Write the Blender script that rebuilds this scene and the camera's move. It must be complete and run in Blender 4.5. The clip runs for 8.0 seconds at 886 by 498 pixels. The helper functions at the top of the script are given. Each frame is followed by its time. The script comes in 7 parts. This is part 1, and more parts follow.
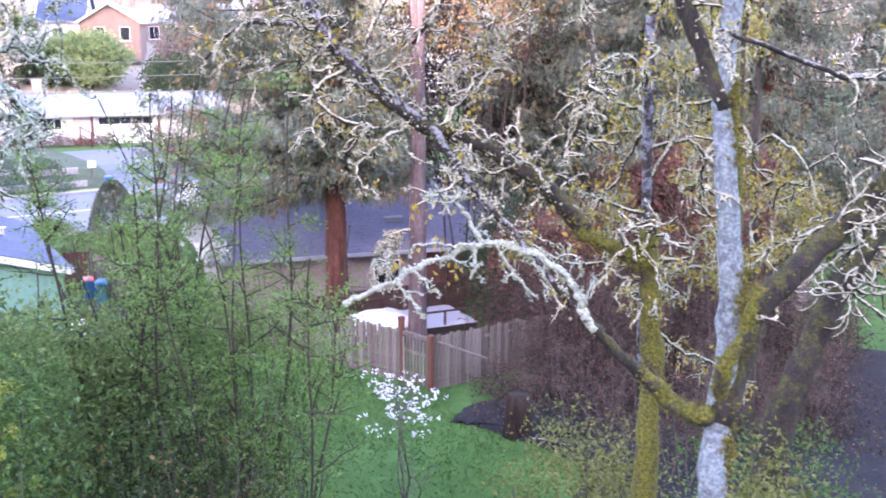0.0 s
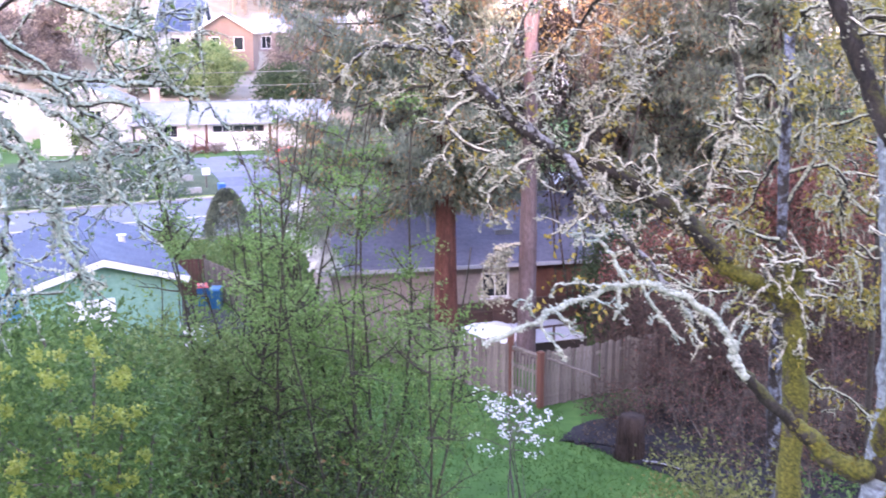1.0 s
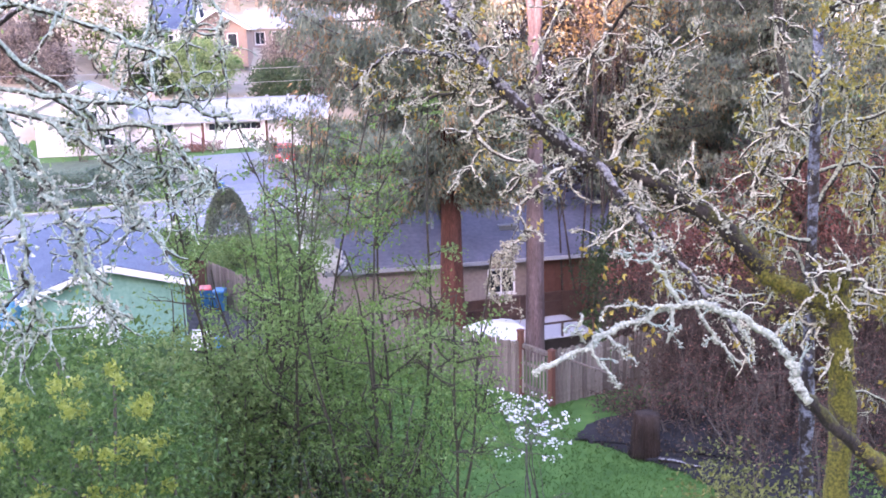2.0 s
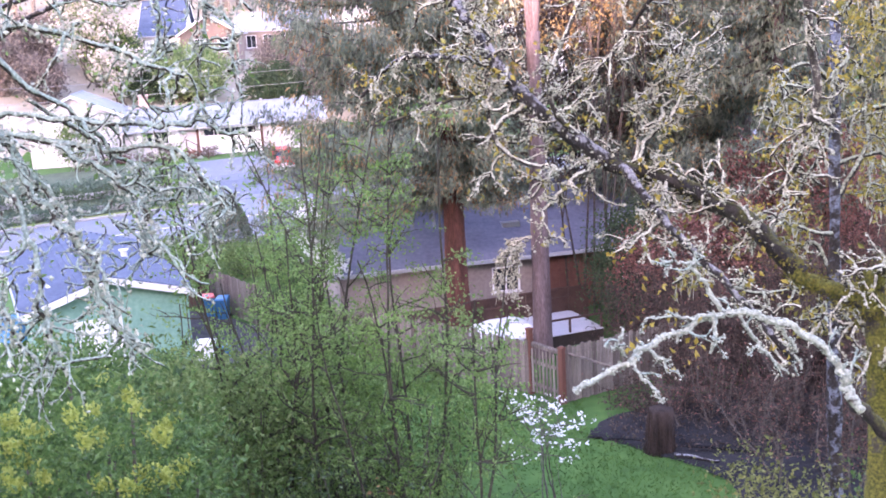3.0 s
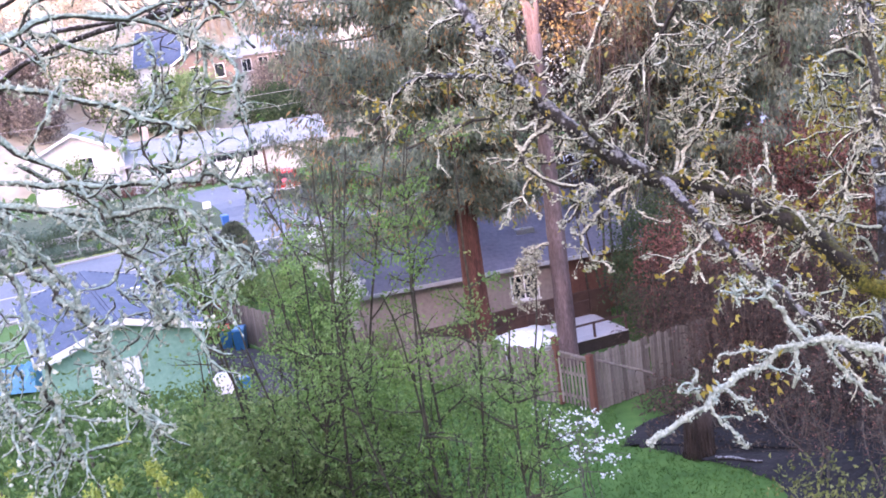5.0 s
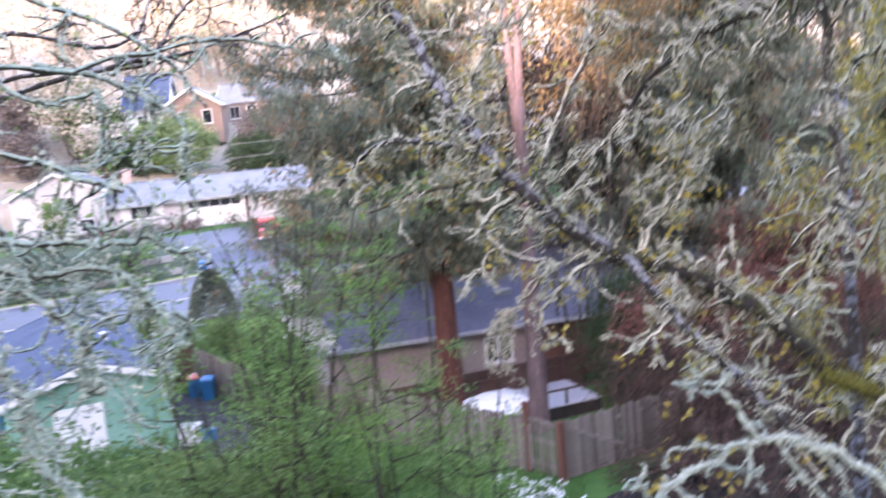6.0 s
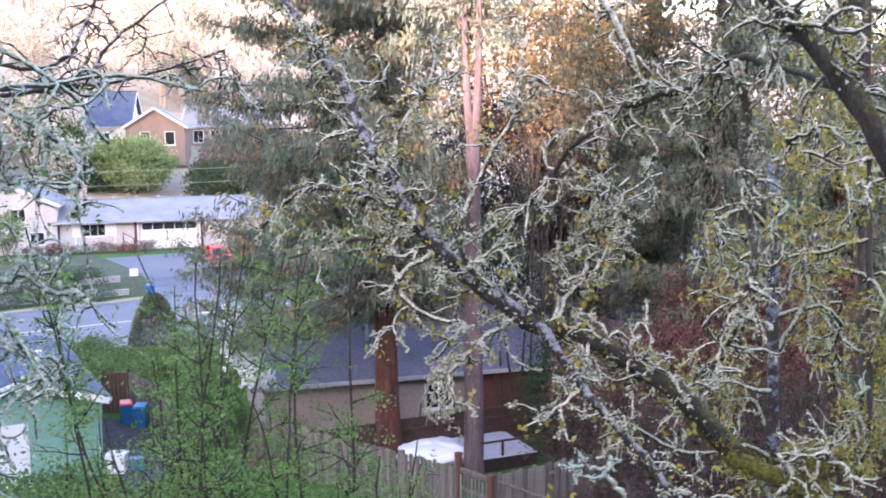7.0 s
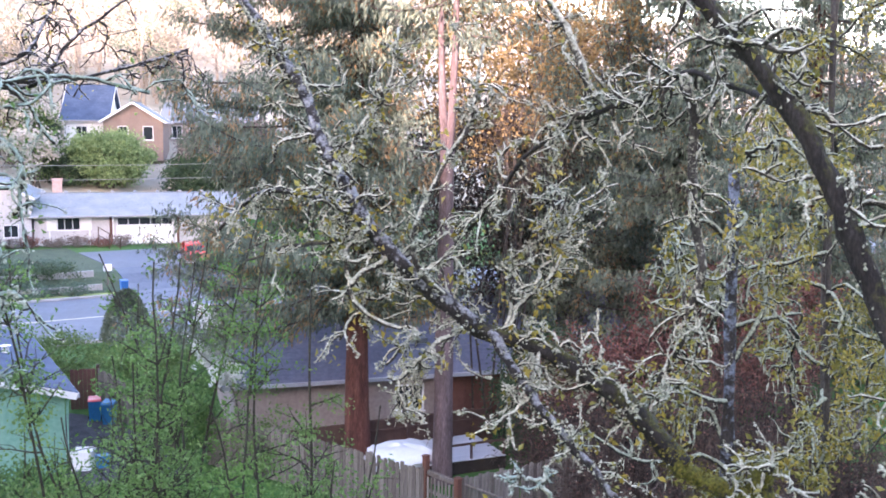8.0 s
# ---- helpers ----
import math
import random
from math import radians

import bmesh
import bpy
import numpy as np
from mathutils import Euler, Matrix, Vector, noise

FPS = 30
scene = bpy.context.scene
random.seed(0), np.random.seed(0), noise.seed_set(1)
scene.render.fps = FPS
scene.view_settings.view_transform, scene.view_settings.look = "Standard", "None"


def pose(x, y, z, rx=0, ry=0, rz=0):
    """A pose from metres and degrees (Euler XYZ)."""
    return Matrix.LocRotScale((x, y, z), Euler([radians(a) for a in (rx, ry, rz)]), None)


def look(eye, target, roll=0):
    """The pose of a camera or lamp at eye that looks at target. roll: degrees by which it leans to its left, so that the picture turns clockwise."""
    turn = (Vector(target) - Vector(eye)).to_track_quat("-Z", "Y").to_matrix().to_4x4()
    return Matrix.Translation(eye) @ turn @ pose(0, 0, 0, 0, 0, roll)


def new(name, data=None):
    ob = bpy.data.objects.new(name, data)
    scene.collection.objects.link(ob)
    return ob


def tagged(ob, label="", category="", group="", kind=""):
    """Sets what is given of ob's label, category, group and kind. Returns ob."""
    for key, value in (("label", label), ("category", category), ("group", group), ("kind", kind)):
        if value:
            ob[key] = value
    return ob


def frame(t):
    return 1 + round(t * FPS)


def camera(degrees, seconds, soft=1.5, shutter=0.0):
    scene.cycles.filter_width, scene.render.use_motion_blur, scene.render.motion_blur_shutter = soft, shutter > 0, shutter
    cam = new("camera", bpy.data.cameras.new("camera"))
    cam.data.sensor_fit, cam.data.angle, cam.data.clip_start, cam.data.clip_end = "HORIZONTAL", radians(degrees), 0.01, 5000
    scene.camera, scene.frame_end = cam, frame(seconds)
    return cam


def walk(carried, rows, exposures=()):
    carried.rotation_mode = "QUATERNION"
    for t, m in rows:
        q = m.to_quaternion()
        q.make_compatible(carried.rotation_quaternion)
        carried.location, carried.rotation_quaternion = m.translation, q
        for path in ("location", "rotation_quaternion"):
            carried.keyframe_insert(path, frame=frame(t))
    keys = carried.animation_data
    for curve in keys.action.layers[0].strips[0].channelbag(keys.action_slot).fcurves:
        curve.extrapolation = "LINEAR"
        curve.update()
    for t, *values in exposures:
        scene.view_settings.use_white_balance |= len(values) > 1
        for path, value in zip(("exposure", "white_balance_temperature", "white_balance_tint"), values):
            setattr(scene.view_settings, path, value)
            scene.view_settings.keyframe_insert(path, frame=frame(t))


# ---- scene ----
cam = camera(47.07, 8.0, soft=1.8, shutter=0.5)
EYE, TILT = 10.50, -12.0
ROWS = [
    (0.0, -0.000, -0.003, 0.008, -0.00, 0.00, -0.00),
    (0.5, -0.104, 0.098, 0.108, 2.39, -0.03, 0.55),
    (1.0, -0.299, 0.211, 0.234, 5.70, 0.33, 0.94),
    (1.2, -0.342, 0.258, 0.267, 6.21, 0.33, 1.32),
    (2.3, -0.719, 0.611, 0.493, 5.36, -0.40, -0.73),
    (2.5, -0.731, 0.642, 0.498, 5.43, -0.47, -0.81),
    (3.0, -0.892, 0.789, 0.587, 5.37, -0.37, -2.31),
    (3.5, -1.004, 0.941, 0.654, 5.46, -0.29, -2.88),
    (4.0, -1.096, 1.092, 0.725, 5.76, -0.24, -4.32),
    (4.5, -1.134, 1.211, 0.770, 6.06, -0.09, -5.36),
    (4.7, -1.143, 1.301, 0.802, 5.86, -0.04, -6.12),
    (5.8, -0.992, 1.634, 0.926, 6.06, 1.53, -7.38),
    (6.0, -0.936, 1.673, 0.953, 4.57, 3.03, -4.27),
    (6.5, -0.749, 1.784, 1.032, 2.69, 4.60, -1.74),
    (7.0, -0.577, 1.851, 1.084, 2.16, 5.19, -0.28),
    (7.5, -0.444, 1.821, 1.114, 1.49, 5.21, 0.19),
    (8.0, -0.366, 1.846, 1.131, 0.99, 5.24, 0.78),
]
walk(cam, [(t, pose(0, 0, EYE, TILT) @ pose(x, y, z, 90 + pitch, 0, yaw) @ pose(0, 0, 0, 0, 0, roll)) for t, x, y, z, yaw, pitch, roll in ROWS],
     exposures=[(0.0, 4.57, 6300, 53), (1.0, 4.45, 6350, 54), (4.5, 4.34, 6550, 55), (6.0, 4.02, 6400, 44), (7.0, 3.86, 6300, 41), (8.0, 3.86, 6200, 38)])
# ---- end of path ----

# ---------------------------------------------------------------- light
SUN_ELEVATION, SUN_AZIMUTH = 7.0, 196.0  # degrees; azimuth clockwise from +y: low, behind the camera
world = bpy.data.worlds.new("sky")
scene.world = world
world.use_nodes = True
wn = world.node_tree.nodes
sky = wn.new("ShaderNodeTexSky")
sky.sky_type, sky.sun_disc = "NISHITA", False
sky.sun_elevation, sky.sun_rotation = radians(SUN_ELEVATION), radians(SUN_AZIMUTH)
sky.air_density, sky.dust_density, sky.ozone_density = 1.0, 1.5, 1.0
wn["Background"].inputs["Strength"].default_value = 0.15
world.node_tree.links.new(sky.outputs[0], wn["Background"].inputs[0])

sun_data = bpy.data.lights.new("sun", "SUN")
sun_data.energy, sun_data.angle, sun_data.color = 2.0, radians(1.5), (1.0, 0.84, 0.69)
sun = new("sun", sun_data)
_a, _e = radians(SUN_AZIMUTH), radians(SUN_ELEVATION)
sun.matrix_world = look((0, -50, 60), (-math.sin(_a) * math.cos(_e), -50 - math.cos(_a) * math.cos(_e), 60 - math.sin(_e)))


# ---------------------------------------------------------------- materials
def ramp_mat(name, colours, scale=3.0, rough=0.85, detail=4.0, bump=0.0, bump_scale=None, island=0.0, coat=None, metal=0.0, spec=0.3, transmit=0.0, stretch=(1, 1, 1), piece=0.0):
    """A surface whose colour wanders through a few tones at two scales, with fine relief. island: how far single leaves or chips differ; piece: how far single boards differ."""
    m = bpy.data.materials.new(name)
    m.use_nodes = True
    n, l = m.node_tree.nodes, m.node_tree.links
    bsdf = n["Principled BSDF"]
    tc = n.new("ShaderNodeTexCoord")
    mp = n.new("ShaderNodeMapping")
    mp.inputs["Scale"].default_value = stretch
    l.new(tc.outputs["Object"], mp.inputs[0])
    big = n.new("ShaderNodeTexNoise")
    big.inputs["Scale"].default_value, big.inputs["Detail"].default_value = scale, detail
    l.new(mp.outputs[0], big.inputs["Vector"])
    small = n.new("ShaderNodeTexNoise")
    small.inputs["Scale"].default_value, small.inputs["Detail"].default_value = scale * 9, 3.0
    l.new(mp.outputs[0], small.inputs["Vector"])
    mix = n.new("ShaderNodeMath")
    mix.operation = "MULTIPLY_ADD"
    l.new(small.outputs[0], mix.inputs[0])
    mix.inputs[1].default_value = 0.5
    half = n.new("ShaderNodeMath")
    half.operation = "MULTIPLY"
    half.inputs[1].default_value = 0.5
    l.new(big.outputs[0], half.inputs[0])
    l.new(half.outputs[0], mix.inputs[2])
    value = mix.outputs[0]
    if island:
        geo = n.new("ShaderNodeNewGeometry")
        im = n.new("ShaderNodeMapRange")
        im.inputs[3].default_value, im.inputs[4].default_value = -island / 2, island / 2
        l.new(geo.outputs["Random Per Island"], im.inputs[0])
        ad = n.new("ShaderNodeMath")
        l.new(value, ad.inputs[0])
        l.new(im.outputs[0], ad.inputs[1])
        value = ad.outputs[0]
    if piece:
        info = n.new("ShaderNodeObjectInfo")
        pm = n.new("ShaderNodeMapRange")
        pm.inputs[3].default_value, pm.inputs[4].default_value = -piece / 2, piece / 2
        l.new(info.outputs["Random"], pm.inputs[0])
        pa = n.new("ShaderNodeMath")
        l.new(value, pa.inputs[0])
        l.new(pm.outputs[0], pa.inputs[1])
        value = pa.outputs[0]
    ramp = n.new("ShaderNodeValToRGB")
    e = ramp.color_ramp.elements
    lo, hi = 0.32, 0.68
    while len(e) < len(colours):
        e.new(0.5)
    for k, c in enumerate(colours):
        e[k].position = lo + (hi - lo) * k / max(1, len(colours) - 1)
        e[k].color = (*c, 1)
    l.new(value, ramp.inputs[0])
    l.new(ramp.outputs[0], bsdf.inputs["Base Color"])
    bsdf.inputs["Roughness"].default_value = rough
    bsdf.inputs["Metallic"].default_value = metal
    bsdf.inputs["Specular IOR Level"].default_value = spec
    if bump:
        b = n.new("ShaderNodeBump")
        b.inputs["Strength"].default_value, b.inputs["Distance"].default_value = min(1, bump), 0.02
        nb = n.new("ShaderNodeTexNoise")
        nb.inputs["Scale"].default_value, nb.inputs["Detail"].default_value = bump_scale or scale * 8, 4.0
        l.new(mp.outputs[0], nb.inputs["Vector"])
        l.new(nb.outputs[0], b.inputs["Height"])
        l.new(b.outputs[0], bsdf.inputs["Normal"])
    if transmit:
        tr = n.new("ShaderNodeBsdfTranslucent")
        l.new(ramp.outputs[0], tr.inputs[0])
        ms = n.new("ShaderNodeMixShader")
        ms.inputs[0].default_value = transmit
        l.new(bsdf.outputs[0], ms.inputs[1])
        l.new(tr.outputs[0], ms.inputs[2])
        l.new(ms.outputs[0], n["Material Output"].inputs[0])
    return m


def grown_bark(name, bark, growth, cover, scale=9.0, top=0.25, bump=0.8):
    """Bark grown over with moss or lichen in patches, more of it on the upper sides. cover: 0 bare to 1 grown over."""
    m = ramp_mat(name, bark, scale=7.0, bump=bump, bump_scale=45.0, stretch=(1, 1, 0.4))
    n, l = m.node_tree.nodes, m.node_tree.links
    bsdf = n["Principled BSDF"]
    tc = n.new("ShaderNodeTexCoord")
    patch = n.new("ShaderNodeTexNoise")
    patch.inputs["Scale"].default_value, patch.inputs["Detail"].default_value, patch.inputs["Roughness"].default_value = scale, 5.0, 0.65
    l.new(tc.outputs["Object"], patch.inputs["Vector"])
    geo = n.new("ShaderNodeNewGeometry")
    sep = n.new("ShaderNodeSeparateXYZ")
    l.new(geo.outputs["Normal"], sep.inputs[0])
    up = n.new("ShaderNodeMath")
    up.operation = "MULTIPLY_ADD"
    l.new(sep.outputs[2], up.inputs[0])
    up.inputs[1].default_value = top
    l.new(patch.outputs[0], up.inputs[2])
    cut = n.new("ShaderNodeMapRange")
    centre = 0.72 - 0.45 * cover
    cut.inputs[1].default_value, cut.inputs[2].default_value = centre - 0.05, centre + 0.06
    l.new(up.outputs[0], cut.inputs[0])
    tone = n.new("ShaderNodeTexNoise")
    tone.inputs["Scale"].default_value = 40.0
    l.new(tc.outputs["Object"], tone.inputs["Vector"])
    gr = n.new("ShaderNodeValToRGB")
    for k, c in zip((0, 1), growth):
        gr.color_ramp.elements[k].color = (*c, 1)
        gr.color_ramp.elements[k].position = 0.35 + 0.3 * k
    l.new(tone.outputs[0], gr.inputs[0])
    mix = n.new("ShaderNodeMix")
    mix.data_type = "RGBA"
    l.new(cut.outputs[0], mix.inputs[0])
    old = bsdf.inputs["Base Color"].links[0].from_socket
    l.new(old, mix.inputs[6])
    l.new(gr.outputs[0], mix.inputs[7])
    l.new(mix.outputs[2], bsdf.inputs["Base Color"])
    return m


MOSS = ((0.05, 0.052, 0.01), (0.155, 0.145, 0.022))
LICHEN = ((0.28, 0.26, 0.18), (0.6, 0.565, 0.42))
GREY_LICHEN = ((0.155, 0.153, 0.15), (0.325, 0.318, 0.31))
BARK_DARK = [(0.01, 0.008, 0.007), (0.028, 0.022, 0.018), (0.06, 0.05, 0.042)]
BARK = [(0.02, 0.016, 0.013), (0.05, 0.04, 0.032), (0.105, 0.088, 0.073)]

M = {}
M["bark_grey"] = grown_bark("grey_lichen_bark", [(0.055, 0.058, 0.06), (0.105, 0.115, 0.122), (0.17, 0.19, 0.2)], ((0.13, 0.156, 0.16), (0.25, 0.297, 0.306)), 0.57, scale=15, top=0.1)
M["bark_blue"] = grown_bark("blue_grey_lichen_bark", BARK_DARK, ((0.09, 0.1, 0.12), (0.2, 0.215, 0.25)), 0.4, scale=9, top=0.1)
M["bark_moss"] = grown_bark("mossy_bark", BARK, MOSS, 0.68, scale=5, top=0.2)
M["bark_moss_dark"] = grown_bark("dark_mossy_bark", BARK, MOSS, 0.18, scale=6, top=0.2)
M["bark_dark_moss"] = grown_bark("dark_bark_with_some_moss", BARK_DARK, ((0.03, 0.03, 0.01), (0.085, 0.08, 0.022)), 0.22, scale=6, top=0.25)
M["bark_limb"] = grown_bark("lichen_spotted_bark", BARK_DARK, GREY_LICHEN, 0.3, scale=11, top=0.14)
# Lichen's strong top bias also paints the twigs' bright tops and shaded undersides.
M["lichen_twig"] = grown_bark("lichen_crusted_twig", BARK, LICHEN, 0.42, scale=26, top=0.34)
M["lichen_green"] = grown_bark("green_lichen_twig", BARK_DARK, ((0.18, 0.19, 0.125), (0.4, 0.415, 0.285)), 0.4, scale=26, top=0.34)
M["lichen_full"] = grown_bark("lichen_covered_branch", BARK, ((0.22, 0.24, 0.18), (0.45, 0.475, 0.37)), 0.8, scale=12, top=0.15)
M["lichen_mint"] = grown_bark("mint_lichen_twig", BARK, ((0.16, 0.215, 0.165), (0.35, 0.43, 0.345)), 0.6, scale=14, top=0.3)
M["sapling_stem"] = ramp_mat("olive_sapling_stem", [(0.021, 0.018, 0.012), (0.042, 0.037, 0.024), (0.08, 0.072, 0.046)], scale=9, rough=0.85)
M["mint_tuft"] = ramp_mat("mint_lichen_tuft", [(0.2, 0.225, 0.165), (0.35, 0.375, 0.29), (0.5, 0.525, 0.42)], scale=14, rough=0.95, island=0.3)
M["lichen_tuft"] = ramp_mat("lichen_tuft", [(0.2, 0.2, 0.135), (0.36, 0.355, 0.25), (0.52, 0.51, 0.385)], scale=14, rough=0.95, island=0.3)
M["moss_tuft"] = ramp_mat("moss_tuft", [(0.075, 0.066, 0.012), (0.125, 0.105, 0.018), (0.18, 0.15, 0.026)], scale=10, rough=0.95, island=0.16)
M["twig_dark"] = ramp_mat("dark_twig", [(0.03, 0.024, 0.02), (0.07, 0.055, 0.045), (0.13, 0.11, 0.09)], scale=9, rough=0.9)
M["stump"] = ramp_mat("dark_rotting_wood", [(0.014, 0.009, 0.007), (0.034, 0.022, 0.016), (0.065, 0.044, 0.033)], scale=6, rough=0.95, bump=0.8, stretch=(1, 1, 0.2))
M["stem"] = ramp_mat("sapling_bark", [(0.045, 0.04, 0.033), (0.1, 0.085, 0.07), (0.2, 0.18, 0.15)], scale=12, rough=0.9, bump=0.4)
M["bark_cedar"] = ramp_mat("cedar_bark", [(0.03, 0.012, 0.009), (0.085, 0.033, 0.024), (0.16, 0.07, 0.05)], scale=5, rough=0.95, bump=1.0, bump_scale=22, stretch=(1, 1, 0.12))
M["bark_fir"] = ramp_mat("fir_bark", [(0.05, 0.034, 0.033), (0.11, 0.078, 0.076), (0.2, 0.148, 0.145)], scale=5, rough=0.95, bump=1.0, bump_scale=22, stretch=(1, 1, 0.15))
M["leaf_spring"] = ramp_mat("spring_leaves", [(0.07, 0.115, 0.034), (0.125, 0.195, 0.056), (0.215, 0.29, 0.105)], scale=0.8, rough=0.6, island=0.3, transmit=0.35)
M["leaf_sapling"] = ramp_mat("yellow_green_young_leaves", [(0.078, 0.148, 0.04), (0.135, 0.238, 0.068), (0.22, 0.345, 0.118)], scale=0.8, rough=0.6, island=0.3, transmit=0.4)
M["leaf_green"] = ramp_mat("green_leaves", [(0.036, 0.082, 0.022), (0.07, 0.15, 0.036), (0.13, 0.225, 0.062)], scale=0.6, rough=0.55, island=0.3, transmit=0.3)
M["leaf_fresh"] = ramp_mat("fresh_green_leaves", [(0.075, 0.16, 0.036), (0.13, 0.25, 0.058), (0.215, 0.345, 0.105)], scale=0.8, rough=0.6, island=0.25, transmit=0.35)
M["leaf_round"] = ramp_mat("pale_green_leaves", [(0.13, 0.2, 0.075), (0.215, 0.3, 0.12), (0.32, 0.41, 0.19)], scale=0.5, rough=0.6, island=0.3, transmit=0.35)
# Far trunks paled towards the hillside's tone: haze put into the colour.
M["trunk_tan"] = ramp_mat("hazed_tan_trunks", [(0.24, 0.19, 0.15), (0.36, 0.3, 0.24)], scale=2.0, rough=0.9)
M["leaf_deep"] = ramp_mat("deep_green_leaves", [(0.025, 0.05, 0.025), (0.045, 0.085, 0.035), (0.08, 0.12, 0.05)], scale=0.7, rough=0.5, island=0.3, transmit=0.2)
M["leaf_bank"] = ramp_mat("blue_green_leaves", [(0.05, 0.09, 0.062), (0.09, 0.145, 0.1), (0.15, 0.215, 0.15)], scale=0.7, rough=0.6, island=0.3, transmit=0.25)
M["leaf_yellow"] = ramp_mat("yellow_green_flowers", [(0.21, 0.26, 0.045), (0.32, 0.375, 0.075), (0.43, 0.48, 0.14)], scale=2, rough=0.6, island=0.25, transmit=0.35)
M["leaf_bud"] = ramp_mat("ochre_young_leaves", [(0.12, 0.11, 0.025), (0.24, 0.215, 0.05), (0.37, 0.335, 0.095)], scale=1.5, rough=0.6, island=0.3, transmit=0.35)
M["leaf_amber"] = ramp_mat("amber_leaves", [(0.2, 0.145, 0.024), (0.34, 0.255, 0.042), (0.46, 0.36, 0.085)], scale=1.5, rough=0.6, island=0.3, transmit=0.35)
M["leaf_olive"] = ramp_mat("olive_young_leaves", [(0.08, 0.092, 0.026), (0.145, 0.162, 0.045), (0.24, 0.25, 0.082)], scale=0.9, rough=0.6, island=0.3, transmit=0.3)
M["leaf_gold"] = ramp_mat("golden_leaves", [(0.13, 0.082, 0.032), (0.245, 0.16, 0.062), (0.38, 0.265, 0.115)], scale=0.7, rough=0.6, island=0.3, transmit=0.3)
M["leaf_red"] = ramp_mat("wine_red_leaves", [(0.1, 0.042, 0.034), (0.195, 0.085, 0.064), (0.31, 0.15, 0.113)], scale=1.0, rough=0.6, island=0.3, transmit=0.25)
M["vine"] = ramp_mat("dry_vine_stems", [(0.033, 0.023, 0.019), (0.076, 0.052, 0.041), (0.145, 0.102, 0.079)], scale=3.0, rough=0.9, island=0.3)
M["brush"] = ramp_mat("grey_brown_brush", [(0.036, 0.026, 0.02), (0.078, 0.057, 0.043), (0.138, 0.106, 0.082)], scale=3.0, rough=0.95, island=0.35)
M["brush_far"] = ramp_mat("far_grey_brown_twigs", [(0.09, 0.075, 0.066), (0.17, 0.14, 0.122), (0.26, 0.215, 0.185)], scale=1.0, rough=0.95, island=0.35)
M["moss_deep"] = ramp_mat("deep_moss", [(0.03, 0.032, 0.01), (0.065, 0.062, 0.016), (0.12, 0.11, 0.03)], scale=10, rough=0.95, island=0.25)
M["verge"] = ramp_mat("yellow_green_verge_grass", [(0.14, 0.19, 0.05), (0.22, 0.27, 0.08), (0.3, 0.34, 0.12)], scale=0.7, rough=0.95, bump=0.6, bump_scale=9)
M["tarp"] = ramp_mat("turquoise_tarp", [(0.04, 0.2, 0.36), (0.07, 0.29, 0.46)], scale=2.5, rough=0.4, bump=0.4, bump_scale=6)
M["conifer"] = ramp_mat("cedar_foliage", [(0.07, 0.09, 0.068), (0.135, 0.162, 0.114), (0.225, 0.25, 0.17)], scale=0.5, rough=0.65, island=0.25, transmit=0.15)
M["conifer_dry"] = ramp_mat("dry_cedar_foliage", [(0.14, 0.092, 0.05), (0.26, 0.17, 0.085), (0.38, 0.265, 0.14)], scale=0.7, rough=0.8, island=0.3, transmit=0.15)
M["blossom"] = ramp_mat("white_blossom", [(0.78, 0.77, 0.76), (0.86, 0.85, 0.84), (0.92, 0.91, 0.9)], scale=2, rough=0.7, transmit=0.25)
M["blossom_cream"] = ramp_mat("cream_blossom", [(0.34, 0.31, 0.26), (0.46, 0.43, 0.37), (0.56, 0.53, 0.46)], scale=1, rough=0.8, island=0.3)
M["grass_blades"] = ramp_mat("grass_blades", [(0.036, 0.095, 0.018), (0.062, 0.155, 0.03), (0.11, 0.21, 0.052)], scale=0.35, rough=0.6, island=0.25, transmit=0.3)
M["ground"] = ramp_mat("lawn_and_earth", [(0.028, 0.082, 0.016), (0.046, 0.122, 0.024), (0.076, 0.16, 0.036)], scale=0.25, rough=0.95, bump=0.5, bump_scale=6)
M["mulch"] = ramp_mat("dark_mulch", [(0.009, 0.009, 0.01), (0.019, 0.018, 0.019), (0.034, 0.031, 0.03)], scale=1.2, rough=0.95, bump=0.8, bump_scale=14)
M["yard"] = ramp_mat("dark_gravel", [(0.035, 0.034, 0.036), (0.06, 0.058, 0.06), (0.09, 0.087, 0.088)], scale=2.0, rough=0.95, bump=0.7, bump_scale=20)
M["bank"] = ramp_mat("dark_ground_cover", [(0.035, 0.055, 0.032), (0.06, 0.085, 0.048), (0.1, 0.125, 0.07)], scale=0.9, rough=0.95, bump=0.8, bump_scale=8)
M["asphalt"] = ramp_mat("worn_asphalt", [(0.058, 0.068, 0.09), (0.08, 0.092, 0.118), (0.108, 0.122, 0.15)], scale=0.3, rough=0.55, bump=0.2, bump_scale=30, spec=0.5)
M["road_paint"] = ramp_mat("worn_road_paint", [(0.45, 0.38, 0.24), (0.62, 0.56, 0.42)], scale=2, rough=0.7)
M["concrete"] = ramp_mat("pale_concrete", [(0.3, 0.29, 0.28), (0.42, 0.41, 0.39)], scale=1.5, rough=0.9, bump=0.2)
M["fence"] = ramp_mat("weathered_cedar_boards", [(0.085, 0.068, 0.054), (0.16, 0.134, 0.11), (0.26, 0.226, 0.19)], scale=2.2, rough=0.9, bump=0.4, stretch=(6, 6, 0.5), piece=0.22)
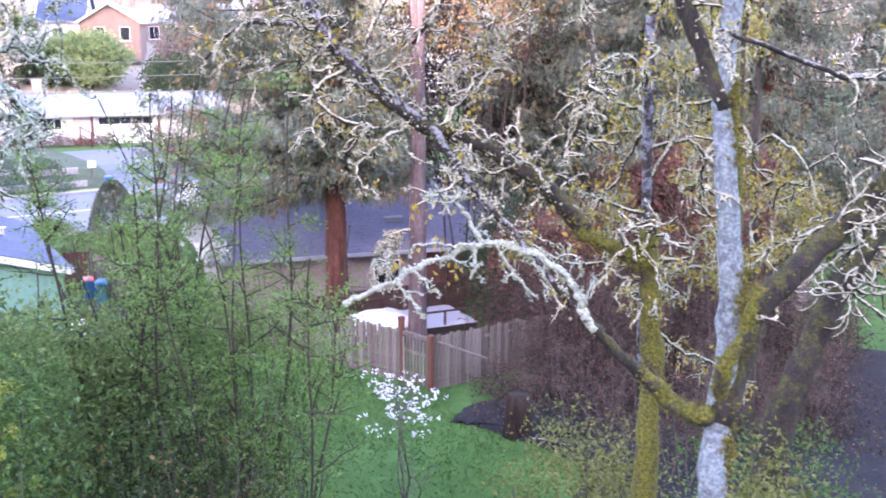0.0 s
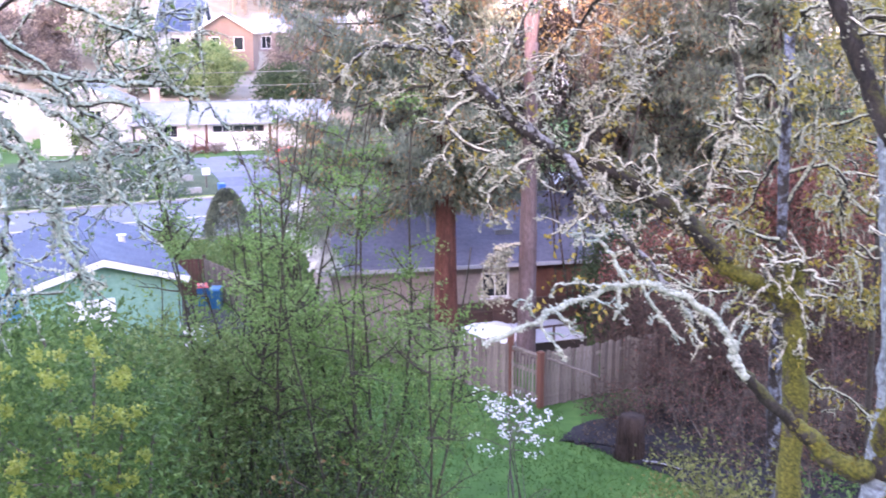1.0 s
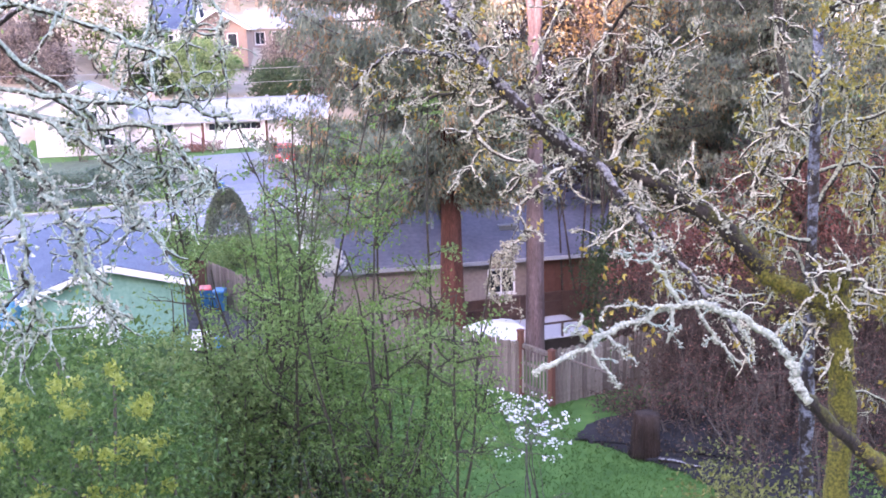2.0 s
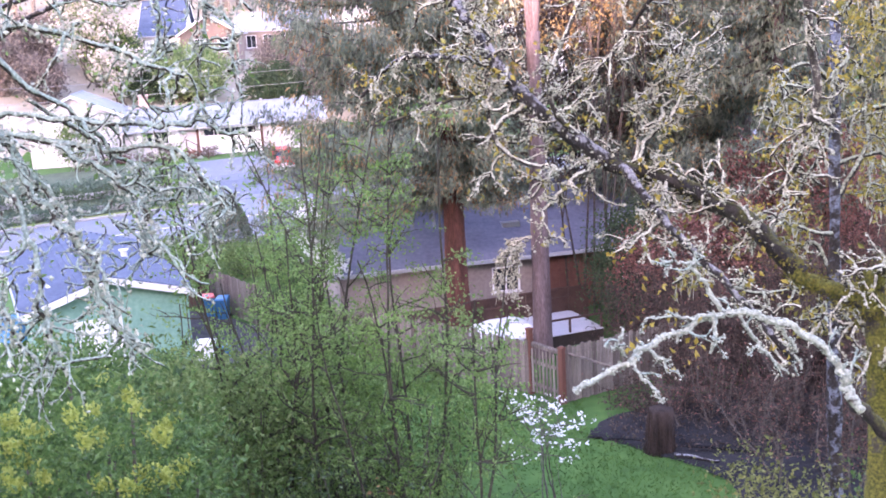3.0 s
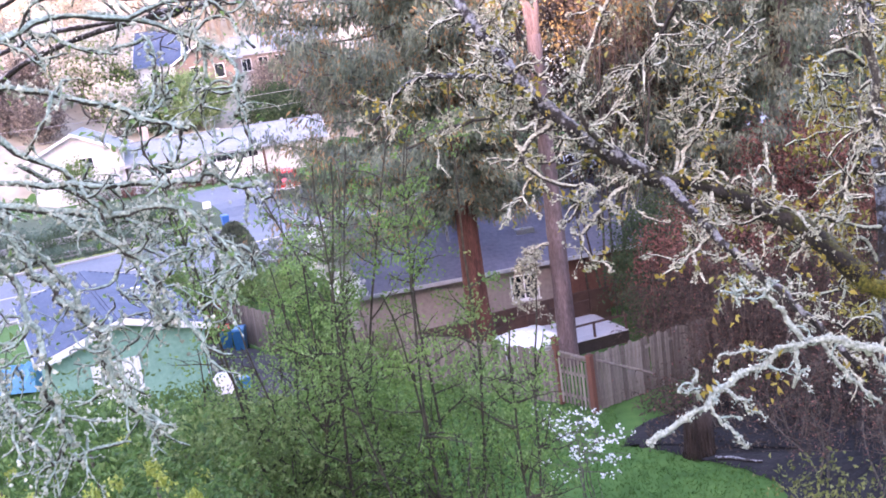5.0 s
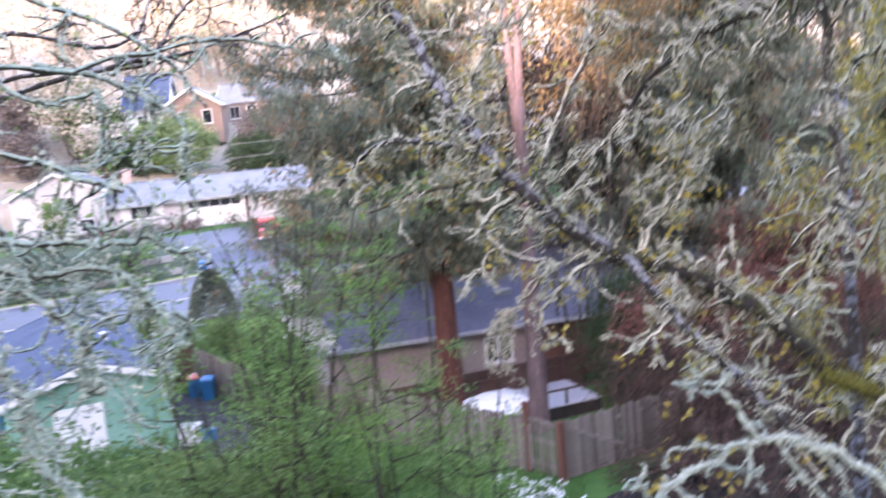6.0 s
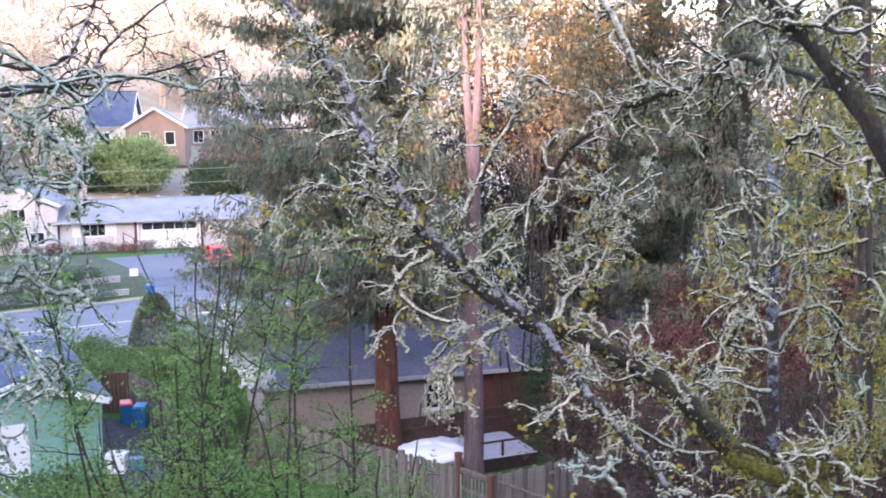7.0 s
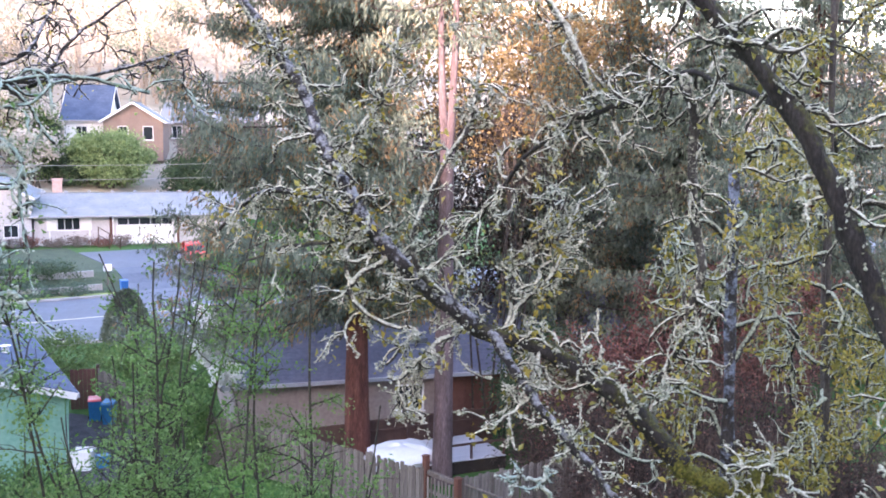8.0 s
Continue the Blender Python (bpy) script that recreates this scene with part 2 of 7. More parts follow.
M["post_red"] = ramp_mat("red_brown_posts", [(0.095, 0.037, 0.025), (0.16, 0.067, 0.042)], scale=3, rough=0.85, bump=0.4, stretch=(4, 4, 0.6))
M["shingle_slate"] = ramp_mat("slate_grey_shingles", [(0.11, 0.115, 0.155), (0.145, 0.15, 0.2), (0.185, 0.19, 0.245)], scale=0.7, rough=0.8, bump=0.5, bump_scale=18)
M["shingle_blue"] = ramp_mat("blue_grey_shingles", [(0.035, 0.052, 0.09), (0.055, 0.08, 0.13), (0.085, 0.115, 0.17)], scale=1.0, rough=0.75, bump=0.5, bump_scale=18)
M["shingle_pale"] = ramp_mat("pale_shingles", [(0.17, 0.19, 0.2), (0.22, 0.245, 0.26), (0.28, 0.3, 0.32)], scale=0.8, rough=0.8, bump=0.4, bump_scale=14)
M["siding_white"] = ramp_mat("cream_white_siding", [(0.42, 0.405, 0.4), (0.5, 0.48, 0.475), (0.57, 0.55, 0.545)], scale=0.6, rough=0.8)
M["siding_mint"] = ramp_mat("mint_green_siding", [(0.125, 0.275, 0.205), (0.17, 0.34, 0.26), (0.22, 0.4, 0.315)], scale=0.8, rough=0.75)
M["siding_tan"] = ramp_mat("pinkish_tan_siding", [(0.21, 0.168, 0.15), (0.275, 0.225, 0.203), (0.335, 0.28, 0.255)], scale=0.8, rough=0.8)
M["siding_brown"] = ramp_mat("red_brown_siding", [(0.1, 0.045, 0.035), (0.16, 0.075, 0.055)], scale=0.9, rough=0.8)
M["siding_orange"] = ramp_mat("orange_wood_siding", [(0.185, 0.135, 0.114), (0.249, 0.192, 0.163)], scale=0.8, rough=0.8)
M["trim_white"] = ramp_mat("white_trim_paint", [(0.68, 0.67, 0.66), (0.8, 0.79, 0.78)], scale=2, rough=0.6)
M["gutter"] = ramp_mat("grey_gutter", [(0.3, 0.31, 0.33), (0.42, 0.43, 0.45)], scale=2, rough=0.5)
M["brick"] = ramp_mat("chimney_brick", [(0.42, 0.27, 0.23), (0.55, 0.4, 0.36)], scale=4, rough=0.9)
M["deck"] = ramp_mat("wet_pale_deck_boards", [(0.42, 0.43, 0.47), (0.55, 0.56, 0.6), (0.66, 0.67, 0.7)], scale=1.5, rough=0.3, spec=0.5, stretch=(0.6, 5, 1))
M["deck_dark"] = ramp_mat("brown_deck_rail", [(0.06, 0.035, 0.027), (0.11, 0.065, 0.05)], scale=3, rough=0.75)
# Near-black tone painted for the shade under the deck; also the bungalow's dark bargeboards.
M["deck_shade"] = ramp_mat("deck_shade_and_dark_trim", [(0.025, 0.02, 0.018), (0.05, 0.04, 0.034)], scale=3, rough=0.85)
M["cover"] = ramp_mat("white_vinyl_cover", [(0.7, 0.72, 0.73), (0.82, 0.84, 0.84)], scale=2.5, rough=0.4, bump=0.3, bump_scale=7)
M["bin_blue"] = ramp_mat("blue_plastic", [(0.02, 0.11, 0.32), (0.04, 0.16, 0.42)], scale=2, rough=0.4)
M["bin_teal"] = ramp_mat("teal_plastic", [(0.015, 0.13, 0.27), (0.03, 0.19, 0.36)], scale=2, rough=0.4)
M["red_paint"] = ramp_mat("red_car_paint", [(0.5, 0.03, 0.02), (0.62, 0.06, 0.04)], scale=1.0, rough=0.25, spec=0.6)
M["rubber"] = ramp_mat("black_rubber", [(0.012, 0.012, 0.012), (0.03, 0.03, 0.03)], scale=4, rough=0.8)
M["metal"] = ramp_mat("dull_metal", [(0.35, 0.36, 0.37), (0.5, 0.51, 0.52)], scale=5, rough=0.35, metal=0.9)
M["wire"] = ramp_mat("pale_cable", [(0.3, 0.29, 0.29), (0.4, 0.39, 0.38)], scale=3, rough=0.6)
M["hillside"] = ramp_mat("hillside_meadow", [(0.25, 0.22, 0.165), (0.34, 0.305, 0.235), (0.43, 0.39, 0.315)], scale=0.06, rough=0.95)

glass = bpy.data.materials.new("window_glass")
glass.use_nodes = True
_b = glass.node_tree.nodes["Principled BSDF"]
_b.inputs["Base Color"].default_value = (0.02, 0.025, 0.03, 1)
_b.inputs["Roughness"].default_value = 0.08
_b.inputs["Specular IOR Level"].default_value = 0.6
M["glass"] = glass
M["lamp_red"] = ramp_mat("red_lens", [(0.45, 0.01, 0.01), (0.6, 0.03, 0.02)], scale=5, rough=0.2)


# ---------------------------------------------------------------- mesh tools
class Buf:
    """Collects tubes, leaves and boxes and turns them into one mesh."""

    def __init__(self):
        self.v, self.q, self.t, self.n = [], [], [], 0

    def add(self, v, quads=None, tris=None):
        v = np.asarray(v, float).reshape(-1, 3)
        if quads is not None and len(quads):
            self.q.append(np.asarray(quads, int).reshape(-1, 4) + self.n)
        if tris is not None and len(tris):
            self.t.append(np.asarray(tris, int).reshape(-1, 3) + self.n)
        self.v.append(v)
        self.n += len(v)

    def tube(self, pts, radii, sides=6, cap=True, lump=0.0, rng=None):
        p = np.asarray(pts, float)
        k = len(p)
        r = np.broadcast_to(np.asarray(radii, float), (k,)) if np.ndim(radii) < 2 else radii
        d = np.gradient(p, axis=0)
        d /= np.linalg.norm(d, axis=1)[:, None] + 1e-9
        ref = np.array([0.0, 0, 1]) if abs(d[0][2]) < 0.9 else np.array([1.0, 0, 0])
        u = np.cross(d, ref)
        u /= np.linalg.norm(u, axis=1)[:, None] + 1e-9
        w = np.cross(d, u)
        a = np.arange(sides) * 2 * np.pi / sides
        rr = np.repeat(np.asarray(r)[:, None], sides, 1)
        if lump and rng is not None:
            rr = rr * (1 + lump * rng.uniform(-1, 1, rr.shape))
        v = p[:, None] + rr[..., None] * (np.cos(a)[None, :, None] * u[:, None] + np.sin(a)[None, :, None] * w[:, None])
        i, j = np.meshgrid(np.arange(k - 1), np.arange(sides), indexing="ij")
        j2 = (j + 1) % sides
        quads = np.stack([i * sides + j, i * sides + j2, (i + 1) * sides + j2, (i + 1) * sides + j], -1).reshape(-1, 4)
        tris = []
        vv = v.reshape(-1, 3)
        if cap:
            vv = np.vstack([vv, p[0], p[-1]])
            for s in range(sides):
                tris.append((s, k * sides, (s + 1) % sides))
                tris.append(((k - 1) * sides + s, (k - 1) * sides + (s + 1) % sides, k * sides + 1))
        self.add(vv, quads, tris)

    def leaves(self, centres, size, rng, droop=0.0, aspect=0.55, normal=None):
        """One folded, pointed leaf at each centre."""
        c = np.asarray(centres, float).reshape(-1, 3)
        k = len(c)
        if not k:
            return
        s = size * rng.uniform(0.6, 1.3, k)[:, None]
        ax = rng.normal(size=(k, 3))
        ax[:, 2] -= droop
        ax /= np.linalg.norm(ax, axis=1)[:, None]
        side = np.cross(ax, rng.normal(size=(k, 3)))
        side /= np.linalg.norm(side, axis=1)[:, None] + 1e-9
        fold = np.cross(ax, side) * 0.18
        base, tip = c - ax * s * 0.5, c + ax * s * 0.5
        mid = c + fold * s * 0.3
        l, r = mid + side * s * aspect * 0.5 + fold * s, mid - side * s * aspect * 0.5 + fold * s
        v = np.stack([base, r, tip, l], 1).reshape(-1, 3)
        o = np.arange(k)[:, None] * 4
        self.add(v, None, np.concatenate([o + [0, 1, 2], o + [0, 2, 3]]))

    def slivers(self, centres, axis, length, width, rng):
        """Narrow hanging sprays, bent in the middle, along a given axis for each."""
        c, ax = np.asarray(centres, float).reshape(-1, 3), np.asarray(axis, float).reshape(-1, 3)
        k = len(c)
        if not k:
            return
        ax = ax / (np.linalg.norm(ax, axis=1)[:, None] + 1e-9)
        side = np.cross(ax, rng.normal(size=(k, 3)))
        side /= np.linalg.norm(side, axis=1)[:, None] + 1e-9
        ln = length * rng.uniform(0.6, 1.4, k)[:, None]
        w = width * rng.uniform(0.6, 1.4, k)[:, None]
        sag = np.array([0, 0, -0.25]) * ln
        v = np.stack([c, c + ax * ln * 0.5 + side * w, c + ax * ln + sag, c + ax * ln * 0.5 - side * w], 1).reshape(-1, 3)
        o = np.arange(k)[:, None] * 4
        self.add(v, None, np.concatenate([o + [0, 1, 2], o + [0, 2, 3]]))

    def tufts(self, centres, size, rng):
        """Small lumpy octahedra: crusts and cushions of lichen or moss, blossom."""
        c = np.asarray(centres, float).reshape(-1, 3)
        k = len(c)
        if not k:
            return
        dirs = np.array([(1, 0, 0), (-1, 0, 0), (0, 1, 0), (0, -1, 0), (0, 0, 1), (0, 0, -1)], float)
        s = size * rng.uniform(0.35, 1.5, (k, 6, 1))
        v = c[:, None] + dirs[None] * s + rng.normal(size=(k, 6, 3)) * size * 0.2
        f = np.array([(0, 2, 4), (2, 1, 4), (1, 3, 4), (3, 0, 4), (2, 0, 5), (1, 2, 5), (3, 1, 5), (0, 3, 5)])
        self.add(v.reshape(-1, 3), None, (np.arange(k)[:, None, None] * 6 + f).reshape(-1, 3))

    def box(self, lo, hi, m=None):
        (a, b, c), (d, e, f) = lo, hi
        v = np.array([(a, b, c), (d, b, c), (d, e, c), (a, e, c), (a, b, f), (d, b, f), (d, e, f), (a, e, f)], float)
        if m is not None:
            v = v @ np.array(m.to_3x3()).T + np.array(m.translation)
        self.add(v, [(0, 3, 2, 1), (4, 5, 6, 7), (0, 1, 5, 4), (1, 2, 6, 5), (2, 3, 7, 6), (3, 0, 4, 7)])

    def mesh(self, name, smooth=False):
        me = bpy.data.meshes.new(name)
        v = np.concatenate(self.v) if self.v else np.zeros((0, 3))
        q = np.concatenate(self.q) if self.q else np.zeros((0, 4), int)
        t = np.concatenate(self.t) if self.t else np.zeros((0, 3), int)
        me.vertices.add(len(v))
        me.vertices.foreach_set("co", v.ravel())
        me.loops.add(q.size + t.size)
        me.loops.foreach_set("vertex_index", np.concatenate([q.ravel(), t.ravel()]).astype(np.int32))
        me.polygons.add(len(q) + len(t))
        starts = np.concatenate([np.arange(len(q)) * 4, q.size + np.arange(len(t)) * 3]).astype(np.int32)
        me.polygons.foreach_set("loop_start", starts)
        me.update(calc_edges=True)
        me.polygons.foreach_set("use_smooth", np.full(len(q) + len(t), smooth))
        return me


def put(name, buf, material, parent=None, label="", smooth=False, place=None):
    """Links a Buf as one mesh object, under a thing or on its own."""
    me = buf.mesh(name, smooth) if isinstance(buf, Buf) else buf
    if not me.materials:
        me.materials.append(M[material])
    ob = new(name, me)
    if place is not None:
        ob.matrix_world = place
    if parent is not None:
        ob.parent = parent
    if label:
        ob["label"] = label
    return ob


GROUPS = {"sapling": "saplings below the slope", "bare_shrub": "bare shrubs on the dark bed", "vine_thicket": "dry thickets along the fence", "hedge_shrub": "shrubs on the bank",
          "wheelie_bin": "wheeled bins", "storage_box": "boxes by the garage", "utility_pole": "poles along the street", "low_shrub": "shrubs at the foot of the white house",
          "bare_tree": "bare trees on the slope", "garden_wall": "low walls on the bank", "red_maple": "maples behind the fence", "conifer_tree": "conifers round the bungalow", "oak_tree": "oaks on the slope"}


def thing(name, place, label, category, group="", kind=""):
    """An Empty at the base of a thing that parents its parts."""
    ob = new(name)
    ob.matrix_world = place
    ob.empty_display_size = 0.2
    return tagged(ob, label, category, group or GROUPS.get(name, ""), kind)


def boxes(items):
    b = Buf()
    for it in items:
        b.box(*it)
    return b


def grow(rng, p, d, length, steps, wander, pull=(0, 0, 0)):
    p, d, pull = np.array(p, float), np.array(d, float), np.array(pull, float)
    d /= np.linalg.norm(d)
    out = [p.copy()]
    for _ in range(steps):
        d = d + rng.normal(size=3) * wander + pull
        d /= np.linalg.norm(d)
        p = p + d * length / steps
        out.append(p.copy())
    return np.array(out)


def curl(rng, p, d, length, steps, wander, pull):
    """A twig that keeps bending one way for a while, then another."""
    p, d, pull = np.array(p, float), np.array(d, float), np.array(pull, float)
    d /= np.linalg.norm(d)
    axis = rng.normal(size=3) * 0.16
    out = [p.copy()]
    for _ in range(steps):
        if rng.uniform() < 0.16:
            axis = rng.normal(size=3) * 0.2
        d = d + np.cross(axis, d) + rng.normal(size=3) * wander * 0.7 + pull * 0.8
        d /= np.linalg.norm(d)
        p = p + d * length / steps
        out.append(p.copy())
    return np.array(out)


def curve_through(pts, per=4):
    """A smooth line through a few control points."""
    p = np.asarray(pts, float)
    e = np.vstack([2 * p[0] - p[1], p, 2 * p[-1] - p[-2]])
    out = []
    for i in range(len(p) - 1):
        a, b, c, d = e[i:i + 4]
        for s in np.arange(per) / per:
            out.append(0.5 * (2 * b + (c - a) * s + (2 * a - 5 * b + 4 * c - d) * s * s + (3 * b - a - 3 * c + d) * s ** 3))
    return np.vstack([out, p[-1]])


def knobbly(rng, line, amount):
    """Lets a line wander a little between its ends."""
    off = rng.normal(size=line.shape) * amount
    off[0] = off[-1] = 0
    return line + (off + np.roll(off, 1, 0)) / 2


def twigs_from(rng, line, count, length, radius, wander, pull, buf, tips, fork=2, span=(0.1, 1.0), sides=4, lean=None):
    """Crooked side twigs that fork, along a limb."""
    k = len(line)
    for _ in range(count):
        f = rng.uniform(*span) * (k - 1)
        i = min(int(f), k - 2)
        p = line[i] + (line[i + 1] - line[i]) * (f - i)
        along = line[i + 1] - line[i]
        along /= np.linalg.norm(along) + 1e-9
        d = rng.normal(size=3)
        d -= along * (d @ along) * 0.8
        d /= np.linalg.norm(d)
        d = d + along * 0.4
        if lean is not None:
            d = d + np.array(lean)
        ln = length * rng.uniform(0.45, 1.3)
        tw = curl(rng, p, d, ln, max(7, int(ln / 0.04)), wander * 0.6, pull)
        r = radius * rng.uniform(0.65, 1.35)
        buf.tube(tw, np.linspace(r, r * 0.6, len(tw)) * rng.uniform(0.45, 1.6, len(tw)), sides, cap=False)
        tips.append(tw[len(tw) // 5:])
        for _ in range(fork):
            j = rng.integers(1, len(tw) - 1)
            d2 = tw[j] - tw[j - 1]
            d2 = d2 / (np.linalg.norm(d2) + 1e-9) + rng.normal(size=3) * 0.75
            l2 = ln * rng.uniform(0.25, 0.65)
            t2 = curl(rng, tw[j], d2, l2, max(4, int(l2 / 0.04)), wander * 0.6, pull)
            buf.tube(t2, np.linspace(r * 0.8, r * 0.4, len(t2)) * rng.uniform(0.45, 1.6, len(t2)), sides, cap=False)
            tips.append(t2[1:])


# ---------------------------------------------------------------- ground, street
STREET = Vector((-21.4, 60.7, 0))
ALONG, ACROSS = Vector((0.827, 0.562, 0)), Vector((-0.562, 0.827, 0))


def smooth(a, b, x):
    s = np.clip((x - a) / (b - a), 0, 1)
    return s * s * (3 - 2 * s)


def height(x, y):
    """The lie of the land: level gardens, a bank past the street, a hill beyond, and an unseen hill added at the
    camera's back to block the sun but for a saddle.
    """
    s = -0.562 * x + 0.827 * y
    h = 1.05 * smooth(70.5, 75, s) + 0.30 * np.maximum(0, s - 92) * smooth(92, 104, s) * (1 - 0.25 * smooth(150, 320, s))
    h = h + 2.2 * np.sin(x * 0.031 + 1.3) * np.sin(y * 0.023) * smooth(110, 180, s)
    # Added out of view: ridge shades the gardens, saddle lets a shaft of sun through.
    h = h + (45 - 25 * np.exp(-(((x + 28.3 - 0.287 * (y + 62)) / 3.6) ** 2))) * smooth(8, 62, -y)
    return h


def land():
    xs = np.unique(np.concatenate([np.linspace(-420, -60, 30), np.linspace(-60, 30, 91), np.linspace(30, 420, 32)]))
    ys = np.unique(np.concatenate([np.linspace(-160, 0, 36), np.linspace(0, 130, 131), np.linspace(130, 480, 50)]))
    x, y = np.meshgrid(xs, ys, indexing="ij")
    z = height(x, y)
    lawn = (y > 10) & (y < 50) & (np.abs(x) < 40)
    z = z + np.where(lawn, 0.05 * np.sin(x * 0.9) * np.sin(y * 0.7 + 1), 0) - 0.02
    v = np.stack([x, y, z], -1).reshape(-1, 3)
    n = len(ys)
    i, j = np.meshgrid(np.arange(len(xs) - 1), np.arange(n - 1), indexing="ij")
    q = np.stack([i * n + j, (i + 1) * n + j, (i + 1) * n + j + 1, i * n + j + 1], -1).reshape(-1, 4)
    b = Buf()
    b.add(v, q)
    me = b.mesh("ground", True)
    me.materials.append(M["ground"])
    me.materials.append(M["hillside"])
    c = v[q].mean(1)
    far = (-0.562 * c[:, 0] + 0.827 * c[:, 1] > 98) | (c[:, 1] < -8)
    me.polygons.foreach_set("material_index", far.astype(np.int32))
    return tagged(new("ground", me), "green lawn and garden ground rising to a hill", "ground", kind="structure")


land()


def strip(name, u0, u1, n0, n1, lift, material, label, category, steps=40, thick=0.3):
    """A slab beside or across the street that follows the land."""
    b = Buf()
    us, ns = np.linspace(u0, u1, steps), np.linspace(n0, n1, 12)
    u, n = np.meshgrid(us, ns, indexing="ij")
    x = STREET.x + u * ALONG.x + n * ACROSS.x
    y = STREET.y + u * ALONG.y + n * ACROSS.y
    z = height(x, y) + lift
    top = np.stack([x, y, z], -1).reshape(-1, 3)
    k = len(ns)
    i, j = np.meshgrid(np.arange(steps - 1), np.arange(k - 1), indexing="ij")
    q = np.stack([i * k + j, (i + 1) * k + j, (i + 1) * k + j + 1, i * k + j + 1], -1).reshape(-1, 4)
    low = top - [0, 0, thick]
    rim = [r * k for r in range(steps)] + [(steps - 1) * k + c for c in range(1, k)] + [r * k + k - 1 for r in range(steps - 2, -1, -1)] + [c for c in range(k - 2, 0, -1)]
    o = len(top)
    side = [(rim[a], rim[(a + 1) % len(rim)], rim[(a + 1) % len(rim)] + o, rim[a] + o) for a in range(len(rim))]
    b.add(np.vstack([top, low]), np.vstack([q, np.array(side)[:, ::-1]]))
    return tagged(put(name, b, material), label, category, kind="structure")


strip("road", -70, 110, -6.9, 6.9, 0.03, "asphalt", "worn blue-grey asphalt street with a pale centre line", "road", 60)
strip("road_marking", -70, 110, -0.12, 0.12, 0.034, "road_paint", "worn pale line down the middle of the street", "road marking", 60, 0.003)
strip("kerb", -70, 3.6, 6.9, 7.15, 0.15, "concrete", "pale concrete kerb along the street", "kerb")
strip("kerb", -70, 110, -7.15, -6.9, 0.13, "concrete", "pale concrete kerb along the street", "kerb")
strip("verge", -70, 3.4, 7.15, 8.5, 0.05, "verge", "yellow-green grass verge along the kerb", "grass verge")
strip("driveway", 4.2, 11.5, 6.95, 23.0, 0.04, "asphalt", "asphalt driveway climbing from the street", "driveway", 12)


def mulch_bed(pts, label, material="mulch", name="mulch_bed", category="garden bed"):
    b = Buf()
    c = np.mean(pts, axis=0)
    rng = np.random.default_rng(5)
    line = curve_through(list(pts) + [pts[0]], 6)[:-1]
    k = len(line)
    rings = []
    for f, z in ((1.0, 0.0), (0.97, 0.07), (0.7, 0.1), (0.35, 0.12)):
        ring = c + (line - c) * f
        rings.append(np.column_stack([ring + rng.normal(size=(k, 2)) * 0.05, z + rng.uniform(-0.02, 0.02, k) * (f < 1)]))
    v = np.vstack(rings + [[*c, 0.13]])
    q = [(r * k + i, r * k + (i + 1) % k, (r + 1) * k + (i + 1) % k, (r + 1) * k + i) for r in range(3) for i in range(k)]
    t = [(3 * k + i, 3 * k + (i + 1) % k, 4 * k) for i in range(k)]
    b.add(v, q, t)
    return tagged(put(name, b, material, smooth=True), label, category, kind="structure")


mulch_bed([(0.2, 26.5), (1.2, 25.9), (2.9, 24.4), (3.5, 23.3), (3.0, 21.8), (2.7, 20.0), (3.4, 17.5), (9.0, 15.5), (16.0, 17.5), (20.0, 28.0), (13.5, 33.5), (9.0, 32.0), (4.0, 29.6), (1.0, 28.0)], "dark bare earth bed under the vines")


mulch_bed([(-15.6, 40.6), (-12.6, 38.6), (-10.2, 35.9), (-9.3, 33.8), (-11.2, 32.6), (-13.0, 33.2), (-13.6, 35.5), (-15.6, 38.4)], "dark gravel yard beside the garage", "yard", "yard", "yard")
strip("bank", -70, 4.1, 8.6, 26.5, 0.05, "bank", "dark planted bank below the white house", "bank", 50)


# ---------------------------------------------------------------- houses
def roof_slab(b, length, run, rise, side, over, courses, lip, thick=0.10):
    """One pitched side of a roof in overlapping courses. side: -1 front, 1 back; the ridge lies at y = 0, z = 0."""
    total = math.hypot(run + over, (run + over) * rise / run)
    tilt = math.atan2(rise, run)
    step = total / courses
    m = Matrix.Rotation(-side * tilt, 4, "X")
    prof = [(0.0, -thick)]
    for c in range(courses):
        prof += [(c * step, 0.0), ((c + 1) * step, lip)]
    prof.append((total, -thick))
    v = np.array([(x, side * s, z) for x in (-over, length + over) for s, z in prof]) @ np.array(m.to_3x3()).T
    k = len(prof)
    b.add(v, [(i, (i + 1) % k, (i + 1) % k + k, i + k)[::side] for i in range(k)])
    for o in (0, k):
        b.add(v[o:o + k], [(0, 2 * c + 1, 2 * c + 2, k - 1) for c in range(courses)])


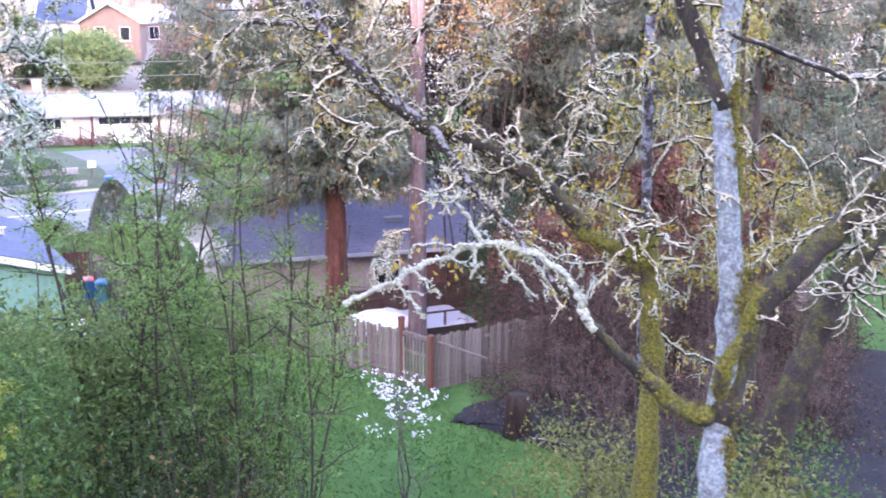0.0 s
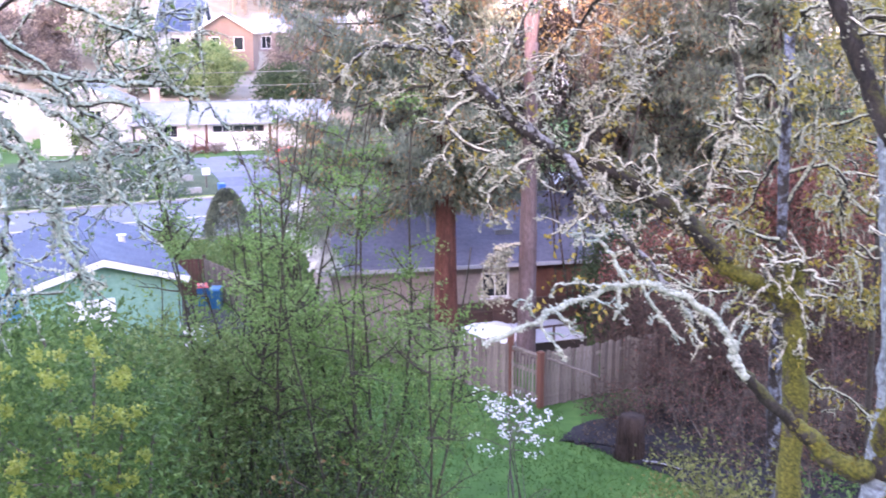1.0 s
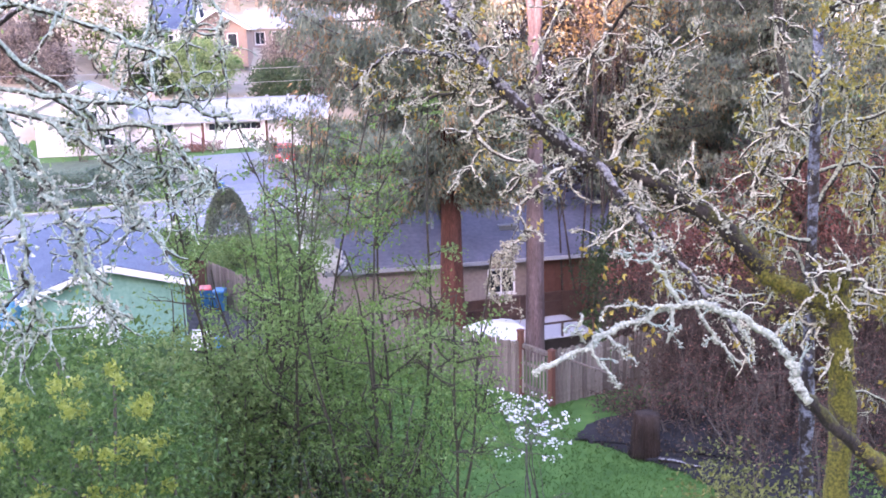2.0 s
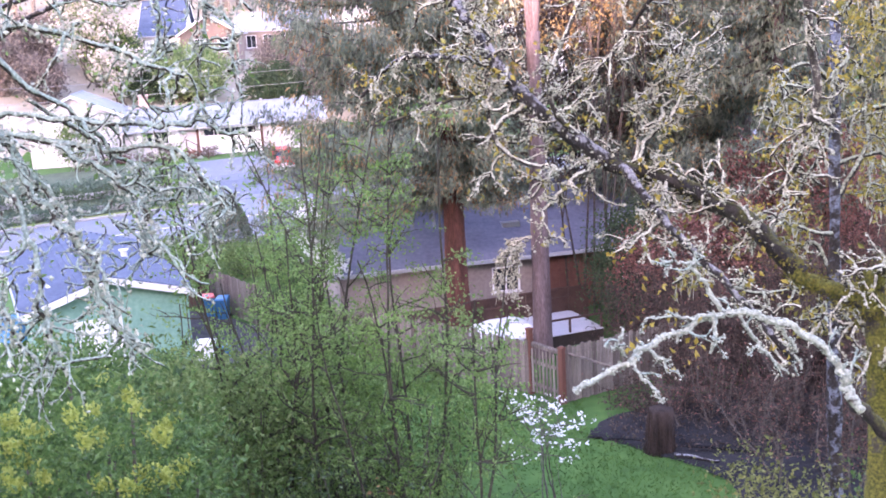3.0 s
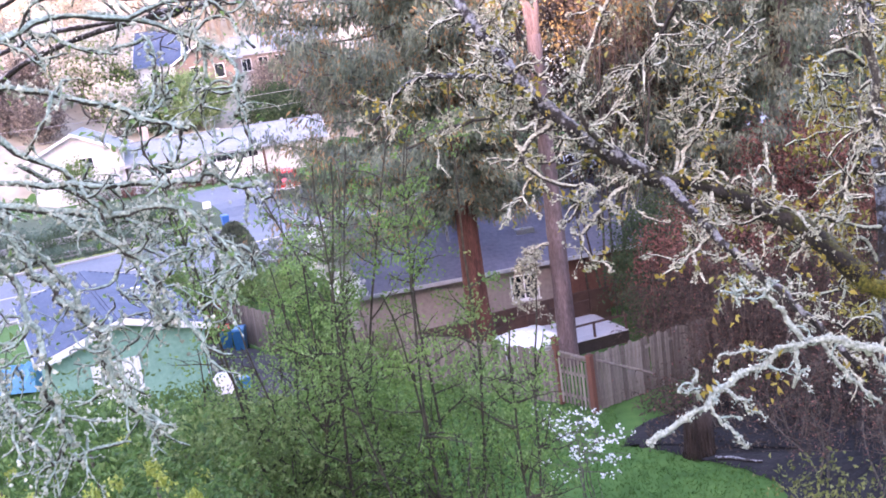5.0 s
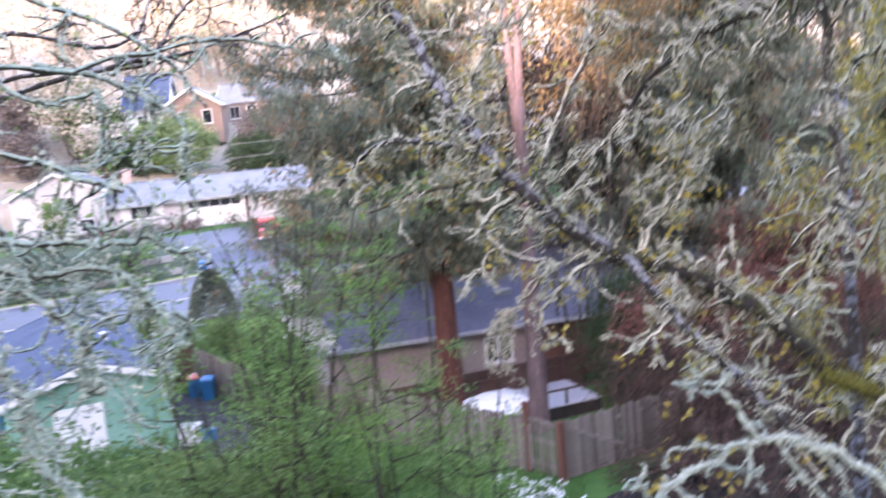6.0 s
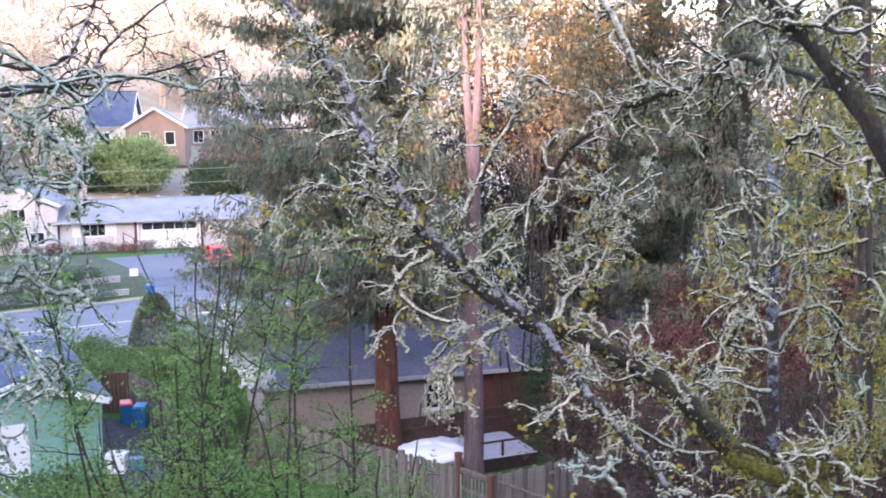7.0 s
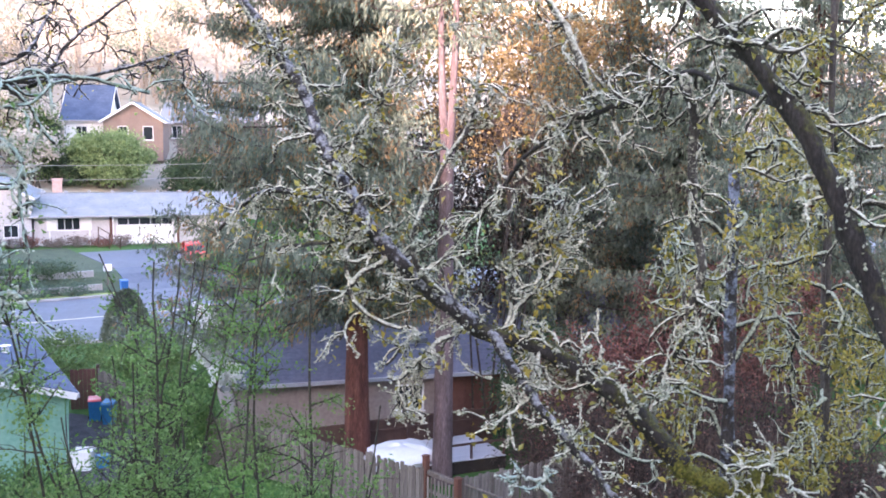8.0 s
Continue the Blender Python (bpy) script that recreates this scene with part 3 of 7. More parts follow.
def window(parent, m, w, h, cols=2, casing="trim_white"):
    """A framed window; m puts its lower left corner on the wall, looking along -y."""
    f = 0.07
    b = Buf()
    rect = lambda g, y: [(g, y, g), (w - g, y, g), (w - g, y, h - g), (g, y, h - g)]
    q = []
    for o, p in ((0, 4), (4, 8), (8, 12), (12, 0)):
        q += [(o + i, p + i, p + (i + 1) % 4, o + (i + 1) % 4) for i in range(4)]
    b.add(rect(0, -0.04) + rect(f, -0.04) + rect(f, 0.05) + rect(0, 0.05), q)
    ob = put("window", b, casing, parent, "white-framed window", place=m)
    for k in range(1, cols):
        put("mullion", boxes([((w * k / cols - 0.025, -0.03, f), (w * k / cols + 0.025, 0.05, h - f))]), casing).parent = ob
    for k in range(cols):
        p = boxes([((w * k / cols + 0.03, 0.0, f), (w * (k + 1) / cols - 0.03, 0.02, h - f))])
        pane = put("pane", p, "glass")
        pane.parent = ob
    put("sill", boxes([((-0.05, -0.09, -0.05), (w + 0.05, 0.05, 0.0))]), casing).parent = ob
    return ob


def pierced(length, wall_h, thick, openings):
    """One wall slab with its openings cut through."""
    xs = sorted({0.0, length, *[v for o in openings for v in o[:2]]})
    zs = sorted({0.0, wall_h, *[v for o in openings for v in o[2:]]})
    nx, nz = len(xs), len(zs)
    v = [(x, y, z) for y in (0.0, thick) for x in xs for z in zs]
    at = lambda i, j, s: s * nx * nz + i * nz + j
    solid = lambda i, j: 0 <= i < nx - 1 and 0 <= j < nz - 1 and not any(o[0] <= xs[i] + 1e-6 and o[1] >= xs[i + 1] - 1e-6 and o[2] <= zs[j] + 1e-6 and o[3] >= zs[j + 1] - 1e-6 for o in openings)
    q = []
    for i in range(nx - 1):
        for j in range(nz - 1):
            if not solid(i, j):
                continue
            q.append((at(i, j, 0), at(i + 1, j, 0), at(i + 1, j + 1, 0), at(i, j + 1, 0)))
            q.append((at(i, j + 1, 1), at(i + 1, j + 1, 1), at(i + 1, j, 1), at(i, j, 1)))
            for di, dj, a, c in ((-1, 0, (i, j), (i, j + 1)), (1, 0, (i + 1, j), (i + 1, j + 1)), (0, -1, (i, j), (i + 1, j)), (0, 1, (i, j + 1), (i + 1, j + 1))):
                if not solid(i + di, j + dj):
                    q.append((at(*a, 0), at(*c, 0), at(*c, 1), at(*a, 1)))
    b = Buf()
    b.add(v, q)
    return b


def gable_house(name, place, length, depth, wall_h, rise, wall, roof, label, over=0.45, courses=18, thick=0.2, openings=(), lip=0.008, trim="trim_white"):
    """A house with its eave side along x (front looks to -y) and its ridge along x. openings: cut-outs (x0, x1, z0, z1) in the front wall."""
    house = thing(name, place, label, "house")
    put("front_wall", pierced(length, wall_h, thick, openings), wall, house)
    put("back_wall", boxes([((0, depth - thick, 0), (length, depth, wall_h))]), wall, house)
    for x0, nm in ((0, "gable_wall"), (length - thick, "gable_wall")):
        g = Buf()
        y0, y1 = thick + 0.002, depth - thick - 0.002
        top = wall_h + rise * (1 - 0.0) - 0.06
        prof = [(y0, 0), (y1, 0), (y1, wall_h - 0.02), (depth / 2, top), (y0, wall_h - 0.02)]
        v = [(x0, y, z) for y, z in prof] + [(x0 + thick, y, z) for y, z in prof]
        q = [(k, (k + 1) % 5, (k + 1) % 5 + 5, k + 5) for k in range(5)]
        g.add(v, [t[::-1] for t in q] + [(0, 1, 2, 4), (9, 7, 6, 5)], [(4, 2, 3), (8, 7, 9)])
        put(nm, g, wall, house)
    up = pose(0, depth / 2, wall_h + rise)
    for side in (-1, 1):
        r = Buf()
        roof_slab(r, length, depth / 2, rise, side, over, courses, lip)
        put("roof_side", r, roof, house, place=up)
    rr = Buf()
    rr.box((-over, -0.12, -0.03), (length + over, 0.12, 0.03))
    put("ridge_cap", rr, roof, house, place=pose(0, depth / 2, wall_h + rise + 0.02))
    drop = rise / (depth / 2) * over
    for y in (-over - 0.06, depth + over):
        put("gutter", boxes([((-over, y, wall_h - drop - 0.14), (length + over, y + 0.07, wall_h - drop))]), "gutter", house)
    for x in (-over - 0.04, length + over):
        f = Buf()
        run = depth / 2 + over
        tilt = math.atan2(rise, depth / 2)
        ln = math.hypot(run, run * rise / (depth / 2))
        for side in (-1, 1):
            lo, hi = (-ln, 0) if side < 0 else (0, ln)
            f.box((x, lo, -0.2), (x + 0.04, hi, 0.02), up @ Matrix.Rotation(-side * tilt, 4, "X"))
        put("bargeboard", f, trim, house)
    return house


def turned(x, y, z, rz):
    return pose(x, y, z, 0, 0, rz)


# the tan bungalow behind the fence
tan = gable_house("bungalow", turned(-8.15, 36.34, 0, 18), 15.3, 7.6, 2.6, 1.8, "siding_tan", "shingle_slate", "tan bungalow with a slate-grey shingle roof behind the fence", courses=22,
                  openings=[(5.75, 6.85, 0.95, 1.95), (11.0, 12.2, 1.0, 2.1)], trim="deck_shade")
window(tan, pose(5.75, 0.06, 0.95), 1.1, 1.0, 2)
window(tan, pose(11.0, 0.06, 1.0), 1.2, 1.1, 2)
for k in range(6):
    put("wall_board", boxes([((7.9 + 0.5 * k, -0.05 - 0.012 * (k % 2), 0.02), (8.39 + 0.5 * k, -0.003, 2.3))]), "siding_brown", tan, "red-brown wall board")
for vx, vy in ((2.2, 2.1), (4.0, 1.6), (7.3, 2.6)):
    vb = Buf()
    vb.tube([(vx, vy, 3.3), (vx, vy, 3.95)], 0.06, 8)
    put("vent_pipe", vb, "gutter", tan)
put("skylight", boxes([((6.6, 1.2, 3.12), (7.3, 1.75, 3.36))]), "metal", tan, place=pose(0, 0, 0))

# the mint garage
mint = gable_house("garage", turned(-13.05, 33.75, 0, 120.7), 9.5, 4.9, 2.78, 0.74, "siding_mint", "shingle_blue", "mint green garage with white trim and blue-grey shingle roof", over=0.35, courses=13, lip=0.06)
doorway = put("door", boxes([((-0.06, 2.2, 0.05), (-0.003, 3.6, 2.05)), ((-0.05, 2.13, 0.05), (-0.003, 2.19, 2.12)), ((-0.05, 3.61, 0.05), (-0.003, 3.67, 2.12)), ((-0.05, 2.2, 2.06), (-0.003, 3.6, 2.12))]), "trim_white", mint, "wide white panel door")
hb = Buf()
hb.tube([(-0.06, 2.32, 1.0), (-0.12, 2.32, 1.0), (-0.12, 2.42, 1.0)], 0.015, 6)
put("handle", hb, "metal").parent = doorway
vent = Buf()
vent.tube([(4.6, 1.2, 3.05), (4.6, 1.2, 3.4), (4.6, 1.2, 3.44)], [0.12, 0.12, 0.2], 10)
put("roof_vent", vent, "trim_white", mint, "small white roof vent")
pipe = Buf()
pipe.tube([(-0.1, -0.3, 2.6), (-0.1, -0.06, 2.4), (-0.1, -0.06, 0.05)], 0.045, 8)
put("downpipe", pipe, "siding_mint", mint, "mint downpipe")

# the long white house across the street
white = gable_house("ranch_house", turned(-36.27, 86.59, 0.8, 18), 17.0, 8.0, 3.0, 1.44, "siding_white", "shingle_pale", "long cream-white ranch house with a pale roof", over=0.6, courses=14,
                    openings=[(1.8, 3.7, 1.5, 2.6), (6.65, 11.3, 1.85, 2.55)])
window(white, pose(1.8, 0.06, 1.5), 1.9, 1.1, 3)
window(white, pose(6.65, 0.06, 1.85), 4.65, 0.7, 5)
for px_ in (1.2, 4.4, 6.3, 11.5):
    put("porch_post", boxes([((px_, -0.5, 0.0), (px_ + 0.1, -0.4, 2.75))]), "trim_white", white)
for x0, x1 in ((1.0, 1.78), (3.72, 4.6)):
    put("window_panel", boxes([((x0, -0.03, 1.5), (x1, -0.003, 2.6))]), "trim_white", white, "white panel beside the window")
put("garage_door", boxes([((6.6, -0.03, 0.25), (11.3, -0.003, 1.8))]), "trim_white", white, "wide white garage door")
put("corner_board", boxes([((6.05, -0.07, 0.25), (6.3, -0.003, 2.8))]), "siding_brown", white, "brown upright board")
put("corner_board", boxes([((11.6, -0.07, 0.25), (11.85, -0.003, 2.8))]), "siding_brown", white, "brown upright board")
for k in range(9):
    put("ridge_cap", boxes([((0.3 + 1.95 * k, 3.85, 4.45), (0.55 + 1.95 * k, 4.15, 4.63))]), "gutter", white)
put("foundation", boxes([((-0.05, -0.06, -0.8), (17.05, -0.002, 0.22))]), "concrete", white)
chim = boxes([((1.25, 4.2, 4.0), (2.05, 4.9, 5.5)), ((1.19, 4.14, 5.5), (2.11, 4.96, 5.68))])
put("chimney", chim, "brick", white, "pinkish brick chimney")
wing = gable_house("house_wing", turned(-36.3, 86.2, 0.8, 108), 9.0, 7.6, 4.5, 1.75, "siding_white", "shingle_pale", "taller cream-white wing of the ranch house", over=0.4, courses=12)
for wy, wz in ((2.2, 1.0), (5.2, 1.0), (3.6, 3.0)):
    window(wing, pose(-0.03, wy, wz, 0, 0, -90), 1.2, 1.1, 2)


def iron_stair_rail(place):
    t = thing("stair_rail", place, "thin dark metal stair rail before the white house", "railing")
    for x in (0.0, 0.9, 1.8):
        b = Buf()
        b.tube([(x, 0, -x * 0.55), (x, 0, 1.5 - x * 0.55)], 0.045, 6)
        put("post", b, "deck_dark", t)
    for z in (1.45, 0.8):
        b = Buf()
        b.tube([(0, 0, z), (1.8, 0, z - 1.0)], 0.035, 6)
        put("rail", b, "deck_dark", t)


iron_stair_rail(pose(-30.4, 85.4, 1.35))

# houses on the hill
blue = gable_house("hill_house", turned(-43.6, 112.6, float(height(-42, 116)) - 0.4, 10), 4.4, 9.0, 3.2, 3.6, "trim_white", "shingle_blue", "white hill house with a steep blue roof", courses=12, openings=[(1.2, 2.4, 1.0, 2.2)])
window(blue, pose(1.2, 0.06, 1.0), 1.2, 1.2, 2)
orange = gable_house("hill_cabin", turned(-32.7, 112.2, float(height(-36, 115)) - 0.6, 100), 6.0, 6.2, 4.4, 1.9, "siding_orange", "shingle_pale", "orange wooden gabled house on the hill", courses=10)
for wy in (1.0, 3.6):
    window(orange, pose(-0.03, wy + 1.1, 2.2, 0, 0, -90), 1.1, 1.5, 1)
pale = gable_house("hill_house", turned(-35.4, 121.5, float(height(-31, 122)) - 0.6, 6), 10.5, 7.0, 3.6, 2.0, "siding_tan", "shingle_pale", "tan hill house with white-framed windows", courses=10, openings=[(1.0, 2.2, 1.4, 2.9), (3.0, 4.2, 1.4, 2.9), (5.0, 6.2, 1.4, 2.9)])
for wx in (1.0, 3.0, 5.0):
    window(pale, pose(wx, 0.06, 1.4), 1.2, 1.5, 2)


# ---------------------------------------------------------------- fence, gate, deck
FENCE = [(-8.7, 34.7), (-4.9, 32.45), (-3.0, 31.05), (-1.32, 29.85)]
FENCE_RIGHT = [(-0.3, 29.0), (2.4, 30.8), (14.0, 37.5)]
board_meshes = []
_rng = np.random.default_rng(11)
for k in range(5):
    hgt = 1.66 + 0.02 * k
    w = 0.136
    bb = Buf()
    v = [(-w / 2, -0.01, 0.04), (w / 2, -0.01, 0.04), (w / 2, -0.01, hgt - 0.03), (w / 2 - 0.03, -0.01, hgt), (-w / 2 + 0.03, -0.01, hgt), (-w / 2, -0.01, hgt - 0.03)]
    v = v + [(x, 0.01, z) for x, y, z in v]
    q = [(i, i + 6, (i + 1) % 6 + 6, (i + 1) % 6) for i in range(6)] + [(0, 1, 2, 5), (5, 2, 3, 4), (11, 8, 7, 6), (10, 9, 8, 11)]
    bb.add(v, q)
    me = bb.mesh("board")
    me.materials.append(M["fence"])
    board_meshes.append(me)


def fence_run(pts, label):
    t = thing("fence", pose(pts[0][0], pts[0][1], 0), label, "fence")
    base = Vector((pts[0][0], pts[0][1], 0))
    for a, b in zip(pts, pts[1:]):
        a, b = Vector((*a, 0)), Vector((*b, 0))
        d = b - a
        ang = math.degrees(math.atan2(d.y, d.x))
        n = int(d.length / 0.145)
        for k in range(n):
            ob = new("board", board_meshes[_rng.integers(5)])
            p = a + d * ((k + 0.5) / n) - base
            ob.matrix_world = pose(p.x, p.y, _rng.uniform(-0.03, 0.02), _rng.normal() * 0.6, _rng.normal() * 0.5, ang + _rng.normal() * 0.8)
            ob.parent = t
        for z in (0.35, 1.35):
            r = boxes([((0, 0.014, z), (d.length, 0.05, z + 0.09))])
            put("rail", r, "fence", t, place=Matrix.Translation(a - base) @ pose(0, 0, 0, 0, 0, ang))
        m = max(1, int(d.length / 2.4))
        for k in range(m + 1):
            p = a + d * (k / m) - base
            put("post", boxes([((-0.045, 0.055, 0), (0.045, 0.145, 1.72))]), "fence", t, place=Matrix.Translation(p) @ pose(0, 0, 0, 0, 0, ang))
    return t


def gate():
    a, b = Vector((-1.27, 29.9, 0)), Vector((-0.36, 28.95, 0))
    d = b - a
    ang = math.degrees(math.atan2(d.y, d.x))
    g = thing("garden_gate", Matrix.Translation(a) @ pose(0, 0, 0, 0, 0, ang), "slatted garden gate between two red-brown posts", "gate")
    ln = d.length
    for x, h in ((0.0, 2.0), (ln, 1.68)):
        bm = boxes([((x - 0.075, -0.075, 0), (x + 0.075, 0.075, h)), ((x - 0.09, -0.09, h), (x + 0.09, 0.09, h + 0.05))])
        put("gate_post", bm, "post_red", g, "red-brown square post")
    for z in (0.3, 1.0, 1.5):
        put("rail", boxes([((0.08, -0.03, z), (ln - 0.08, 0.03, z + 0.09))]), "fence", g)
    for k in range(8):
        x = 0.14 + k * (ln - 0.28) / 7
        put("slat", boxes([((x - 0.035, -0.055, 0.1), (x + 0.035, -0.032, 1.46 + 0.02 * (k % 3)))]), "fence", g)
    return g


fence_run(FENCE, "weathered grey-brown board fence along the lawn")
fence_run(FENCE_RIGHT, "weathered board fence half hidden by dry vines")
gate()


def deck():
    m = pose(-2.9, 32.95, -0.12, 0, 0, 25)
    d = thing("deck", m, "low garden deck of wet pale boards with a brown rail", "deck")
    W, D = 4.55, 2.5
    for k in range(17):
        y = k * D / 17
        put("plank", boxes([((0, y, 0.56), (W, y + D / 17 - 0.008, 0.6))]), "deck", d)
    # Dark boards closing the deck's sides, put there as the shade beneath it.
    put("underdeck_shade", boxes([((0, 0.05, 0.12), (W, 0.08, 0.55)), ((W + 0.004, 0.05, 0.12), (W + 0.03, D, 0.55)), ((-0.03, 0.05, 0.12), (-0.004, D, 0.55))]), "deck_shade", d, "dark boards painted as the shade under the deck")
    for x in (2.0, 2.8, 3.7, W - 0.05):
        put("rail_post", boxes([((x - 0.04, D - 0.1, 0.6), (x + 0.04, D - 0.02, 1.5))]), "deck_dark", d)
    for z in (1.45, 1.1):
        put("rail", boxes([((0.2, D - 0.08, z), (W, D - 0.02, z + 0.07))]), "deck_dark", d)
    for x in (2.1, 3.3, W - 0.05):
        put("rail_post", boxes([((x - 0.035, 0.02, 0.6), (x + 0.035, 0.09, 1.12))]), "deck_dark", d)
    put("rail", boxes([((2.4, 0.02, 1.07), (W, 0.09, 1.13))]), "deck_dark", d)
    put("privacy_board", boxes([((-2.6, D + 0.06, 0.12), (W + 0.8, D + 0.1, 1.45))]), "deck_dark", d, "brown board screen")
    return d


deck()


def garden_pole():
    """A pale pole laid along the gate posts."""
    b = Buf()
    rng = np.random.default_rng(9)
    b.tube(knobbly(rng, np.linspace((-1.2, 29.7, 1.66), (1.3, 28.35, 1.2), 9), 0.01), np.linspace(0.045, 0.035, 9), 7)
    tagged(put("garden_pole", b, "fence", smooth=True), "pale wooden pole laid across the gate posts", "pole")


garden_pole()


def covered_tub():
    t = thing("hot_tub", pose(-2.2, 34.2, 0.48, 0, 0, 25), "tub under a draped white cover on the deck", "hot tub")
    prof = [(0.92, 0.0), (0.95, 0.05), (0.95, 0.3)]
    b = Buf()
    a = np.arange(28) * 2 * np.pi / 28
    rings = [np.column_stack([r * np.cos(a), 0.95 * r * np.sin(a), np.full(28, z)]) for r, z in prof]
    k = 28
    b.add(np.vstack(rings), [(r * k + i, r * k + (i + 1) % k, (r + 1) * k + (i + 1) % k, (r + 1) * k + i) for r in range(2) for i in range(k)])
    put("shell", b, "cover", t, smooth=True)
    c = Buf()
    rng = np.random.default_rng(3)
    prof = [(1.03, 0.08), (1.0, 0.3), (0.9, 0.37), (0.62, 0.43), (0.35, 0.47), (0.12, 0.49)]
    ca, sa = np.sign(np.cos(a)) * np.abs(np.cos(a)) ** 0.5, np.sign(np.sin(a)) * np.abs(np.sin(a)) ** 0.5
    rings = [np.column_stack([r * ca * (1 + 0.03 * np.sin(5 * a)), 0.95 * r * sa * (1 + 0.05 * np.sin(3 * a + 1)), z + 0.05 * np.sin(3 * a + r * 5) + rng.normal(size=28) * 0.022]) for r, z in prof]
    v = np.vstack(rings + [[0, 0, 0.49]])
    q = [(r * k + i, r * k + (i + 1) % k, (r + 1) * k + (i + 1) % k, (r + 1) * k + i) for r in range(5) for i in range(k)]
    c.add(v, q, [(5 * k + i, 5 * k + (i + 1) % k, 6 * k) for i in range(k)])
    put("cover", c, "cover", t, "white vinyl cover", smooth=True)


covered_tub()


# ---------------------------------------------------------------- small things outdoors
def wheelie_bin(place, material, label, lid=None):
    t = thing("wheelie_bin", place @ Matrix.Diagonal((0.82, 0.82, 0.86, 1)), label, "bin")
    b = Buf()
    v = [(-0.24, -0.28, 0.06), (0.24, -0.28, 0.06), (0.24, 0.26, 0.06), (-0.24, 0.26, 0.06), (-0.29, -0.36, 1.0), (0.29, -0.36, 1.0), (0.29, 0.34, 1.0), (-0.29, 0.34, 1.0)]
    b.add(v, [(0, 3, 2, 1), (4, 5, 6, 7), (0, 1, 5, 4), (1, 2, 6, 5), (2, 3, 7, 6), (3, 0, 4, 7)])
    put("body", b, material, t)
    l = Buf()
    v = [(-0.31, -0.4, 1.0), (0.31, -0.4, 1.0), (0.31, 0.38, 1.0), (-0.31, 0.38, 1.0), (-0.27, -0.33, 1.07), (0.27, -0.33, 1.07), (0.27, 0.34, 1.1), (-0.27, 0.34, 1.1)]
    l.add(v, [(4, 5, 6, 7), (0, 1, 5, 4), (1, 2, 6, 5), (2, 3, 7, 6), (3, 0, 4, 7), (0, 3, 2, 1)])
    put("lid", l, lid or material, t)
    h = Buf()
    h.tube([(-0.25, 0.38, 0.97), (-0.25, 0.44, 0.97), (0.25, 0.44, 0.97), (0.25, 0.38, 0.97)], 0.018, 6)
    put("handle", h, lid or material, t)
    for x in (-0.27, 0.27):
        w = Buf()
        w.tube([(x - 0.03, 0.26, 0.1), (x + 0.03, 0.26, 0.1)], 0.1, 12)
        put("wheel", w, "rubber", t)


wheelie_bin(pose(-14.2, 39.5, 0, 0, 0, 20), "bin_teal", "teal wheeled bin with a red lid by the board screen", "red_paint")
wheelie_bin(pose(-13.5, 39.1, 0, 0, 0, 5), "bin_teal", "teal wheeled bin by the board screen")
wheelie_bin(pose(-22.9, 69.1, 0.0, 0, 0, 30), "bin_blue", "bright blue recycling bin at the kerb")


def crate(place, size, material, label):
    """An open-topped storage box with a rim."""
    t = thing("storage_box", place, label, "box")
    w, d, h = size
    put("body", boxes([((-w / 2, -d / 2, 0), (w / 2, d / 2, h * 0.86))]), material, t)
    put("lid", boxes([((-w / 2 - 0.03, -d / 2 - 0.03, h * 0.865), (w / 2 + 0.03, d / 2 + 0.03, h))]), material, t)


crate(pose(-13.8, 34.4, 0, 0, 0, 25), (0.9, 0.6, 0.75), "trim_white", "white garden storage box by the garage")
crate(pose(-12.6, 34.0, 0, 0, 0, 5), (0.6, 0.6, 0.7), "trim_white", "white tub beside the garage")
crate(pose(-12.0, 34.1, 0, 0, 0, 40), (0.35, 0.3, 0.5), "bin_teal", "dark blue box beside the white tub")
crate(pose(-14.9, 34.9, 0, 0, 0, 12), (0.7, 0.5, 0.5), "cover", "pale box by the garage door")
crate(pose(-19.3, 32.4, 0, 0, 0, 30), (1.2, 0.7, 0.6), "gutter", "grey box on the drive")


def tarp_heap(x, y, w, h):
    rng = np.random.default_rng(13)
    n = 14
    g = np.linspace(-1, 1, n)
    u, v = np.meshgrid(g, g, indexing="ij")
    z = h * np.clip(1.15 - np.maximum(np.abs(u), np.abs(v)) ** 3, 0, 1) * (1 + rng.normal(size=u.shape) * 0.06)
    b = Buf()
    i, j = np.meshgrid(np.arange(n - 1), np.arange(n - 1), indexing="ij")
    b.add(np.stack([x + u * w, y + v * w * 0.7, z - 0.02], -1), np.stack([i * n + j, (i + 1) * n + j, (i + 1) * n + j + 1, i * n + j + 1], -1))
    tagged(put("tarpaulin", b, "tarp"), "turquoise tarpaulin over a heap by the garage", "tarpaulin")


tarp_heap(-21.6, 37.0, 1.1, 0.9)


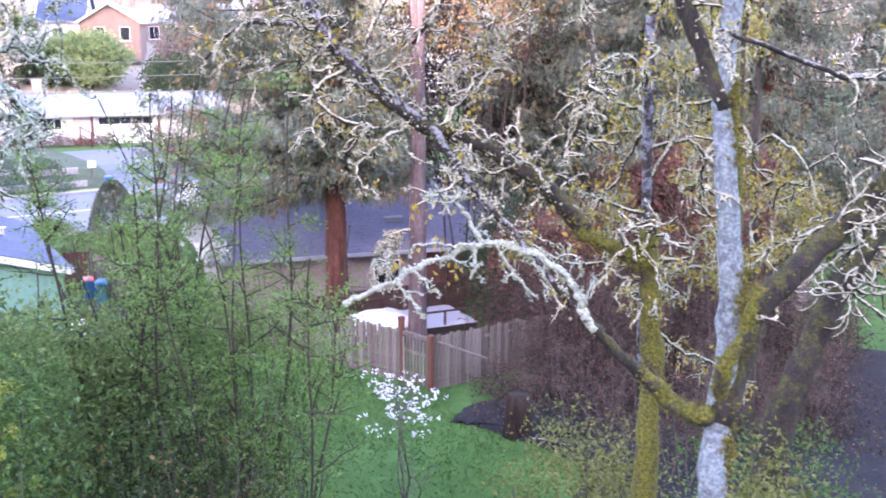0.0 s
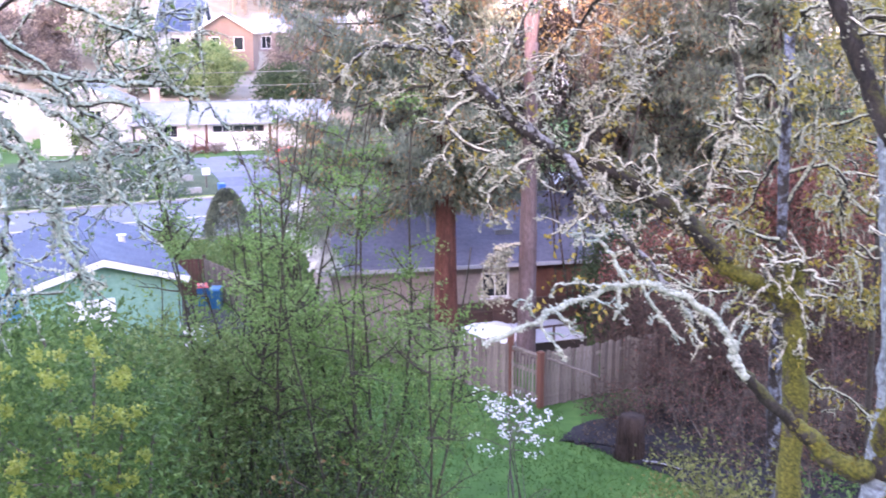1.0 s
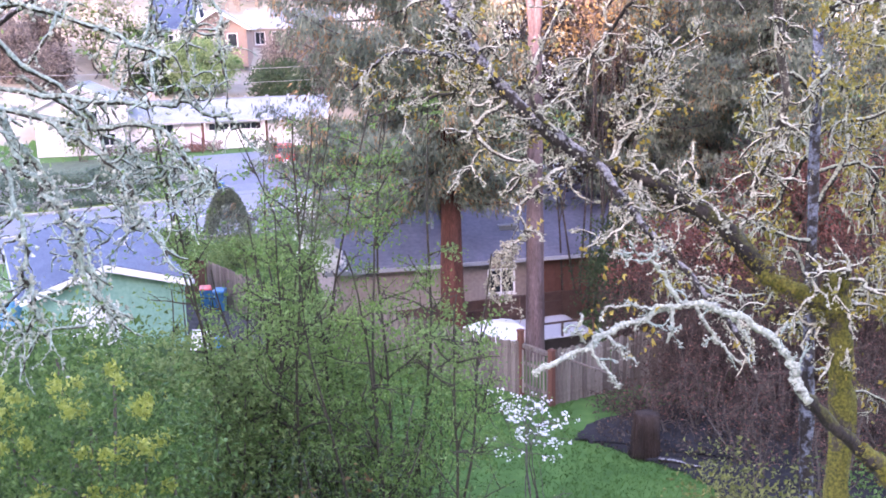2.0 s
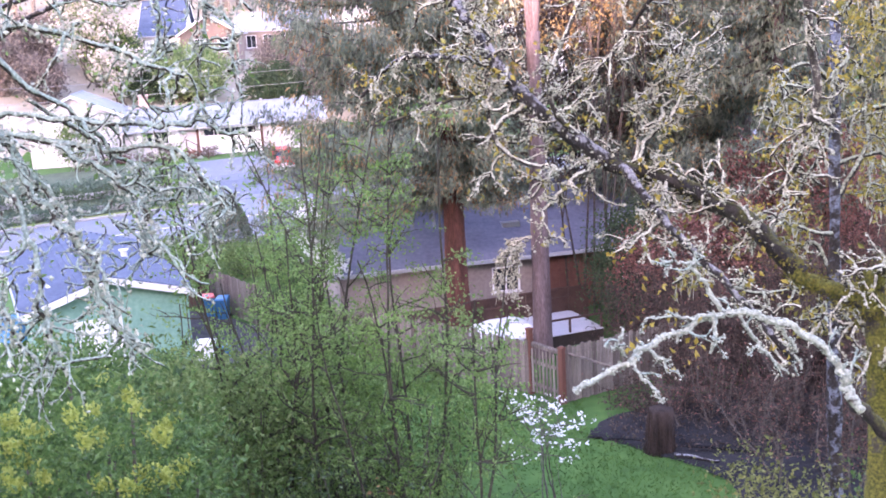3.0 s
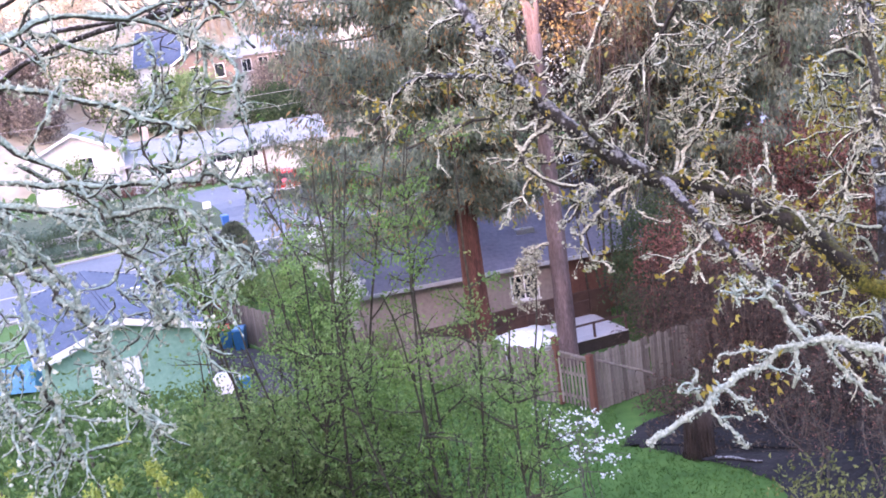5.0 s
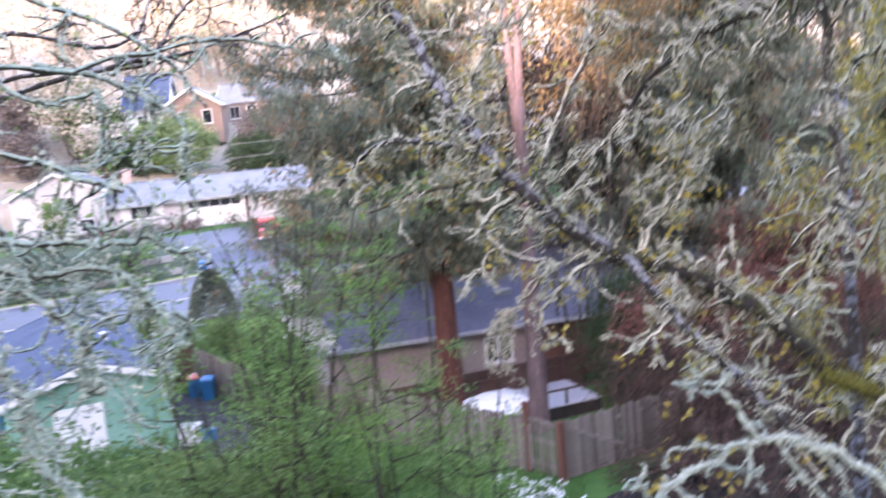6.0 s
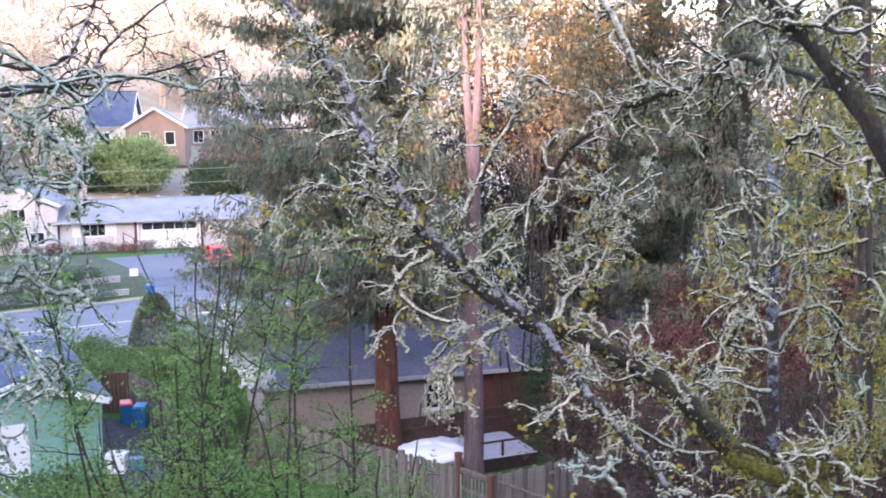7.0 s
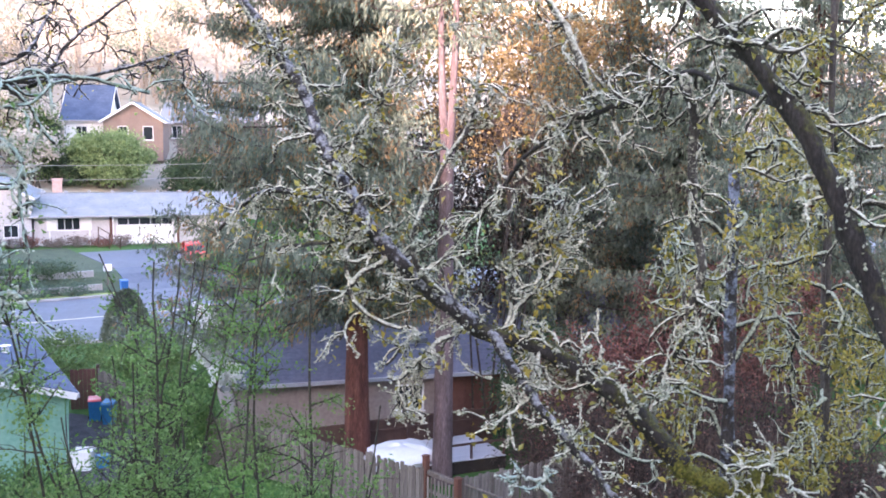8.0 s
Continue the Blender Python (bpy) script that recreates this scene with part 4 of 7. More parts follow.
def side_fence():
    """Two runs of boards that meet at a post behind the bins."""
    t = thing("screen_fence", pose(-15.7, 41.0, 0), "brown and weathered grey board screen behind the bins", "fence")
    rng = np.random.default_rng(14)
    for x0, y0, x1, y1, h, mat in ((0.0, 0.0, 1.0, 0.3, 1.62, "siding_brown"), (1.0, 0.3, 3.9, -3.0, 1.62, "fence"), (3.9, -3.0, 5.6, -4.9, 1.5, "fence")):
        ln, ang = math.hypot(x1 - x0, y1 - y0), math.degrees(math.atan2(y1 - y0, x1 - x0))
        base = pose(x0, y0, 0, 0, 0, ang)
        for k in range(int(ln / 0.16)):
            put("board", boxes([((k * 0.16, 0, 0), (k * 0.16 + 0.15, 0.025, h + rng.uniform(-0.03, 0.03)))]), mat, t, place=base)
        put("post", boxes([((ln - 0.06, 0.03, 0), (ln + 0.06, 0.15, h + 0.15))]), "deck_dark", t, place=base)


side_fence()


def red_car(place):
    c = thing("parked_car", place, "red parked hatchback on the driveway", "car")
    b = Buf()
    prof = [(-2.0, 0.28), (-2.05, 0.6), (-1.95, 0.85), (-1.6, 0.95), (-0.95, 1.0), (-0.35, 1.42), (1.1, 1.46), (1.75, 1.05), (2.0, 0.98), (2.05, 0.6), (1.98, 0.28)]
    n = len(prof)
    ws = [0.72 if z < 1.1 else 0.58 for _, z in prof]
    v = [(-w - 0.1, y, z) for (y, z), w in zip(prof, ws)] + [(w + 0.1, y, z) for (y, z), w in zip(prof, ws)]
    q = [(i, i + n, (i + 1) % n + n, (i + 1) % n) for i in range(n)]
    b.add(v, q)
    mid = len(v)
    b.add([(-0.84, y, z) for y, z in prof] + [(-0.84, 0, 0.7)], None, [(i, (i + 1) % n, n) for i in range(n)])
    b.add([(0.84, y, z) for y, z in prof] + [(0.84, 0, 0.7)], None, [((i + 1) % n, i, n) for i in range(n)])
    put("body", b, "red_paint", c)
    put("rear_window", boxes([((-0.55, -0.02, 0.0), (0.55, 0.0, 0.5))]), "glass", c, place=pose(0, -0.95, 1.0, -55, 0, 0))
    for x in (-0.68, 0.5):
        put("tail_light", boxes([((x, -2.08, 0.68), (x + 0.18, -2.0, 0.86))]), "lamp_red", c)
    put("number_plate", boxes([((-0.26, -2.09, 0.5), (0.26, -2.055, 0.63))]), "trim_white", c)
    put("bumper", boxes([((-0.82, -2.14, 0.3), (0.82, -2.04, 0.46))]), "trim_white", c)
    for x in (-0.86, 0.7):
        for y in (-1.3, 1.3):
            w = Buf()
            w.tube([(x, y, 0.31), (x + 0.17, y, 0.31)], 0.31, 16)
            wh = put("wheel", w, "rubber", c)
            r = Buf()
            r.tube([(x - 0.008, y, 0.31), (x + 0.178, y, 0.31)], 0.19, 12)
            put("rim", r, "metal").parent = wh


red_car(pose(-20.3, 77.2, float(height(-20.3, 77.2)) + 0.06, 2, 0, 20))


def sign_box(place):
    t = thing("mailbox", place, "white mailbox on a post by the street", "mailbox")
    put("box", boxes([((-0.25, -0.2, 1.0), (0.25, 0.2, 1.45))]), "trim_white", t)
    put("post", boxes([((-0.05, -0.05, 0), (0.05, 0.05, 1.0))]), "fence", t)


sign_box(pose(-24.5, 70.6, float(height(-24.5, 70.6)), 0, 0, 30))


def low_wall(u0, u1, n, z):
    t = thing("garden_wall", pose(*(STREET + ALONG * u0 + ACROSS * n), 0, 0, 34.2), "low pale garden wall on the bank", "garden wall")
    t.location.z = z
    ln = u1 - u0
    k = int(ln / 1.2)
    for i in range(k):
        put("block", boxes([((i * 1.2, 0, -0.4), (i * 1.2 + 1.17, 0.25, 0.28 + 0.015 * (i % 3)))]), "concrete", t)


low_wall(-30, 2.8, 9.0, 0.25)
low_wall(-30, 2.5, 11.2, 0.9)


def cable(a, b, sag, label):
    p = np.linspace(0, 1, 24)[:, None]
    line = np.array(a) * (1 - p) + np.array(b) * p
    line[:, 2] -= sag * 4 * (p * (1 - p))[:, 0]
    c = Buf()
    c.tube(line, 0.017, 5)
    tagged(put("overhead_cable", c, "wire"), label, "cable", "cables along the street")


def utility_pole(x, y):
    z = float(height(x, y))
    t = thing("utility_pole", pose(x, y, z), "tall wooden utility pole by the street", "utility pole")
    b = Buf()
    b.tube([(0, 0, 0), (0, 0, 10.8)], [0.16, 0.11], 10)
    put("pole", b, "stem", t)
    put("crossarm", boxes([((-1.1, -0.06, 9.9), (1.1, 0.06, 10.05))]), "stem", t)


utility_pole(-60.0, 52.0)
utility_pole(10.0, 96.0)
cable((-60, 52, 9.9), (10, 96, 9.9), 1.5, "pale overhead cable along the street")
cable((-60, 52, 8.3), (10, 96, 8.3), 0.9, "pale overhead cable along the street")


# ---------------------------------------------------------------- trees and shrubs
def plant(tree, name, buf, material, label="", smooth=False, kind=""):
    """Adds a part that was built in world places to a tree that stands somewhere."""
    if not buf.v:
        return None
    off = -np.array(tree.location)
    buf.v = [v + off for v in buf.v]
    ob = put(name, buf, material, tree, label, smooth)
    if kind:
        ob["kind"] = kind
    return ob


def limb(tree, rng, pts, r0, r1, material, label="", name="limb", sides=9, wander=0.012, per=5, lump=0.16):
    line = knobbly(rng, curve_through(pts, per), wander)
    b = Buf()
    k = len(line)
    b.tube(line, np.linspace(r0, r1, k) * rng.uniform(0.9, 1.12, k), sides, lump=lump, rng=rng)
    plant(tree, name, b, material, label, True)
    return line


def sample(rng, lines, count, spread):
    """Random places round a set of lines."""
    pts = np.concatenate(lines)
    return pts[rng.integers(len(pts), size=count)] + rng.normal(size=(count, 3)) * spread


def fringe(b, rng, lines, count, spread, size):
    """Ragged flakes of lichen or moss that stand off the bark."""
    b.leaves(sample(rng, lines, count, spread), size, rng, 0.2, 0.6)


def lichen_on(rng, lines, count, spread, size):
    b = Buf()
    b.tufts(sample(rng, lines, count, spread), size, rng)
    fringe(b, rng, lines, count * 2, spread * 1.1, size * 1.5)
    return b


def near_oak():
    """The grey oak close to the camera with its mossy limb, its lichen branch and the dark upper limb."""
    rng = np.random.default_rng(21)
    t = thing("oak_tree", pose(2.0, 7.15, 0), "oak with pale grey lichen on its trunk and mossy limbs", "tree")
    trunk = limb(t, rng, [(2.0, 7.15, 0), (2.0, 7.2, 2.5), (2.03, 7.25, 5.2), (2.07, 7.3, 6.98), (2.12, 7.4, 7.5)], 0.1, 0.1, "bark_grey", name="trunk", sides=14, per=6, lump=0.08)
    stem = limb(t, rng, [(2.07, 7.31, 7.1), (2.12, 7.4, 7.5), (2.17, 7.45, 8.22), (2.15, 7.5, 9.0), (2.09, 7.6, 9.84), (2.13, 7.7, 10.74), (2.2, 7.8, 12.2), (2.1, 7.9, 14.0)], 0.108, 0.05, "bark_grey", "pale grey upright stem", sides=12, per=6, lump=0.1)
    right = limb(t, rng, [(2.12, 7.4, 7.58), (2.33, 7.5, 8.12), (2.47, 7.6, 8.45), (2.79, 7.7, 8.74), (3.19, 7.9, 9.08), (3.6, 8.1, 9.4), (4.3, 8.4, 9.9), (5.2, 8.8, 10.6)], 0.1, 0.085, "bark_dark_moss", "mossy dark limb", sides=12)
    spur = limb(t, rng, [(2.14, 7.42, 7.75), (2.1, 7.3, 8.0), (2.22, 7.25, 8.3), (2.3, 7.2, 8.7)], 0.07, 0.045, "bark_moss", "yellow-green mossy stub")
    limb(t, rng, [(2.2, 7.62, 8.75), (2.24, 7.72, 9.3), (2.2, 7.78, 9.9), (2.2, 7.85, 10.4), (2.35, 8.0, 11.2)], 0.07, 0.035, "bark_moss", "mossy second stem")
    foot = limb(t, rng, [(1.6, 7.28, 7.88), (1.37, 7.25, 8.11), (1.2, 7.22, 8.28), (1.08, 7.2, 8.4)], 0.05, 0.042, "bark_dark_moss", "bare dark part of the branch")
    pale = limb(t, rng, [(1.11, 7.2, 8.36), (1.02, 7.24, 8.52), (0.94, 7.3, 8.7), (0.66, 7.4, 8.91), (0.34, 7.46, 8.97), (0.03, 7.4, 8.89), (-0.34, 7.18, 8.77), (-0.68, 7.0, 8.62)], 0.031, 0.014, "lichen_full", "branch crusted with pale lichen", sides=10, per=9, lump=0.3, wander=0.018)
    mossy = limb(t, rng, [(2.05, 7.39, 7.63), (1.85, 7.34, 7.68), (1.69, 7.3, 7.81), (1.5, 7.27, 8.0)], 0.078, 0.06, "bark_moss", "mossy foot of the branch")
    dark = limb(t, rng, [(2.1, 7.6, 9.95), (1.93, 7.7, 10.4), (1.74, 7.8, 10.86), (1.47, 7.9, 11.4), (0.99, 8.0, 11.97), (0.5, 8.1, 12.6), (0.0, 8.2, 13.4)], 0.066, 0.048, "bark_dark_moss", "dark upper limb", sides=12)
    knob = limb(t, rng, [(1.5, 7.9, 11.35), (1.35, 8.5, 11.5), (1.12, 8.95, 11.6), (0.85, 9.15, 11.42), (0.62, 9.35, 11.36), (0.4, 9.6, 11.25), (0.05, 10.0, 10.9), (-0.3, 10.3, 10.4)], 0.028, 0.016, "bark_dark_moss", "thin mossy limb")
    knob2 = limb(t, rng, [(0.62, 9.35, 11.36), (0.45, 9.4, 11.75), (0.3, 9.55, 12.1), (0.0, 9.7, 12.5)], 0.035, 0.018, "lichen_twig")
    hang = limb(t, rng, [(1.12, 8.95, 11.6), (1.2, 9.0, 10.95), (1.32, 9.2, 10.15), (1.25, 9.3, 9.8), (1.1, 9.4, 9.4)], 0.04, 0.018, "lichen_twig", "hanging lichen branch", wander=0.03)
    over = limb(t, rng, [(3.9, 8.0, 10.2), (3.0, 7.2, 10.2), (2.6, 6.9, 10.25), (2.0, 6.7, 10.45), (1.75, 6.66, 10.53)], 0.026, 0.012, "bark_limb", "thin dark branch across the trunk")
    tw, tips = Buf(), []
    down = (0, 0, -0.05)
    twigs_from(rng, stem, 20, 0.58, 0.0153, 0.42, down, tw, tips, 2, (0.2, 1.0))
    twigs_from(rng, right, 22, 0.64, 0.0153, 0.42, down, tw, tips, 3, (0.45, 1.0))
    spurs = []
    for pts, r0 in (([(0.3, 7.45, 8.97), (0.2, 7.44, 9.14), (0.09, 7.44, 9.29), (0.14, 7.44, 9.38)], 0.022),
                    ([(0.11, 7.43, 9.29), (0.02, 7.42, 9.32), (-0.06, 7.42, 9.32)], 0.014),
                    ([(0.23, 7.42, 8.97), (0.06, 7.35, 8.97), (-0.09, 7.35, 8.98), (-0.22, 7.35, 8.97)], 0.018),
                    ([(0.23, 7.42, 8.96), (0.24, 7.4, 8.82), (0.2, 7.4, 8.71)], 0.02),
                    ([(0.4, 7.45, 8.96), (0.52, 7.45, 8.76), (0.59, 7.45, 8.67), (0.71, 7.45, 8.53)], 0.018),
                    ([(0.59, 7.42, 8.94), (0.69, 7.42, 8.8), (0.74, 7.42, 8.7), (0.8, 7.42, 8.57)], 0.016),
                    ([(-0.36, 7.17, 8.77), (-0.41, 7.12, 8.89), (-0.39, 7.12, 8.98)], 0.016),
                    ([(-0.21, 7.24, 8.8), (-0.13, 7.2, 8.73), (-0.1, 7.2, 8.65)], 0.015),
                    ([(-0.34, 7.17, 8.77), (-0.27, 7.12, 8.66), (-0.19, 7.12, 8.56), (-0.16, 7.12, 8.48)], 0.014)):
        spurs.append(limb(t, rng, pts, r0 * 0.78, r0 * 0.45, "lichen_full", "", "lichen_spur", sides=8, per=7, lump=0.35, wander=0.014))
    pw, ptips = Buf(), list(spurs)
    for sp in spurs:
        twigs_from(rng, sp, 3, 0.12, 0.008, 0.3, down, pw, ptips, 1, (0.3, 1.0))
    twigs_from(rng, pale[4:], 9, 0.16, 0.0095, 0.3, (0, 0, -0.04), pw, ptips, 2, (0.05, 0.85))
    plant(t, "twig_work", pw, "lichen_mint", "short twigs thick with pale lichen", True, "stuff")
    twigs_from(rng, dark, 30, 0.64, 0.0136, 0.42, down, tw, tips, 3, (0.25, 1.0))
    twigs_from(rng, knob, 47, 0.48, 0.0127, 0.46, (0, 0, -0.12), tw, tips, 3, (0.15, 1.0))
    twigs_from(rng, knob2, 13, 0.38, 0.0110, 0.46, down, tw, tips, 2)
    twigs_from(rng, hang, 30, 0.38, 0.0127, 0.46, (0, 0, -0.15), tw, tips, 3)
    twigs_from(rng, over, 13, 0.32, 0.0085, 0.3, down, tw, tips, 1)
    plant(t, "twig_work", tw, "lichen_twig", "crooked twigs crusted with pale lichen", True, "stuff")
    b = Buf()
    pt = Buf()
    pt.tufts(sample(rng, [pale], 1300, 0.012), 0.009, rng)
    pt.tufts(sample(rng, ptips, 900, 0.009), 0.008, rng)
    fringe(pt, rng, [pale] + ptips, 120, 0.014, 0.014)
    plant(t, "lichen", pt, "mint_tuft", "pale mint lichen crust", kind="stuff")
    b.tufts(sample(rng, tips, 4200, 0.011), 0.011, rng)
    fringe(b, rng, tips, 3000, 0.014, 0.022)
    b.tufts(sample(rng, [dark], 420, 0.045), 0.012, rng)
    plant(t, "lichen", b, "lichen_tuft", "pale grey-green lichen tufts", kind="stuff")
    m = lichen_on(rng, [mossy, spur], 420, 0.04, 0.014)
    m.tufts(sample(rng, [right[:30]], 160, 0.05), 0.015, rng)
    for ln in (stem[4:9], stem[13:17], stem[22:27], trunk[-7:-2]):
        c = sample(rng, [ln], 170, 0.02) + (0.07, -0.05, 0.0)
        m.tufts(c + rng.normal(size=c.shape) * (0.03, 0.03, 0.04), 0.016, rng)
    plant(t, "moss", m, "moss_tuft", "yellow-green moss cushions", kind="stuff")
    lv = Buf()
    lv.leaves(sample(rng, tips, 500, 0.05), 0.055, rng, 0.3)
    plant(t, "young_leaves", lv, "leaf_bud", kind="stuff")
    al, c = Buf(), sample(rng, ptips, 24, 0.05)
    c = c[c[:, 0] < 0.15][:8]
    al.leaves(np.repeat(c, 5, 0) + rng.normal(size=(len(c) * 5, 3)) * 0.04 + (0, 0, -0.05), 0.052, rng, 0.9)
    plant(t, "amber_leaf_mass", al, "leaf_amber", "hanging amber leaf clusters", kind="stuff")


def mossy_oak():
    """The mossy oak whose long limb crosses the view."""
    rng = np.random.default_rng(22)
    t = thing("oak_tree", pose(1.9, 9.5, 0), "oak with a yellow-green mossy trunk and long diagonal limb", "tree")
    trunk = limb(t, rng, [(1.9, 9.5, 0), (1.95, 9.55, 3.0), (2.02, 9.6, 5.88), (2.08, 9.7, 6.94), (2.08, 9.75, 7.75), (2.01, 9.8, 8.38), (2.02, 9.82, 8.62)], 0.13, 0.095, "bark_moss", name="trunk", sides=14, lump=0.12)
    sleeve = limb(t, rng, [(2.05, 9.78, 8.2), (1.9, 9.8, 8.32), (1.7, 9.82, 8.44), (1.42, 9.9, 8.58), (1.25, 9.95, 8.76)], 0.078, 0.072, "bark_moss", "limb's foot in thick yellow-green moss", sides=12)
    main = limb(t, rng, [(1.42, 9.9, 8.58), (1.1, 10.0, 8.93), (0.7, 10.15, 9.22), (0.28, 10.2, 9.45), (-0.24, 10.25, 9.6)], 0.084, 0.074, "bark_dark_moss", "mossy lower part of the long limb", sides=12)
    upper = limb(t, rng, [(-0.2, 10.24, 9.59), (-0.7, 10.25, 10.0), (-1.16, 10.4, 10.46), (-1.36, 10.65, 10.78), (-1.6, 10.9, 11.12), (-1.75, 11.15, 11.5), (-1.98, 11.3, 11.81), (-2.34, 11.6, 12.29), (-2.8, 12.0, 12.8)], 0.074, 0.038, "bark_limb", "lichen-spotted upper part of the long limb", sides=11)
    left = limb(t, rng, [(-1.16, 10.4, 10.46), (-1.4, 10.8, 10.56), (-1.67, 11.2, 10.6), (-2.17, 11.7, 10.62), (-2.5, 11.9, 10.45), (-2.75, 12.0, 10.2)], 0.04, 0.015, "bark_limb", "arching side branch", sides=8)
    left2 = limb(t, rng, [(-1.2, 10.45, 10.35), (-1.6, 10.9, 10.22), (-2.0, 11.3, 10.12), (-2.4, 11.6, 9.95)], 0.028, 0.012, "bark_moss_dark", sides=7)
    low = limb(t, rng, [(-0.1, 10.2, 9.58), (0.12, 9.9, 9.25), (0.33, 9.75, 8.99), (0.58, 9.6, 8.74), (0.85, 9.4, 8.45), (1.2, 9.2, 8.0)], 0.042, 0.026, "bark_limb", "thin grey branch hanging from the limb", sides=8)
    fan = [limb(t, rng, [(0.0, 10.2, 9.55), (0.12 + 0.1 * k, 10.4, 9.85), (0.42 + 0.12 * k, 10.6, 10.05 + 0.12 * k), (0.38 + 0.25 * k, 10.8, 10.45 + 0.06 * k), (0.75 + 0.3 * k, 11.0, 10.75)], 0.022, 0.009, "lichen_twig", sides=6, wander=0.04) for k in range(2)]
    up = [limb(t, rng, [(-1.36, 10.65, 10.78), (-1.25, 10.8, 11.2), (-1.0, 11.0, 11.6), (-0.95, 11.2, 12.1)], 0.025, 0.012, "lichen_twig", sides=6),
          limb(t, rng, [(-0.45, 10.25, 9.8), (-0.75, 10.0, 10.25), (-0.6, 10.1, 10.75), (-0.3, 10.2, 11.3), (-0.2, 10.3, 11.9)], 0.028, 0.012, "lichen_twig", sides=6)]
    loops = [limb(t, rng, [(-0.95, 10.3, 10.2), (-1.25, 10.2, 9.95), (-1.05, 10.1, 9.68), (-0.7, 10.0, 9.6), (-0.95, 9.9, 9.4)], 0.024, 0.012, "lichen_twig", sides=6, wander=0.03),
             limb(t, rng, [(-1.2, 10.4, 10.4), (-1.3, 10.3, 10.05), (-1.15, 10.2, 9.8), (-1.35, 10.1, 9.5)], 0.024, 0.01, "lichen_twig", sides=6, wander=0.03),
             limb(t, rng, [(-0.3, 10.25, 9.65), (-0.65, 10.0, 9.4), (-0.85, 9.9, 9.2), (-0.75, 9.8, 9.0)], 0.022, 0.01, "lichen_twig", sides=6, wander=0.03),
             limb(t, rng, [(0.3, 10.2, 9.46), (0.2, 9.9, 9.15), (0.0, 9.7, 9.0), (-0.25, 9.6, 8.85)], 0.022, 0.01, "lichen_twig", sides=6, wander=0.03)]
    tw, tips = Buf(), []
    down = (0, 0, -0.05)
    twigs_from(rng, main, 38, 0.42, 0.016, 0.48, down, tw, tips, 3, (0.2, 1.0), lean=(0, 0.55, 0.1))
    twigs_from(rng, upper, 78, 0.44, 0.0145, 0.48, down, tw, tips, 3, (0.0, 1.0), lean=(0, 0.5, 0.05))
    twigs_from(rng, left, 35, 0.32, 0.0119, 0.46, (0, 0, -0.12), tw, tips, 2)
    twigs_from(rng, left2, 15, 0.29, 0.0102, 0.46, (0, 0, -0.1), tw, tips, 2)
    twigs_from(rng, low, 18, 0.32, 0.0119, 0.46, down, tw, tips, 2)
    for f in fan + up:
        twigs_from(rng, f, 24, 0.34, 0.0105, 0.3, (0, 0, 0.03), tw, tips, 3)
    for f in loops:
        twigs_from(rng, f, 11, 0.26, 0.0110, 0.46, (0, 0, -0.1), tw, tips, 2)
    twigs_from(rng, trunk, 15, 0.64, 0.0170, 0.42, down, tw, tips, 3, (0.6, 1.0))
    plant(t, "twig_work", tw, "lichen_twig", "crooked twigs crusted with pale lichen", True, "stuff")
    b = lichen_on(rng, [upper, low, main], 420, 0.06, 0.013)
    b.tufts(sample(rng, tips, 8000, 0.013), 0.0125, rng)
    fringe(b, rng, tips, 5500, 0.016, 0.025)
    fringe(b, rng, [upper, low], 500, 0.05, 0.018)
    plant(t, "lichen", b, "lichen_tuft", "pale grey-green lichen tufts", kind="stuff")
    m = lichen_on(rng, [trunk[8:], sleeve, sleeve], 1500, 0.06, 0.011)
    m.tufts(sample(rng, [main], 260, 0.06), 0.012, rng)
    plant(t, "moss", m, "moss_tuft", "yellow-green moss cushions", kind="stuff")
    lv = Buf()
    lv.leaves(sample(rng, tips, 800, 0.06), 0.065, rng, 0.4)
    plant(t, "young_leaves", lv, "leaf_bud", "ochre young leaf clusters", kind="stuff")
    dl, c = Buf(), sample(rng, tips, 100, 0.08)
    dl.leaves(np.repeat(c, 5, 0) + rng.normal(size=(len(c) * 5, 3)) * 0.04, 0.065, rng, 0.7)
    plant(t, "dry_leaf_mass", dl, "leaf_amber", "clusters of last year's golden leaves", kind="stuff")


